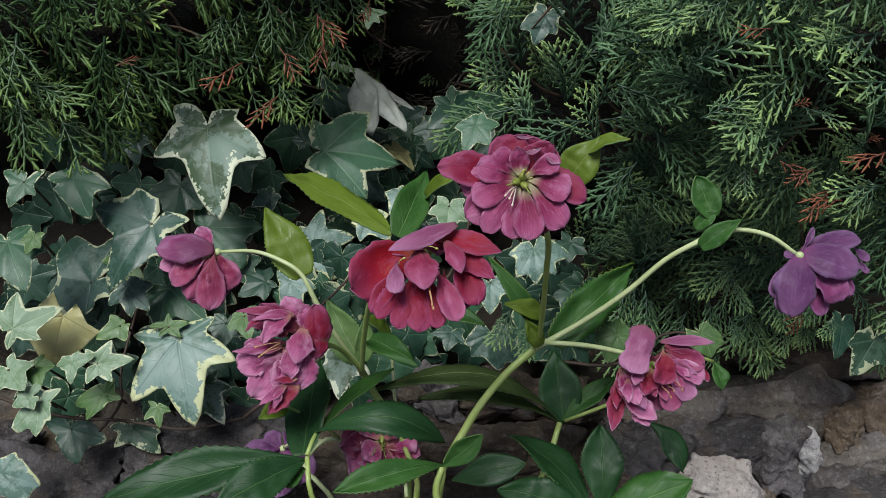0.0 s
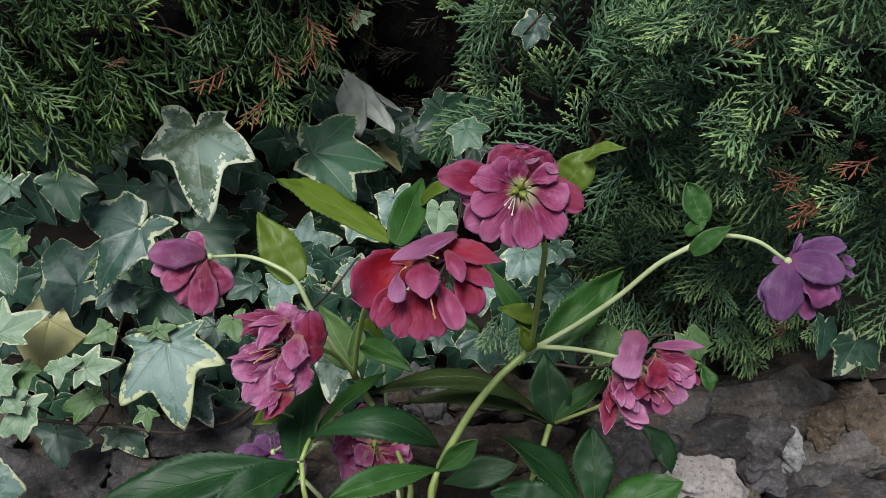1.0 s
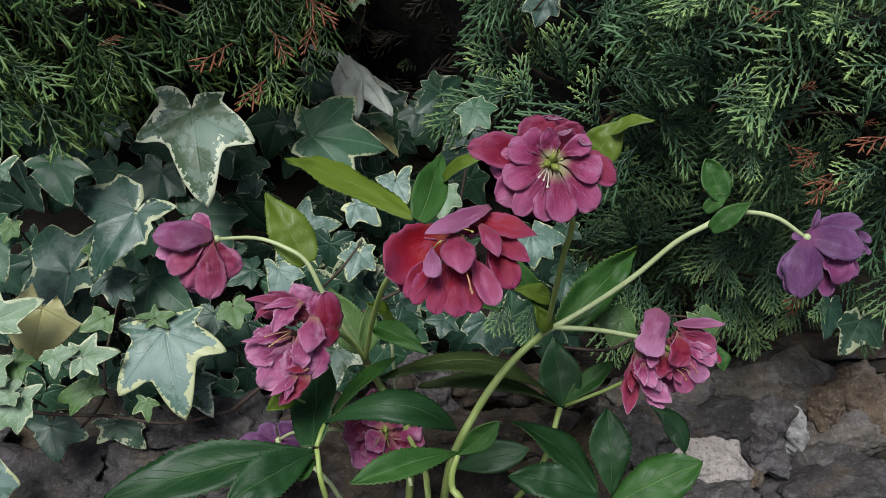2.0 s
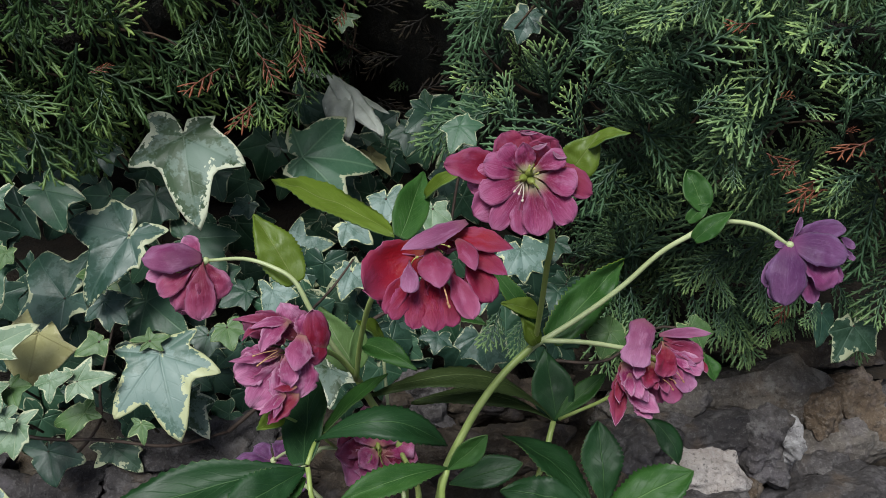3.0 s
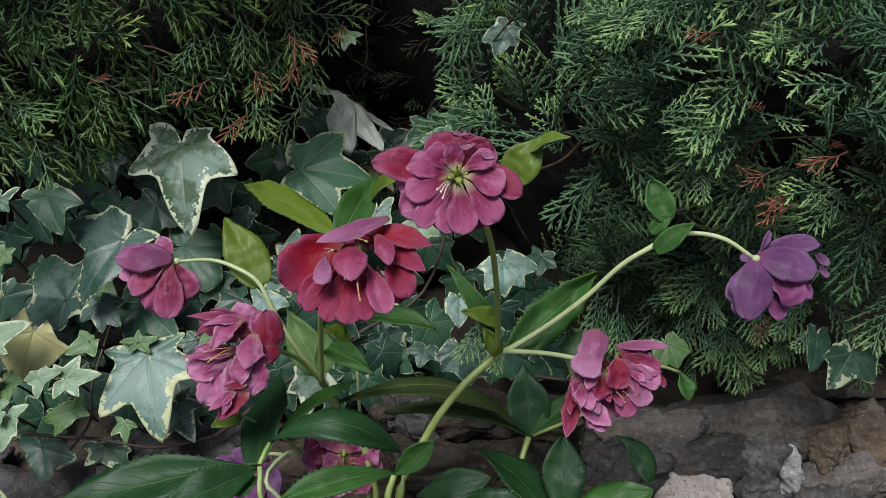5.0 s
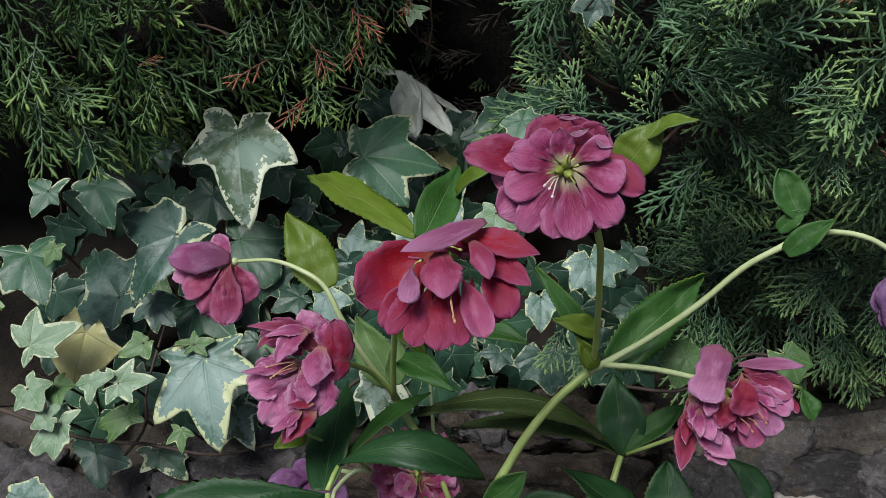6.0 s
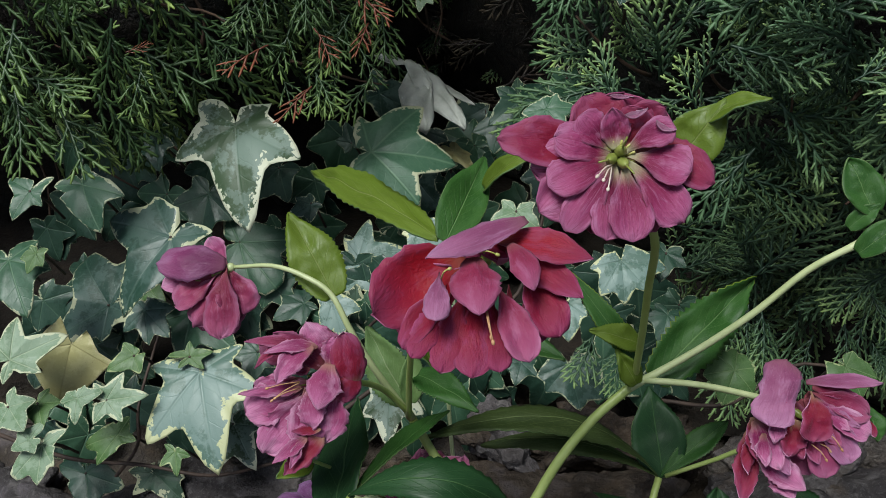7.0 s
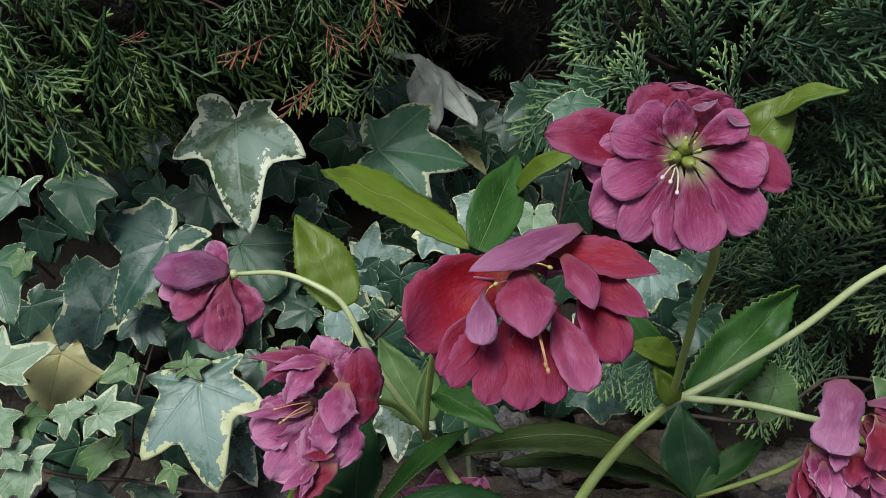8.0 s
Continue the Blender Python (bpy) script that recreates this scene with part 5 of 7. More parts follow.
L((-0.2714, 0.4634, 0.1965), (-0.2472, 0.4478, 0.1832), (0.0301, -0.6220, 0.7825), IVY_EDGED, ivy, "", lobes=[(-33, 0.74), (0, 1.0), (92, 0.69), (143, 0.65)], sinus=0.72, seed=22)
L((-0.3598, 0.4136, 0.1954), (-0.3311, 0.4091, 0.1876), (0.1201, -0.6005, 0.7906), IVY_LIGHT, ivy, "", lobes=[(-172, 0.63), (-85, 0.59), (0, 1.0), (25, 0.96)], sinus=0.85, seed=23)
L((-0.2266, 0.4300, 0.2529), (-0.2235, 0.4175, 0.2430), (0.1201, -0.6005, 0.7906), IVY_GREEN, ivy, "", lobes=[(-64, 0.68), (0, 1.0), (55, 0.83), (131, 0.57)], sinus=0.62, seed=24)
L((-0.3411, 0.4917, 0.3648), (-0.3184, 0.4583, 0.3475), (0.3065, -0.6281, 0.7153), IVY_MID, ivy, wide=0.9, sinus=0.75, seed=25)
L((-0.3156, 0.4866, 0.3739), (-0.3192, 0.4755, 0.3657), (0.3065, -0.6281, 0.7153), IVY_GREEN, ivy, wide=0.9, seed=26)
L((-0.2176, 0.5809, 0.3266), (-0.1702, 0.5847, 0.3278), (0.0301, -0.6220, 0.7825), IVY_MID, ivy, "", lobes=[(-116, 0.58), (0, 1.0), (53, 1.24), (75, 0.78), (145, 0.29)], sinus=0.7, seed=27)
L((-0.1279, 0.5955, 0.3021), (-0.0901, 0.6026, 0.3063), (0.0301, -0.6220, 0.7825), IVY_LIGHT, ivy, "", lobes=[(-117, 0.56), (-68, 0.91), (0, 1.0), (68, 1.19), (123, 1.21)], sinus=0.68, seed=28)
L((-0.2436, 0.5334, 0.2931), (-0.2072, 0.5043, 0.2820), (0.0308, -0.5920, 0.8054), IVY_MID, ivy, wide=1.0, seed=29)
L((-0.0400, 0.5841, 0.3579), (-0.0465, 0.5612, 0.3399), (0.0301, -0.6220, 0.7825), IVY_LIGHT, ivy, "", lobes=[(-146, 0.67), (-39, 0.79), (0, 1.0), (86, 0.59)], sinus=0.75, seed=30)
L((-0.0754, 0.5875, 0.3318), (-0.0532, 0.5709, 0.3228), (0.0308, -0.5920, 0.8054), IVY_LIGHT, ivy, wide=1.0, seed=31)
L((-0.0001, 0.5605, 0.3595), (-0.0022, 0.5400, 0.3456), (0.0308, -0.5920, 0.8054), IVY_PALE, ivy, wide=1.1, seed=32)
L((0.0339, 0.4886, 0.2807), (0.0412, 0.4652, 0.2618), (0.0301, -0.6220, 0.7825), IVY_GREY, ivy, "", lobes=[(-64, 0.71), (-32, 1.06), (0, 1.0), (53, 0.78), (82, 0.74)], sinus=0.8, seed=34)
L((0.0677, 0.5094, 0.3490), (0.0690, 0.4868, 0.3310), (0.0301, -0.6220, 0.7825), IVY_LIGHT, ivy, "", lobes=[(-79, 1.01), (-36, 0.93), (0, 1.0), (33, 0.94), (76, 0.73)], sinus=0.72, seed=35)
L((0.0333, 0.4944, 0.3269), (0.0331, 0.4742, 0.3109), (0.0301, -0.6220, 0.7825), IVY_LIGHT, ivy, "", lobes=[(-116, 0.43), (-53, 0.58), (0, 1.0), (36, 0.68)], sinus=0.75, seed=36)
L((-0.0874, 0.4735, 0.2630), (-0.0863, 0.4428, 0.2514), (0.0308, -0.5920, 0.8054), IVY_BOLD, ivy, wide=0.9, seed=37)
L((-0.0718, 0.5489, 0.3074), (-0.0802, 0.5275, 0.2925), (0.0308, -0.5920, 0.8054), IVY_LIGHT, ivy, wide=1.0, seed=38)
L((-0.1914, 0.5112, 0.2732), (-0.1954, 0.4906, 0.2592), (0.0308, -0.5920, 0.8054), IVY_DARK, ivy, wide=1.1, seed=39)
L((-0.1730, 0.5068, 0.2838), (-0.1663, 0.4890, 0.2738), (0.0308, -0.5920, 0.8054), IVY_GREEN, ivy, wide=1.0, seed=40)
L((-0.1655, 0.5551, 0.2853), (-0.1877, 0.5410, 0.2829), (0.0298, -0.5230, 0.8518), IVY_DARK, ivy, wide=1.0, seed=41)
L((-0.1404, 0.5476, 0.2905), (-0.1311, 0.5277, 0.2743), (0.0301, -0.6220, 0.7825), IVY_LIGHT, ivy, "", lobes=[(-58, 0.85), (0, 1.0), (34, 0.88), (148, 0.62)], sinus=0.75, seed=42)
L((0.1195, 0.4192, 0.3330), (0.1128, 0.4050, 0.3220), (0.0301, -0.6220, 0.7825), IVY_GREEN, ivy, "rounded light green young ivy leaf", lobes=[(-120, 0.64), (-59, 0.79), (0, 1.0), (62, 0.84), (115, 0.74), (176, 0.77)], sinus=0.9, droop=0.3, seed=43)
L((0.1786, 0.4239, 0.3320), (0.1855, 0.4109, 0.3214), (0.0301, -0.6220, 0.7825), IVY_GREEN, ivy, "", lobes=[(-127, 0.52), (-47, 0.94), (0, 1.0), (47, 0.98)], sinus=0.88, seed=44)
L((0.3390, 0.4813, 0.2816), (0.3174, 0.4596, 0.2617), (0.2307, -0.7724, 0.5918), IVY_EDGED, ivy, "dark ivy leaf with a cream margin", lobes=[(-127, 0.71), (-75, 0.85), (0, 1.0), (43, 0.72)], sinus=0.75, seed=45)
L((0.3108, 0.4842, 0.2934), (0.3023, 0.4619, 0.2769), (0.3171, -0.7512, 0.5789), IVY_DARK, ivy, wide=0.8, sinus=0.9, seed=46)
L((-0.0769, 0.7257, 0.4769), (-0.0609, 0.7286, 0.4786), (0.0301, -0.6220, 0.7825), IVY_PALE, ivy, "", lobes=[(-160, 0.77), (-112, 0.95), (0, 1.0), (57, 0.82), (108, 1.06)], sinus=0.65, seed=47)
L((0.0704, 0.5422, 0.5214), (0.0618, 0.5254, 0.5084), (0.0301, -0.6220, 0.7825), IVY_GREY, ivy, "", lobes=[(-131, 0.66), (-50, 0.7), (0, 1.0), (40, 0.9), (133, 0.58)], sinus=0.8, seed=52)
L((-0.0604, 0.7310, 0.3343), (-0.0390, 0.7115, 0.3206), (0.2768, -0.4350, 0.8568), IVY_CREAM, ivy, wide=0.6, seed=53)
L((-0.2753, 0.6017, 0.4050), (-0.2685, 0.5812, 0.3904), (-0.0638, -0.6608, 0.7478), IVY_DARK, ivy, wide=0.8, seed=54)
L((-0.1655, 0.6143, 0.3425), (-0.1809, 0.5996, 0.3388), (0.0308, -0.5920, 0.8054), IVY_GREY, ivy, wide=0.9, seed=55)
L((-0.1470, 0.6964, 0.3598), (-0.1527, 0.7067, 0.3767), (-0.1522, -0.5869, 0.7952), IVY_DARK, ivy, wide=0.9, seed=56)
L((-0.2412, 0.5985, 0.3597), (-0.2474, 0.5710, 0.3348), (0.0317, -0.6612, 0.7495), IVY_DARK, ivy, wide=1.0, seed=57)
L((-0.2647, 0.5050, 0.3151), (-0.2448, 0.4905, 0.3028), (0.0301, -0.6220, 0.7825), IVY_GREY, ivy, "", lobes=[(-48, 0.79), (0, 1.0), (33, 0.93), (88, 0.76), (170, 0.57)], sinus=0.7, seed=58)
L((-0.3352, 0.4326, 0.2882), (-0.3185, 0.4175, 0.2819), (0.0308, -0.5920, 0.8054), IVY_PALE, ivy, wide=1.0, seed=59)
L((-0.3215, 0.4418, 0.2832), (-0.3115, 0.4264, 0.2768), (0.0308, -0.5920, 0.8054), IVY_GREEN, ivy, wide=1.0, seed=60)
L((-0.2830, 0.5416, 0.3182), (-0.2595, 0.5195, 0.3097), (0.0308, -0.5920, 0.8054), IVY_GREEN, ivy, wide=0.8, seed=61)
L((0.0017, 0.5198, 0.2560), (-0.0029, 0.5041, 0.2500), (0.0308, -0.5920, 0.8054), IVY_GREY, ivy, wide=1.2, seed=62)
L((0.0994, 0.5297, 0.3418), (0.0935, 0.5115, 0.3317), (0.0308, -0.5920, 0.8054), IVY_DARK, ivy, wide=1.0, seed=63)
L((0.0994, 0.5078, 0.3065), (0.0935, 0.4899, 0.2970), (0.0308, -0.5920, 0.8054), IVY_DARK, ivy, wide=1.0, seed=64)
L((0.0207, 0.5257, 0.4466), (0.0131, 0.5087, 0.4334), (0.0301, -0.6220, 0.7825), IVY_FRESH, ivy, "small ivy leaf with a white margin", lobes=[(-171, 0.64), (-113, 0.83), (-54, 0.89), (0, 1.0), (65, 0.65)], sinus=0.75, seed=33)
L((0.0355, 0.5832, 0.4471), (0.0364, 0.5608, 0.4292), (0.2191, -0.6444, 0.7327), IVY_MID, ivy, wide=0.6, sinus=0.9, seed=133)
# a withered leaf hanging in folds
blade("leaf", (-0.0994, 0.7503, 0.4163), (-0.0451, 0.6889, 0.3715), (0.3871, -0.6078, 0.6933), 0.027, (BLEACHED, BLEACHED), ivy, "withered whitish ivy leaf hanging in folds", kind="point", bulge=0.06, fold=-0.3, crumple=0.25, wave=0.08, seed=71)
blade("leaf", (-0.0915, 0.7466, 0.4100), (-0.0798, 0.6877, 0.3698), (-0.2511, -0.7067, 0.6614), 0.033, (BLEACHED, BLEACHED), ivy, kind="point", bulge=0.05, fold=0.3, crumple=0.25, wave=0.08, seed=72)
blade("leaf", (-0.0778, 0.7596, 0.3926), (-0.0394, 0.7380, 0.3756), (0.1977, -0.2186, 0.9556), 0.010, (BLEACHED, BLEACHED), ivy, kind="point", crumple=0.2, seed=73)
blade("leaf", (-0.0997, 0.7582, 0.4100), (-0.1288, 0.7525, 0.4202), (-0.0683, -0.2923, 0.9539), 0.012, (BLEACHED, BLEACHED), ivy, kind="round", crumple=0.2, seed=74)
L((0.0021, 0.6911, 0.3941), (0.0089, 0.6620, 0.3649), (0.2128, -0.5771, 0.7885), IVY_DARK, ivy, wide=1.1, seed=75)
L((-0.0168, 0.7389, 0.3573), (-0.0233, 0.7161, 0.3387), (0.1972, -0.4450, 0.8735), IVY_DARK, ivy, wide=1.1, seed=76)
# the shaded leaves behind them, many in darker greens to deepen the shade
deep = random.Random(21)
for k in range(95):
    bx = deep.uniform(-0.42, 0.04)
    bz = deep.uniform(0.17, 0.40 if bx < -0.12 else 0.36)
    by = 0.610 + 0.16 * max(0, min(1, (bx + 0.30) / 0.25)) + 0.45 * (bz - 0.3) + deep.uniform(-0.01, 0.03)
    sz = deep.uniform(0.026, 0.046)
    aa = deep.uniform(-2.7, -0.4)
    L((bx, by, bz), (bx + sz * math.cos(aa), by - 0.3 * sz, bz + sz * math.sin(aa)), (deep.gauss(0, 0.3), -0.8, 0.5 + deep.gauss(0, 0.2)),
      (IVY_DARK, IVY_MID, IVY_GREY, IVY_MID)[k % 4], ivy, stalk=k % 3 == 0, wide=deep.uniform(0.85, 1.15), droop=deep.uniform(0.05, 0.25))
for k in range(34):
    bx = deep.uniform(-0.14, 0.12)
    bz = deep.uniform(0.205, 0.300)
    by = 0.535 + 0.6 * (bz - 0.245) + deep.uniform(0.0, 0.03)
    sz = deep.uniform(0.026, 0.042)
    aa = deep.uniform(-2.7, -0.4)
    L((bx, by, bz), (bx + sz * math.cos(aa), by - 0.3 * sz, bz + sz * math.sin(aa)), (deep.gauss(0, 0.3), -0.8, 0.5 + deep.gauss(0, 0.2)),
      (IVY_DARK, IVY_MID, IVY_EDGED, IVY_DARK)[k % 4], ivy, stalk=k % 3 == 0, wide=deep.uniform(0.85, 1.15), droop=deep.uniform(0.05, 0.25))
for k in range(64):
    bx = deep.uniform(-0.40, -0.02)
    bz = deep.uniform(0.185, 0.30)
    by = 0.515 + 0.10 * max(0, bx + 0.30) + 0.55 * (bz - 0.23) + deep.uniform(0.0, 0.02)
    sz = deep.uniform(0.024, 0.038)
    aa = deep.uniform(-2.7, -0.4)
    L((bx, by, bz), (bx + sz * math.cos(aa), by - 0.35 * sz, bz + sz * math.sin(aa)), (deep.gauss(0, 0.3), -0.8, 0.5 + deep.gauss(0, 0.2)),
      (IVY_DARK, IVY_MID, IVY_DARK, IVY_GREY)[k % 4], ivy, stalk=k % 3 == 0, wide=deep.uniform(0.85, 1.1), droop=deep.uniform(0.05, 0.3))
# woody runners
tube("runner", [(-0.3847, 0.4533, 0.2489), (-0.3256, 0.4513, 0.2230), (-0.2717, 0.4540, 0.2144), (-0.2216, 0.4552, 0.2039), (-0.1799, 0.4760, 0.1968)], 0.0016, 0.0012, IVY_WOOD, ivy, 24, 7)
tube("runner", [(-0.3223, 0.4566, 0.1744), (-0.2741, 0.4564, 0.2280), (-0.2717, 0.4738, 0.2559), (-0.2681, 0.5306, 0.2902)], 0.0014, 0.0010, IVY_WOOD, ivy, 20, 7)
tube("runner", [(-0.0996, 0.4814, 0.3142), (-0.0801, 0.4830, 0.3346), (-0.0639, 0.5035, 0.3476)], 0.0012, 0.0009, IVY_WOOD, ivy, 10, 6)
tube("runner", [(0.0877, 0.4629, 0.2728), (0.1303, 0.4551, 0.2767), (0.1725, 0.4769, 0.2902), (0.2126, 0.4757, 0.2857)], 0.0014, 0.001, IVY_WOOD, ivy, 12, 6)
tube("runner", [(-0.1799, 0.4760, 0.1968), (-0.1201, 0.5190, 0.2243), (-0.0594, 0.5420, 0.2576), (0.0014, 0.5650, 0.2908), (0.0274, 0.6500, 0.3501)], 0.002, 0.0014, IVY_WOOD, ivy, 20, 7)

# ---- the hellebore ----
plant = thing("hellebore_plant", (0.0, 0.37, 0.0), "double hellebore with nodding crimson and plum flowers and toothed dark leaves", "hellebore")
G = STEM_GREEN
# flowering stems
tube("stem", [(0.0, 0.37, -0.01), (-0.002, 0.355, 0.12), (-0.0044, 0.3361, 0.2641), (0.0146, 0.3561, 0.3084), (0.0381, 0.3728, 0.3357), (0.0610, 0.3858, 0.3514)], 0.0030, 0.0023, G, plant, 30, 12, label="thick pale green flowering stem")
tube("stem", [(0.0588, 0.3846, 0.3496), (0.0886, 0.3891, 0.3683), (0.1149, 0.3895, 0.3919), (0.1364, 0.3907, 0.4153), (0.1556, 0.3897, 0.4296)], 0.0019, 0.0015, STEM_PALE, plant, 20, 10, 0.25)
tube("stem", [(0.1556, 0.3897, 0.4296), (0.1735, 0.3906, 0.4356), (0.1927, 0.3877, 0.4334), (0.2100, 0.3820, 0.4232)], 0.0015, 0.0013, STEM_PALE, plant, 14, 9)
tube("stem", [(0.0621, 0.3870, 0.3533), (0.0911, 0.3756, 0.3598), (0.1140, 0.3595, 0.3664), (0.1210, 0.3533, 0.3694)], 0.0017, 0.0014, STEM_PALE, plant, 12, 9)
tube("stem", [(0.0614, 0.3858, 0.3514), (0.0605, 0.3672, 0.3955), (0.0589, 0.3496, 0.4336), (0.0553, 0.3223, 0.4710), (0.0481, 0.3244, 0.4905), (0.0416, 0.3203, 0.5030)], 0.0018, 0.0014, STEM_LIME, plant, 20, 10)
tube("stem", [(-0.01, 0.375, -0.01), (-0.03, 0.37, 0.15), (-0.0276, 0.3760, 0.2634), (-0.0471, 0.3879, 0.3028), (-0.0575, 0.3917, 0.3265)], 0.0031, 0.0024, G, plant, 22, 12)
tube("stem", [(-0.0548, 0.3897, 0.3232), (-0.0685, 0.3850, 0.3563), (-0.0798, 0.3862, 0.3836), (-0.0886, 0.3925, 0.4018), (-0.1010, 0.3969, 0.4096), (-0.1199, 0.4031, 0.4132), (-0.1440, 0.4091, 0.4091)], 0.0019, 0.0011, STEM_PALE, plant, 26, 10)
tube("stem", [(-0.0564, 0.3896, 0.3269), (-0.0658, 0.3777, 0.3538), (-0.0718, 0.3526, 0.3801)], 0.0017, 0.0015, G, plant, 10, 9)
tube("stem", [(-0.0567, 0.3897, 0.3233), (-0.0502, 0.3741, 0.3660), (-0.0382, 0.3486, 0.4189), (-0.0154, 0.3244, 0.4640), (-0.0048, 0.3184, 0.4726)], 0.0018, 0.0014, G, plant, 18, 10)
tube("stem", [(-0.0273, 0.3558, 0.2404), (-0.0321, 0.3865, 0.2522), (-0.0379, 0.4110, 0.2730), (-0.0408, 0.4329, 0.3084)], 0.0016, 0.0012, STEM_PALE, plant, 14, 8)
tube("stem", [(-0.0120, 0.3800, -0.0100), (-0.0745, 0.3503, 0.2346), (-0.0982, 0.3643, 0.2584), (-0.0863, 0.3746, 0.2743), (-0.0752, 0.3786, 0.2725), (-0.0642, 0.3929, 0.2549)], 0.0018, 0.0012, STEM_PALE, plant, 18, 9)
tube("stem", [(-0.0843, 0.3746, 0.2742), (-0.1004, 0.3894, 0.2611), (-0.1152, 0.4024, 0.2451), (-0.1260, 0.4106, 0.2304)], 0.0014, 0.0012, STEM_PALE, plant, 12, 8)
tube("stem", [(-0.0745, 0.3762, 0.2761), (-0.0842, 0.3604, 0.3082), (-0.0975, 0.3432, 0.3381)], 0.0011, 0.0009, G, plant, 10, 7)
# leaf stalks
tube("stalk", [(0.012, 0.385, -0.01), (0.04, 0.40, 0.13), (0.0687, 0.3887, 0.2211), (0.0848, 0.4176, 0.2515)], 0.0026, 0.0022, G, plant, 18, 9)
tube("stalk", [(-0.015, 0.36, -0.01), (-0.06, 0.34, 0.14), (-0.0753, 0.3001, 0.2959), (-0.0810, 0.3160, 0.3219)], 0.0019, 0.0015, G, plant, 16, 9)
tube("stalk", [(0.006, 0.365, -0.01), (-0.0143, 0.3110, 0.2622), (-0.0181, 0.3416, 0.2739), (-0.0292, 0.3745, 0.2706)], 0.0022, 0.0018, G, plant, 14, 8)
tube("stalk", [(0.01, 0.36, -0.01), (0.0057, 0.2948, 0.2729), (-0.0030, 0.2955, 0.3125), (0.0004, 0.3035, 0.3289)], 0.0024, 0.002, G, plant, 14, 8)


def leaf(base, tip, face, width, mat=LEAF_DARK, label="", back=LEAF_UNDER, **shape):
    """A toothed leaflet of the hellebore."""
    shape.setdefault("kind", "leaflet")
    shape.setdefault("saw", 0.10)
    shape.setdefault("rows", 41)
    shape.setdefault("fold", 0.25)
    shape.setdefault("wave", 0.05)
    shape.setdefault("crumple", 0.11)
    shape.setdefault("thick", 0.0007)
    return blade("leaf", base, tip, face, width, (mat, back), plant, label, **shape)


# leaf fans low on the plant
leaf((-0.0821, 0.3157, 0.3214), (-0.1950, 0.2894, 0.3146), (0.1065, -0.3589, 0.9273), 0.0285, LEAF_DARK, "large glossy toothed dark green leaf", bulge=0.08, fold=0.15, seed=1)
leaf((-0.0821, 0.3151, 0.3205), (-0.1246, 0.2745, 0.3242), (0.1845, -0.3534, 0.9171), 0.0250, LEAF_DARK, bulge=0.08, seed=2)
leaf((-0.0839, 0.3190, 0.3211), (-0.0855, 0.3970, 0.3294), (-0.20, -0.80, 0.56), 0.0290, LEAF_DARK, bulge=0.03, fold=0.15, seed=3, kind="bract", saw=0.03)
tube("stalk", [(-0.0810, 0.3168, 0.3231), (-0.0766, 0.3314, 0.3274), (-0.0642, 0.3477, 0.3244)], 0.0015, 0.0012, G, plant, 8, 8)
leaf((-0.0768, 0.3292, 0.3296), (0.0018, 0.3300, 0.3207), (0.24, -0.30, 0.92), 0.0215, LEAF_DARK, bulge=0.34, fold=-0.10, seed=4, crumple=0.06)
leaf((-0.0774, 0.3310, 0.3268), (-0.0362, 0.4028, 0.3170), (-0.3640, -0.4155, 0.8336), 0.0115, LEAF_MID, bulge=0.05, seed=5)
leaf((0.0007, 0.3039, 0.3295), (-0.0581, 0.2784, 0.3357), (0.0275, -0.3925, 0.9193), 0.0160, LEAF_MID, bulge=0.10, fold=0.3, seed=7, saw=0.14)
leaf((0.0007, 0.3035, 0.3289), (0.0237, 0.3080, 0.3499), (0.3065, -0.6281, 0.7153), 0.0130, LEAF_MID, bulge=0.02, fold=0.5, seed=8)
leaf((0.0848, 0.4176, 0.2515), (-0.0528, 0.3936, 0.3028), (0.0186, -0.0068, 0.9998), 0.0215, LEAF_OLIVE, bulge=0.22, fold=-0.25, seed=9)
leaf((0.0848, 0.4176, 0.2515), (-0.0219, 0.4222, 0.2711), (0.0186, -0.0068, 0.9998), 0.0170, LEAF_OLIVE, bulge=0.16, fold=-0.2, seed=10)
leaf((0.0873, 0.4177, 0.2515), (0.0815, 0.4557, 0.2902), (0.0326, -0.7920, 0.6096), 0.0324, LEAF_DARK, seed=11, crumple=0.05, bulge=0.03, fold=0.2, saw=0.03, kind="lance")
leaf((0.0857, 0.4181, 0.2522), (0.1270, 0.4400, 0.2768), (-0.1407, -0.4541, 0.8798), 0.0150, LEAF_MID, bulge=0.06, seed=12)
leaf((0.1434, 0.3939, 0.2755), (0.1640, 0.3675, 0.2545), (0.3065, -0.6281, 0.7153), 0.0176, LEAF_DARK, seed=13, bulge=0.12, fold=-0.2, bend=-0.12)
leaf((0.0459, 0.4095, 0.2464), (0.0944, 0.3272, 0.2626), (0.3514, -0.4227, 0.8354), 0.0230, LEAF_DARK, bulge=0.10, fold=0.3, seed=14)
leaf((0.1027, 0.3274, 0.2625), (0.1024, 0.3641, 0.3026), (-0.0654, -0.7279, 0.6826), 0.0264, LEAF_DARK, bulge=0.05, fold=0.2, seed=15)
leaf((0.0929, 0.3092, 0.2717), (0.1511, 0.3186, 0.3022), (0.0275, -0.3925, 0.9193), 0.0282, LEAF_MID, bulge=0.10, fold=-0.1, seed=16)
leaf((0.0894, 0.3128, 0.2777), (0.0335, 0.3190, 0.2912), (0.0263, -0.3329, 0.9426), 0.0229, LEAF_DARK, bulge=0.12, fold=0.2, seed=17)
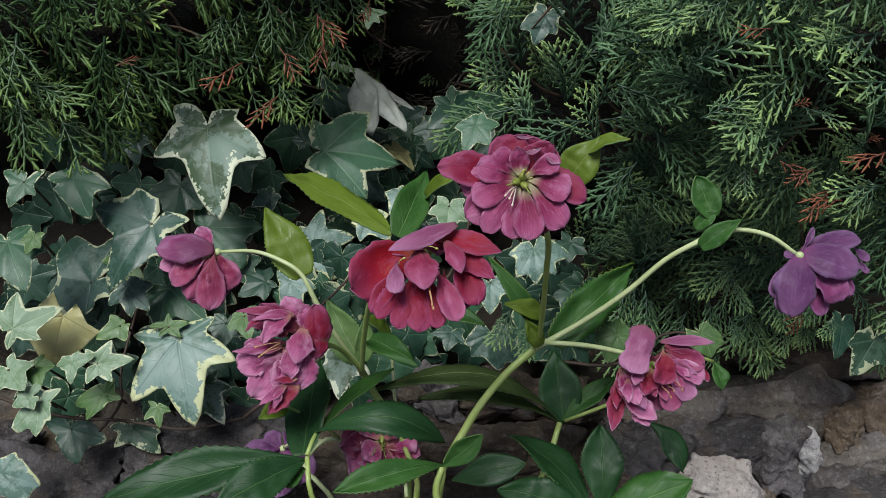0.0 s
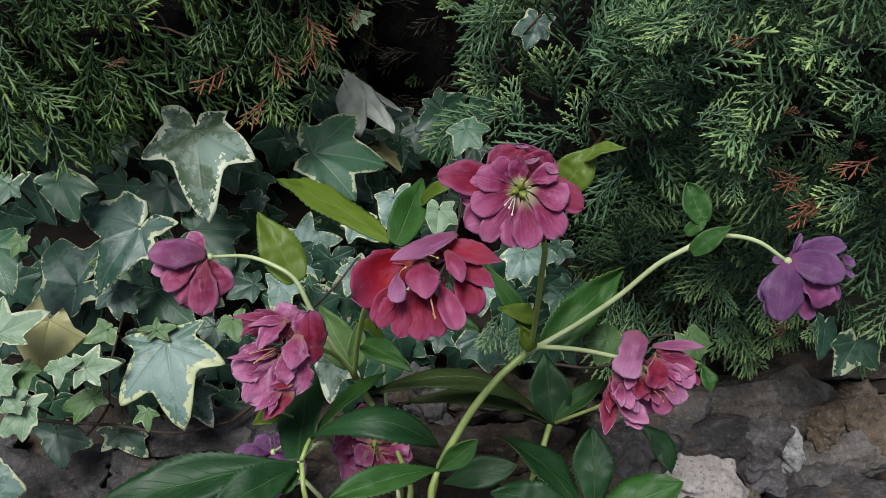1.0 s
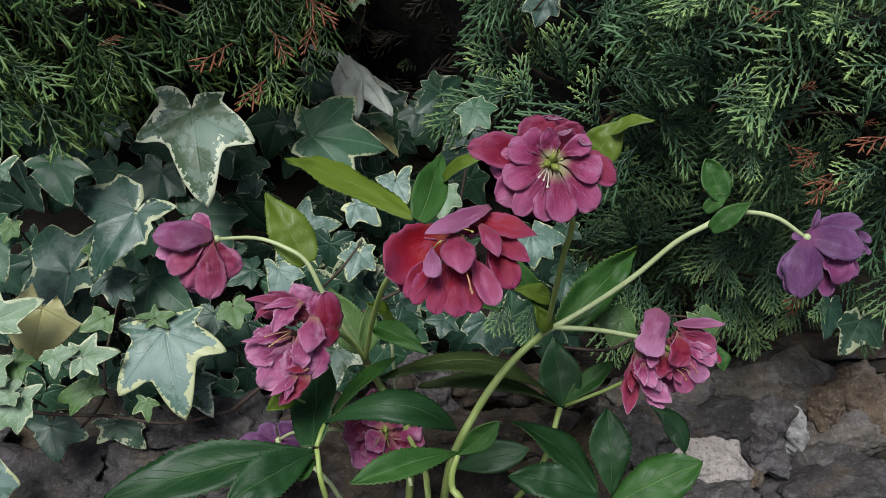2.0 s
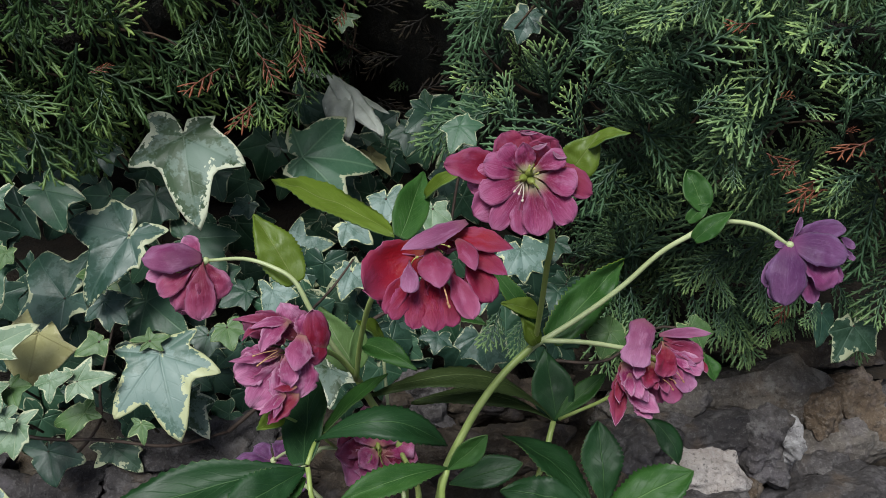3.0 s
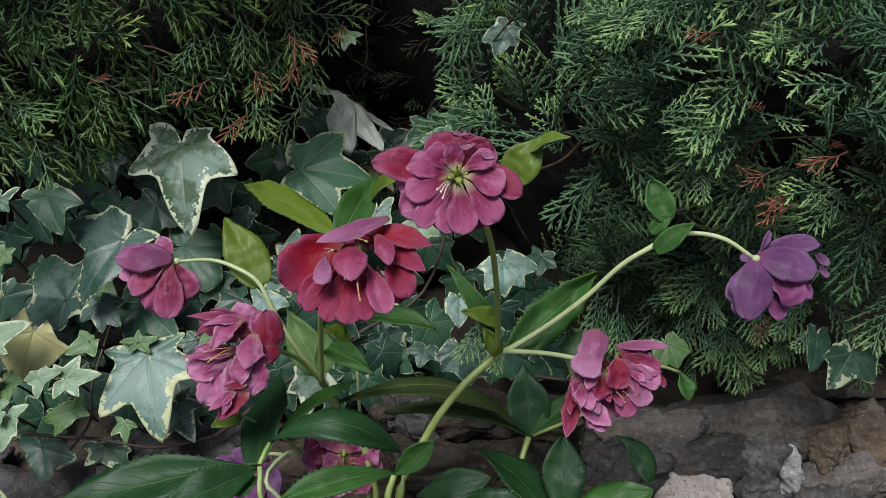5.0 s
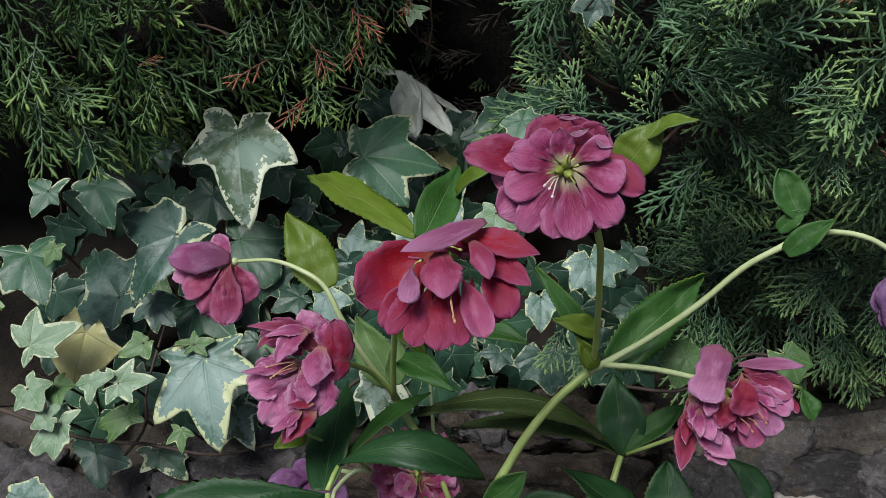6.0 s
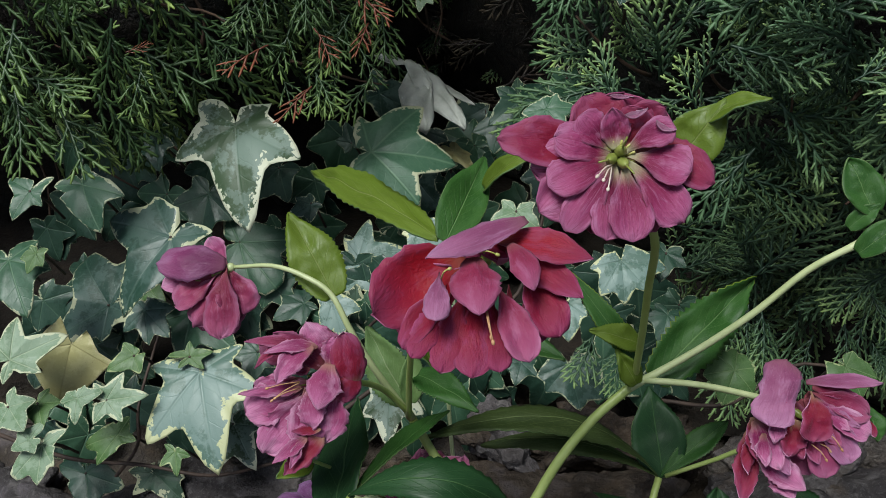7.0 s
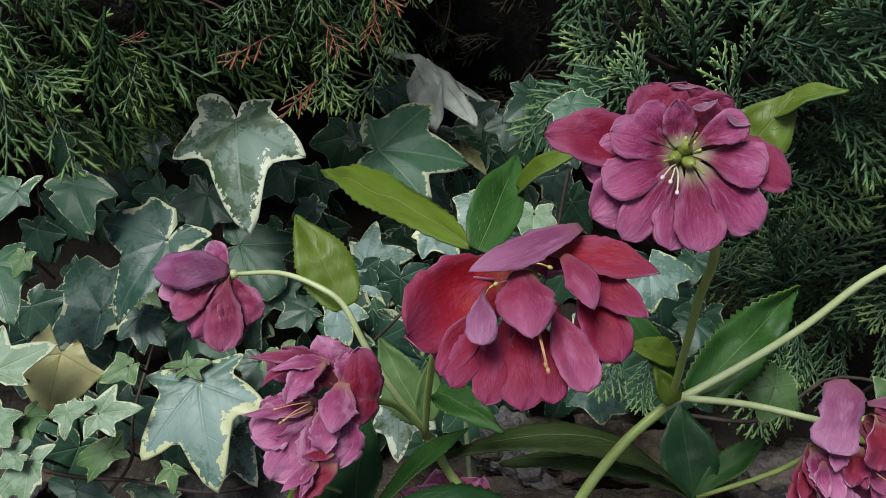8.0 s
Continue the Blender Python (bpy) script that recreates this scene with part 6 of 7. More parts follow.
leaf((0.0039, 0.3766, 0.2341), (0.0563, 0.3775, 0.2513), (0.0298, -0.5230, 0.8518), 0.0220, LEAF_DARK, bulge=0.05, seed=18, crumple=0.05)
leaf((0.1864, 0.4115, 0.3168), (0.1886, 0.3936, 0.3069), (0.3769, -0.5455, 0.7486), 0.0132, LEAF_MID, bulge=0.12, seed=19)
tube("stalk", [(0.1864, 0.4115, 0.3168), (0.1689, 0.4054, 0.3270), (0.1426, 0.3872, 0.3372), (0.1297, 0.4087, 0.2874), (0.0883, 0.4162, 0.2546)], 0.0012, 0.0014, G, plant, 14, 7)
leaf((-0.0821, 0.3124, 0.3162), (-0.0985, 0.2981, 0.3225), (0.0275, -0.3925, 0.9193), 0.0176, LEAF_MID, seed=20)
# bracts up the flowering stems
leaf((-0.0228, 0.3279, 0.4700), (-0.1052, 0.4453, 0.4460), (-0.0568, -0.4568, 0.8878), 0.0185, LEAF_LIME, "lime green toothed bract", bulge=0.05, fold=0.1, seed=30, kind="lance", saw=0.08, crumple=0.26, wave=0.14)
leaf((-0.0202, 0.3273, 0.4690), (-0.0075, 0.3767, 0.4812), (0.2240, -0.7099, 0.6677), 0.0180, LEAF_MID, bulge=0.03, fold=0.3, seed=31, kind="bract", saw=0.02)
leaf((-0.0064, 0.3563, 0.4768), (0.0167, 0.3462, 0.4970), (0.1187, -0.5185, 0.8468), 0.0088, LEAF_LIME, bulge=0.10, fold=0.5, seed=32, kind="bract", saw=0.02)
leaf((-0.0895, 0.3996, 0.3962), (-0.1162, 0.4292, 0.4303), (0.2240, -0.7099, 0.6677), 0.0265, LEAF_LIME, "broad lime green bract", bulge=0.04, fold=0.2, seed=33, kind="bract", saw=0.07, crumple=0.12)
leaf((0.0657, 0.3504, 0.4875), (0.0830, 0.3558, 0.5103), (0.1231, -0.5869, 0.8002), 0.0195, LEAF_LIME, "curled lime green bract", bulge=0.04, fold=0.25, seed=34, kind="bract", saw=0.03)
leaf((0.0772, 0.3548, 0.5033), (0.0957, 0.3466, 0.5136), (0.0287, -0.4561, 0.8894), 0.0105, LEAF_LIME, bulge=0.10, fold=0.3, twist=25, seed=63, kind="bract", saw=0.05)
leaf((0.1617, 0.3968, 0.4406), (0.1522, 0.4113, 0.4608), (-0.1570, -0.6545, 0.7396), 0.0165, LEAF_MID, bulge=0.03, fold=0.3, seed=35, kind="oval", saw=0.0)
leaf((0.1534, 0.3846, 0.4272), (0.1746, 0.3869, 0.4447), (0.1187, -0.5185, 0.8468), 0.0125, LEAF_MID, bulge=0.06, fold=0.4, seed=36, kind="bract", saw=0.02)
leaf((0.1518, 0.3958, 0.4338), (0.1648, 0.3983, 0.4447), (-0.0638, -0.6608, 0.7478), 0.0090, LEAF_MID, bulge=0.06, fold=0.4, seed=37, kind="bract", saw=0.02)
leaf((0.0715, 0.3900, 0.3512), (0.1283, 0.4401, 0.3777), (0.1298, -0.6727, 0.7285), 0.0271, LEAF_MID, "fresh green bract with a pale midrib", seed=38, bulge=0.04, fold=0.3, kind="bract", saw=0.14, crumple=0.22, wave=0.1, back=LEAF_LIME)
leaf((0.0615, 0.3799, 0.3566), (0.0516, 0.3843, 0.3745), (-0.0591, -0.6806, 0.7303), 0.0112, LEAF_LIME, seed=39, bulge=0.1, fold=0.3, kind="bract", back=LEAF_LIME)
leaf((0.0616, 0.3898, 0.3635), (0.0290, 0.4118, 0.4033), (0.0341, -0.7453, 0.6659), 0.0118, LEAF_MID, seed=40, bulge=0.06, fold=0.4, kind="bract", back=LEAF_LIME)
leaf((0.0627, 0.3926, 0.3718), (0.0384, 0.3859, 0.3848), (0.0349, -0.6121, 0.7900), 0.0130, LEAF_LIME, seed=41, bulge=0.1, fold=0.3, kind="bract", back=LEAF_LIME)
leaf((-0.0476, 0.3820, 0.3597), (-0.0153, 0.3579, 0.3568), (0.1972, -0.4450, 0.8735), 0.0165, LEAF_MID, bulge=0.08, fold=0.2, seed=42, kind="bract", saw=0.12)
leaf((-0.0572, 0.3926, 0.3317), (-0.0797, 0.4154, 0.3660), (-0.0665, -0.7908, 0.6084), 0.0244, LEAF_PALE, seed=43, bulge=0.04, fold=0.25, kind="bract", back=LEAF_PALE)
leaf((-0.0552, 0.3904, 0.3337), (-0.0528, 0.4061, 0.3607), (0.2271, -0.7715, 0.5943), 0.0129, LEAF_PALE, seed=44, bulge=0.05, fold=0.5, kind="bract", back=LEAF_PALE)
leaf((-0.0207, 0.3583, 0.3957), (0.0251, 0.3408, 0.4026), (0.1160, -0.1583, 0.9806), 0.014, LEAF_MID, bulge=0.12, fold=0.3, seed=45)
leaf((-0.0379, 0.4059, 0.3406), (-0.0544, 0.3976, 0.3661), (0.1160, -0.1583, 0.9806), 0.020, LEAF_LIME, bulge=0.05, fold=0.3, seed=46, kind="bract")


def ball_data(centre, axis, r, stretch, n=8, m=7):
    """An egg along axis."""
    axis = unit(axis)
    a = unit(np.cross(axis, (0.31, 0.2, 0.93)))
    b = np.cross(axis, a)
    v, f = [], []
    for i in range(m + 1):
        th = math.pi * i / m
        for k in range(n):
            q = 2 * math.pi * k / n
            v.append(np.asarray(centre) + r * (math.sin(th) * (a * math.cos(q) + b * math.sin(q)) - axis * stretch * math.cos(th)))
    for i in range(m):
        for k in range(n):
            f.append((i * n + k, i * n + (k + 1) % n, (i + 1) * n + (k + 1) % n, (i + 1) * n + k))
    return v, f


def flower(centre, axis, label, carpels=3, r=0.0032):
    """The heart of a flower: receptacle and seed pods in one mesh, to which petals and stamens belong."""
    centre, axis = np.asarray(centre, float), unit(axis)
    v, f = ball_data(centre - axis * 0.001, axis, 0.0027, 0.9)
    back = len(f)
    a = unit(np.cross(axis, (0.2, 0.3, 0.9)))
    b = np.cross(axis, a)
    for k in range(carpels):
        q = 2 * math.pi * k / carpels + 0.4
        o = a * math.cos(q) + b * math.sin(q)
        v2, f2 = ball_data(centre + axis * 0.005 + o * 0.0020, unit(axis + o * 0.25), 0.0020, 2.4)
        f += [tuple(i + len(v) for i in g) for g in f2]
        v += v2
        line = [centre + axis * 0.010 + o * 0.0035, centre + axis * 0.014 + o * 0.004, centre + axis * 0.017 + o * 0.0065]
        v2, f2 = tube_data(line, 0.0005, 0.0003, 5, 5)
        f += [tuple(i + len(v) for i in g) for g in f2]
        v += v2
    return under("flower", mesh("flower", v, f, [STEM_PALE, CARPEL], [0] * back + [1] * (len(f) - back)), plant, label)


def nectaries(fl, centre, axis, n=12, r=0.0075):
    centre, axis = np.asarray(centre, float), unit(axis)
    a = unit(np.cross(axis, (0.2, 0.3, 0.9)))
    b = np.cross(axis, a)
    for k in range(n):
        q = 2 * math.pi * k / n
        o = a * math.cos(q) + b * math.sin(q)
        tube("nectary", [centre + o * 0.002, centre + o * r * 0.6 + axis * 0.0022, centre + o * r + axis * 0.0035], 0.0007, 0.0004, NECTARY, fl, 6, 6)


def stamen(fl, base, tip, mat=STAMEN, bend=0.002):
    base, tip = np.asarray(base, float), np.asarray(tip, float)
    mid = (base + tip) / 2 + np.array((0, -bend, bend))
    v, f = tube_data([base, mid, tip], 0.00028, 0.00022, 8, 5)
    v2, f2 = ball_data(tip, tip - mid, 0.0006, 1.5, 6, 5)
    f += [tuple(i + len(v) for i in g) for g in f2]
    return under("stamen", mesh("stamen", v + v2, f, [mat]), fl)


PETAL_SEED = [0]


def petal(fl, base, tip, face, width, mats, **shape):
    PETAL_SEED[0] += 1
    shape.setdefault("seed", PETAL_SEED[0])
    shape.setdefault("kind", "petal")
    shape.setdefault("wave", 0.05)
    shape.setdefault("rag", 0.10)
    shape.setdefault("fold", 0.25)
    shape.setdefault("bulge", -0.10)
    shape.setdefault("rows", 23)
    shape.setdefault("cols", 11)
    shape.setdefault("thick", 0.00035)
    shape.setdefault("crumple", 0.12)
    return blade("petal", base, tip, face, width, mats, fl, **shape)


# the crimson bell-shaped flower
C = (-0.0039, 0.2990, 0.4835)
RED, BELL, DUSK = (CRIMSON_IN, CRIMSON_OUT), (CRIMSON_BELL, CRIMSON_OUT), (CRIMSON_OUT, CRIMSON_OUT)
fl = flower(C, (-0.0210, -0.9954, 0.0930), "nodding double flower with crimson bell-shaped petals")
nectaries(fl, C, (-0.0210, -0.9954, 0.0930), 10, 0.006)
LILAC = (MAUVE, CRIMSON_OUT)
# wide sepals, the bell of longer petals, then the short dusty ones in front
petal(fl, (-0.0090, 0.2849, 0.4881), (-0.0340, 0.2600, 0.4842), (0.4461, -0.6641, 0.5999), 0.0235, RED, kind="round", bulge=-0.04, fold=0.12, crumple=0.06)
petal(fl, (0.0015, 0.2889, 0.4921), (0.0302, 0.2783, 0.4905), (0.0349, -0.5445, 0.8380), 0.0118, RED, kind="point", bulge=0.06, crumple=0.06)
petal(fl, (0.0051, 0.2877, 0.4893), (0.0270, 0.2704, 0.4820), (0.0346, -0.6797, 0.7327), 0.0113, BELL, kind="point", bulge=0.05)
petal(fl, (-0.0186, 0.2844, 0.4819), (-0.0282, 0.2686, 0.4693), (0.1291, -0.9011, 0.4140), 0.0090, BELL, fold=0.05)
petal(fl, (-0.0118, 0.2836, 0.4787), (-0.0216, 0.2672, 0.4653), (0.1291, -0.9011, 0.4140), 0.0094, BELL, fold=0.05)
petal(fl, (-0.0051, 0.2843, 0.4782), (-0.0121, 0.2673, 0.4629), (0.1291, -0.9011, 0.4140), 0.0094, BELL, fold=0.05)
petal(fl, (-0.0006, 0.2848, 0.4778), (-0.0029, 0.2681, 0.4619), (0.1291, -0.9011, 0.4140), 0.0094, BELL, fold=0.05)
petal(fl, (0.0047, 0.2854, 0.4774), (0.0059, 0.2696, 0.4622), (0.1291, -0.9011, 0.4140), 0.0094, BELL, fold=0.05)
petal(fl, (0.0100, 0.2875, 0.4796), (0.0151, 0.2725, 0.4646), (0.1291, -0.9011, 0.4140), 0.0097, BELL, fold=0.05)
petal(fl, (0.0088, 0.2834, 0.4849), (0.0199, 0.2640, 0.4728), (0.2295, -0.7855, 0.5747), 0.0141, BELL, bulge=0.06, kind="petal")
petal(fl, (-0.0137, 0.2767, 0.4834), (-0.0254, 0.2558, 0.4747), (-0.0640, -0.8052, 0.5895), 0.0098, BELL, bulge=0.06)
petal(fl, (-0.0121, 0.2749, 0.4819), (-0.0227, 0.2532, 0.4735), (-0.0657, -0.8589, 0.5079), 0.0098, BELL, bulge=0.07, kind="petal", rag=0.16, fold=-0.12, wave=0.03, crumple=0.06)
petal(fl, (-0.0084, 0.2745, 0.4822), (-0.0143, 0.2510, 0.4697), (0.0319, -0.8610, 0.5075), 0.0114, BELL, bulge=0.07, kind="petal", rag=0.16, fold=-0.12, wave=0.03, crumple=0.06)
petal(fl, (-0.0048, 0.2745, 0.4813), (-0.0053, 0.2505, 0.4684), (0.1312, -0.8547, 0.5022), 0.0133, BELL, bulge=0.07, kind="petal", rag=0.16, fold=-0.12, wave=0.03, crumple=0.06)
petal(fl, (-0.0012, 0.2749, 0.4810), (0.0025, 0.2530, 0.4686), (0.1805, -0.8484, 0.4976), 0.0114, BELL, bulge=0.07, kind="petal", rag=0.16, fold=-0.12, wave=0.03, crumple=0.06)
petal(fl, (0.0017, 0.2763, 0.4826), (0.0111, 0.2553, 0.4703), (0.2296, -0.8137, 0.5340), 0.0124, DUSK, bulge=0.08, kind="petal")
petal(fl, (-0.0147, 0.2698, 0.4918), (-0.0147, 0.2537, 0.4862), (0.0341, -0.7453, 0.6659), 0.0088, LILAC, kind="petal", bulge=0.05, fold=-0.2, crumple=0.06)
petal(fl, (-0.0050, 0.2749, 0.4939), (-0.0026, 0.2565, 0.4858), (0.1307, -0.7060, 0.6961), 0.0156, DUSK, kind="point", bulge=0.09, fold=-0.25, wave=0.03, rag=0.14, crumple=0.05)
petal(fl, (0.0058, 0.2797, 0.4954), (0.0126, 0.2650, 0.4884), (0.2258, -0.6925, 0.6852), 0.0088, DUSK, kind="point", bulge=0.08, fold=-0.25, bend=-0.05, wave=0.03, crumple=0.05)
petal(fl, (0.0107, 0.2876, 0.4995), (-0.0178, 0.2664, 0.4987), (0.1135, -0.3789, 0.9184), 0.0096, LILAC, kind="point", bulge=0.02, fold=-0.15, rag=0.14, wave=0.05, crumple=0.06)
petal(fl, (0.0028, 0.2915, 0.4923), (0.0015, 0.2834, 0.4868), (0.1314, -0.7385, 0.6613), 0.0194, BELL, kind="round")
petal(fl, (-0.0136, 0.2882, 0.4910), (-0.0125, 0.2808, 0.4860), (0.1314, -0.7385, 0.6613), 0.0175, BELL, kind="round")
stamen(fl, (-0.0013, 0.2644, 0.4831), (0.0007, 0.2537, 0.4803), STAMEN_TAN)
stamen(fl, (-0.0010, 0.2644, 0.4831), (0.0012, 0.2523, 0.4797), STAMEN_TAN)
stamen(fl, (-0.0140, 0.2673, 0.4913), (-0.0113, 0.2673, 0.4946), NECTARY)
stamen(fl, (-0.0034, 0.2766, 0.4945), (0.0022, 0.2743, 0.4950), NECTARY)
stamen(fl, (-0.0076, 0.2755, 0.4936), (-0.0041, 0.2739, 0.4960), NECTARY)

# the open rose-coloured flower above it
C = (0.0403, 0.3154, 0.5067)
ROSE, ROSY = (ROSE_IN, ROSE_OUT), (ROSE_OUT, ROSE_OUT)
fl = flower(C, (-0.0664, -0.9159, 0.3958), "open double flower with streaked rose petals and green heart")
nectaries(fl, C, (-0.0664, -0.9159, 0.3958), 12, 0.0055)


# outer ring, then the inner one, and the pale turned-back margins
petal(fl, (0.0362, 0.3176, 0.5076), (0.0017, 0.3096, 0.5169), (-0.0591, -0.6806, 0.7303), 0.0170, ROSY, kind="round", fold=0.06, wave=0.04, bulge=0.05, crumple=0.1)
petal(fl, (0.0406, 0.3191, 0.5050), (0.0291, 0.3270, 0.5234), (0.1314, -0.7385, 0.6613), 0.0213, ROSY, kind="round", fold=0.06, wave=0.04, bulge=0.04)
petal(fl, (0.0407, 0.3200, 0.5046), (0.0429, 0.3301, 0.5232), (0.1320, -0.7999, 0.5854), 0.0229, ROSY, kind="round", fold=0.06, wave=0.04, bulge=0.03)
petal(fl, (0.0407, 0.3200, 0.5046), (0.0565, 0.3281, 0.5182), (0.3229, -0.7639, 0.5587), 0.0189, ROSY, kind="round", fold=0.06, wave=0.04, bulge=0.03)
petal(fl, (0.0458, 0.3217, 0.5080), (0.0703, 0.3097, 0.4991), (0.4058, -0.6786, 0.6122), 0.0161, ROSY, kind="round", fold=0.06, wave=0.04, bulge=0.1, crumple=0.07)
petal(fl, (0.0405, 0.3173, 0.5059), (0.0121, 0.3079, 0.5073), (-0.1112, -0.8018, 0.5871), 0.0183, ROSE, kind="round", fold=0.06, wave=0.04, bulge=0.08)
petal(fl, (0.0405, 0.3173, 0.5059), (0.0146, 0.3000, 0.4952), (-0.0668, -0.9044, 0.4214), 0.0192, ROSE, kind="round", fold=0.06, wave=0.04, bulge=0.08)
petal(fl, (0.0405, 0.3182, 0.5054), (0.0518, 0.3026, 0.4859), (0.2220, -0.9230, 0.3143), 0.0187, ROSY, kind="round", fold=0.06, wave=0.04, bulge=0.06)
petal(fl, (0.0405, 0.3182, 0.5054), (0.0310, 0.3002, 0.4872), (0.1259, -0.9378, 0.3236), 0.0166, ROSY, kind="round", fold=0.06, wave=0.04, bulge=0.06)
petal(fl, (0.0403, 0.3145, 0.5072), (0.0196, 0.3100, 0.5170), (-0.0591, -0.6806, 0.7303), 0.0142, ROSE, kind="fan", fold=0.06, wave=0.04, crumple=0.07, bulge=0.05)
petal(fl, (0.0402, 0.3136, 0.5076), (0.0175, 0.3010, 0.5041), (-0.0640, -0.8052, 0.5895), 0.0132, ROSE, kind="fan", fold=0.06, wave=0.04, crumple=0.07, bulge=0.07)
petal(fl, (0.0402, 0.3136, 0.5076), (0.0225, 0.2943, 0.4914), (-0.0186, -0.9068, 0.4211), 0.0114, ROSE, kind="fan", fold=0.06, wave=0.04, crumple=0.07, bulge=0.09)
petal(fl, (0.0393, 0.3116, 0.5064), (0.0352, 0.2924, 0.4888), (0.0303, -0.9071, 0.4198), 0.0120, ROSE, kind="fan", fold=0.04, wave=0.03, crumple=0.06, bulge=0.08)
petal(fl, (0.0416, 0.3107, 0.5064), (0.0431, 0.2904, 0.4893), (0.1312, -0.8547, 0.5022), 0.0146, ROSE, kind="fan", fold=0.04, wave=0.03, crumple=0.06, bulge=0.07)
petal(fl, (0.0432, 0.3122, 0.5065), (0.0592, 0.2977, 0.4917), (0.2768, -0.8296, 0.4849), 0.0146, ROSE, kind="fan", fold=0.06, wave=0.04, crumple=0.07, bulge=0.08)
petal(fl, (0.0432, 0.3132, 0.5081), (0.0621, 0.3070, 0.5046), (0.3171, -0.6729, 0.6683), 0.0141, ROSE, kind="fan", fold=0.06, wave=0.04, crumple=0.07, bulge=0.08)
petal(fl, (0.0421, 0.3134, 0.5089), (0.0575, 0.3136, 0.5171), (0.2237, -0.6595, 0.7176), 0.0103, ROSE, kind="fan", fold=0.06, wave=0.04, crumple=0.07, bulge=0.06, bend=-0.06)
petal(fl, (0.0413, 0.3139, 0.5099), (0.0480, 0.3175, 0.5223), (0.2295, -0.7855, 0.5747), 0.0120, ROSY, kind="fan", fold=0.06, wave=0.04, crumple=0.07, bulge=-0.05)
petal(fl, (0.0398, 0.3138, 0.5101), (0.0382, 0.3167, 0.5234), (0.0332, -0.8065, 0.5903), 0.0104, ROSE, kind="point", bulge=-0.04)
petal(fl, (0.0383, 0.3143, 0.5094), (0.0276, 0.3151, 0.5215), (0.0341, -0.7453, 0.6659), 0.0128, ROSE, kind="fan", fold=0.06, wave=0.04, crumple=0.07, bulge=0.04)
petal(fl, (0.0418, 0.3139, 0.5217), (0.0489, 0.3158, 0.5231), (0.1298, -0.6727, 0.7285), 0.0026, (MAUVE_PALE, MAUVE), kind="lance", bend=0.1)
petal(fl, (0.0515, 0.3141, 0.5195), (0.0577, 0.3124, 0.5169), (0.1298, -0.6727, 0.7285), 0.0020, (MAUVE_PALE, MAUVE), kind="lance", bend=0.16)
petal(fl, (0.0380, 0.3263, 0.5240), (0.0458, 0.3269, 0.5230), (0.1298, -0.6727, 0.7285), 0.0017, (MAUVE_PALE, MAUVE), kind="lance")
stamen(fl, (0.0376, 0.3073, 0.5077), (0.0322, 0.2958, 0.5093), STAMEN)
stamen(fl, (0.0372, 0.3069, 0.5070), (0.0339, 0.2936, 0.5091), STAMEN)
stamen(fl, (0.0376, 0.3071, 0.5073), (0.0348, 0.2886, 0.5084), STAMEN)

# the ruffled pink flower
C = (-0.0792, 0.3511, 0.3828)
PK = (PINK_IN, PINK_OUT)
fl = flower(C, (-0.7303, -0.6263, 0.2726), "ruffled double pink flower turned aside")


LV, DK2 = (PINK_IN, PINK_OUT), (PINK_OUT, ROSE_OUT)
# a bed of outer petals, the upper frill, the left and lower ones, then the front petal and the crimson sepal
petal(fl, (-0.0874, 0.3455, 0.3821), (-0.1136, 0.3329, 0.3771), (0.0208, -0.8544, 0.5192), 0.0217, PK, kind="round", rag=0.2)
petal(fl, (-0.0862, 0.3443, 0.3799), (-0.1085, 0.3257, 0.3641), (0.1176, -0.8969, 0.4263), 0.0247, PK, kind="round", rag=0.2)
petal(fl, (-0.0878, 0.3522, 0.3893), (-0.1128, 0.3500, 0.4032), (0.0242, -0.7366, 0.6759), 0.0139, DK2, kind="petal")
petal(fl, (-0.0840, 0.3538, 0.3912), (-0.0943, 0.3584, 0.4050), (0.1216, -0.7310, 0.6714), 0.0210, DK2, kind="round")
petal(fl, (-0.0808, 0.3479, 0.3923), (-0.0913, 0.3568, 0.4114), (0.1692, -0.6927, 0.7010), 0.0182, PK, kind="point", bulge=0.06, wave=0.06, rag=0.26, crumple=0.12, fold=0.12, rows=31)
petal(fl, (-0.0830, 0.3472, 0.3935), (-0.1041, 0.3480, 0.4115), (0.0260, -0.6360, 0.7712), 0.0141, DK2, kind="point", bulge=0.08, wave=0.06, rag=0.26, crumple=0.12, fold=0.12, rows=31)
petal(fl, (-0.0803, 0.3464, 0.3936), (-0.0781, 0.3563, 0.4055), (0.2648, -0.7098, 0.6528), 0.0108, PK, kind="point", bulge=0.05, wave=0.06, rag=0.26, crumple=0.12, fold=0.12, rows=31)
petal(fl, (-0.0865, 0.3481, 0.3997), (-0.1159, 0.3425, 0.4110), (0.0273, -0.5336, 0.8453), 0.0072, DK2, bulge=0.06, bend=0.06, kind="lance", wave=0.06, rag=0.24, crumple=0.12, fold=0.2, rows=27)
petal(fl, (-0.0876, 0.3471, 0.4023), (-0.1107, 0.3353, 0.4017), (0.0265, -0.6017, 0.7983), 0.0072, (ROSE_OUT, PINK_OUT), bulge=0.06, bend=0.2, kind="lance", wave=0.06, rag=0.24, crumple=0.12, fold=0.2, rows=27)
petal(fl, (-0.0865, 0.3469, 0.4056), (-0.1007, 0.3320, 0.3959), (-0.0253, -0.7683, 0.6396), 0.0110, LV, kind="point", bulge=0.09, bend=0.08, wave=0.06, rag=0.26, crumple=0.12, fold=0.12, rows=31)
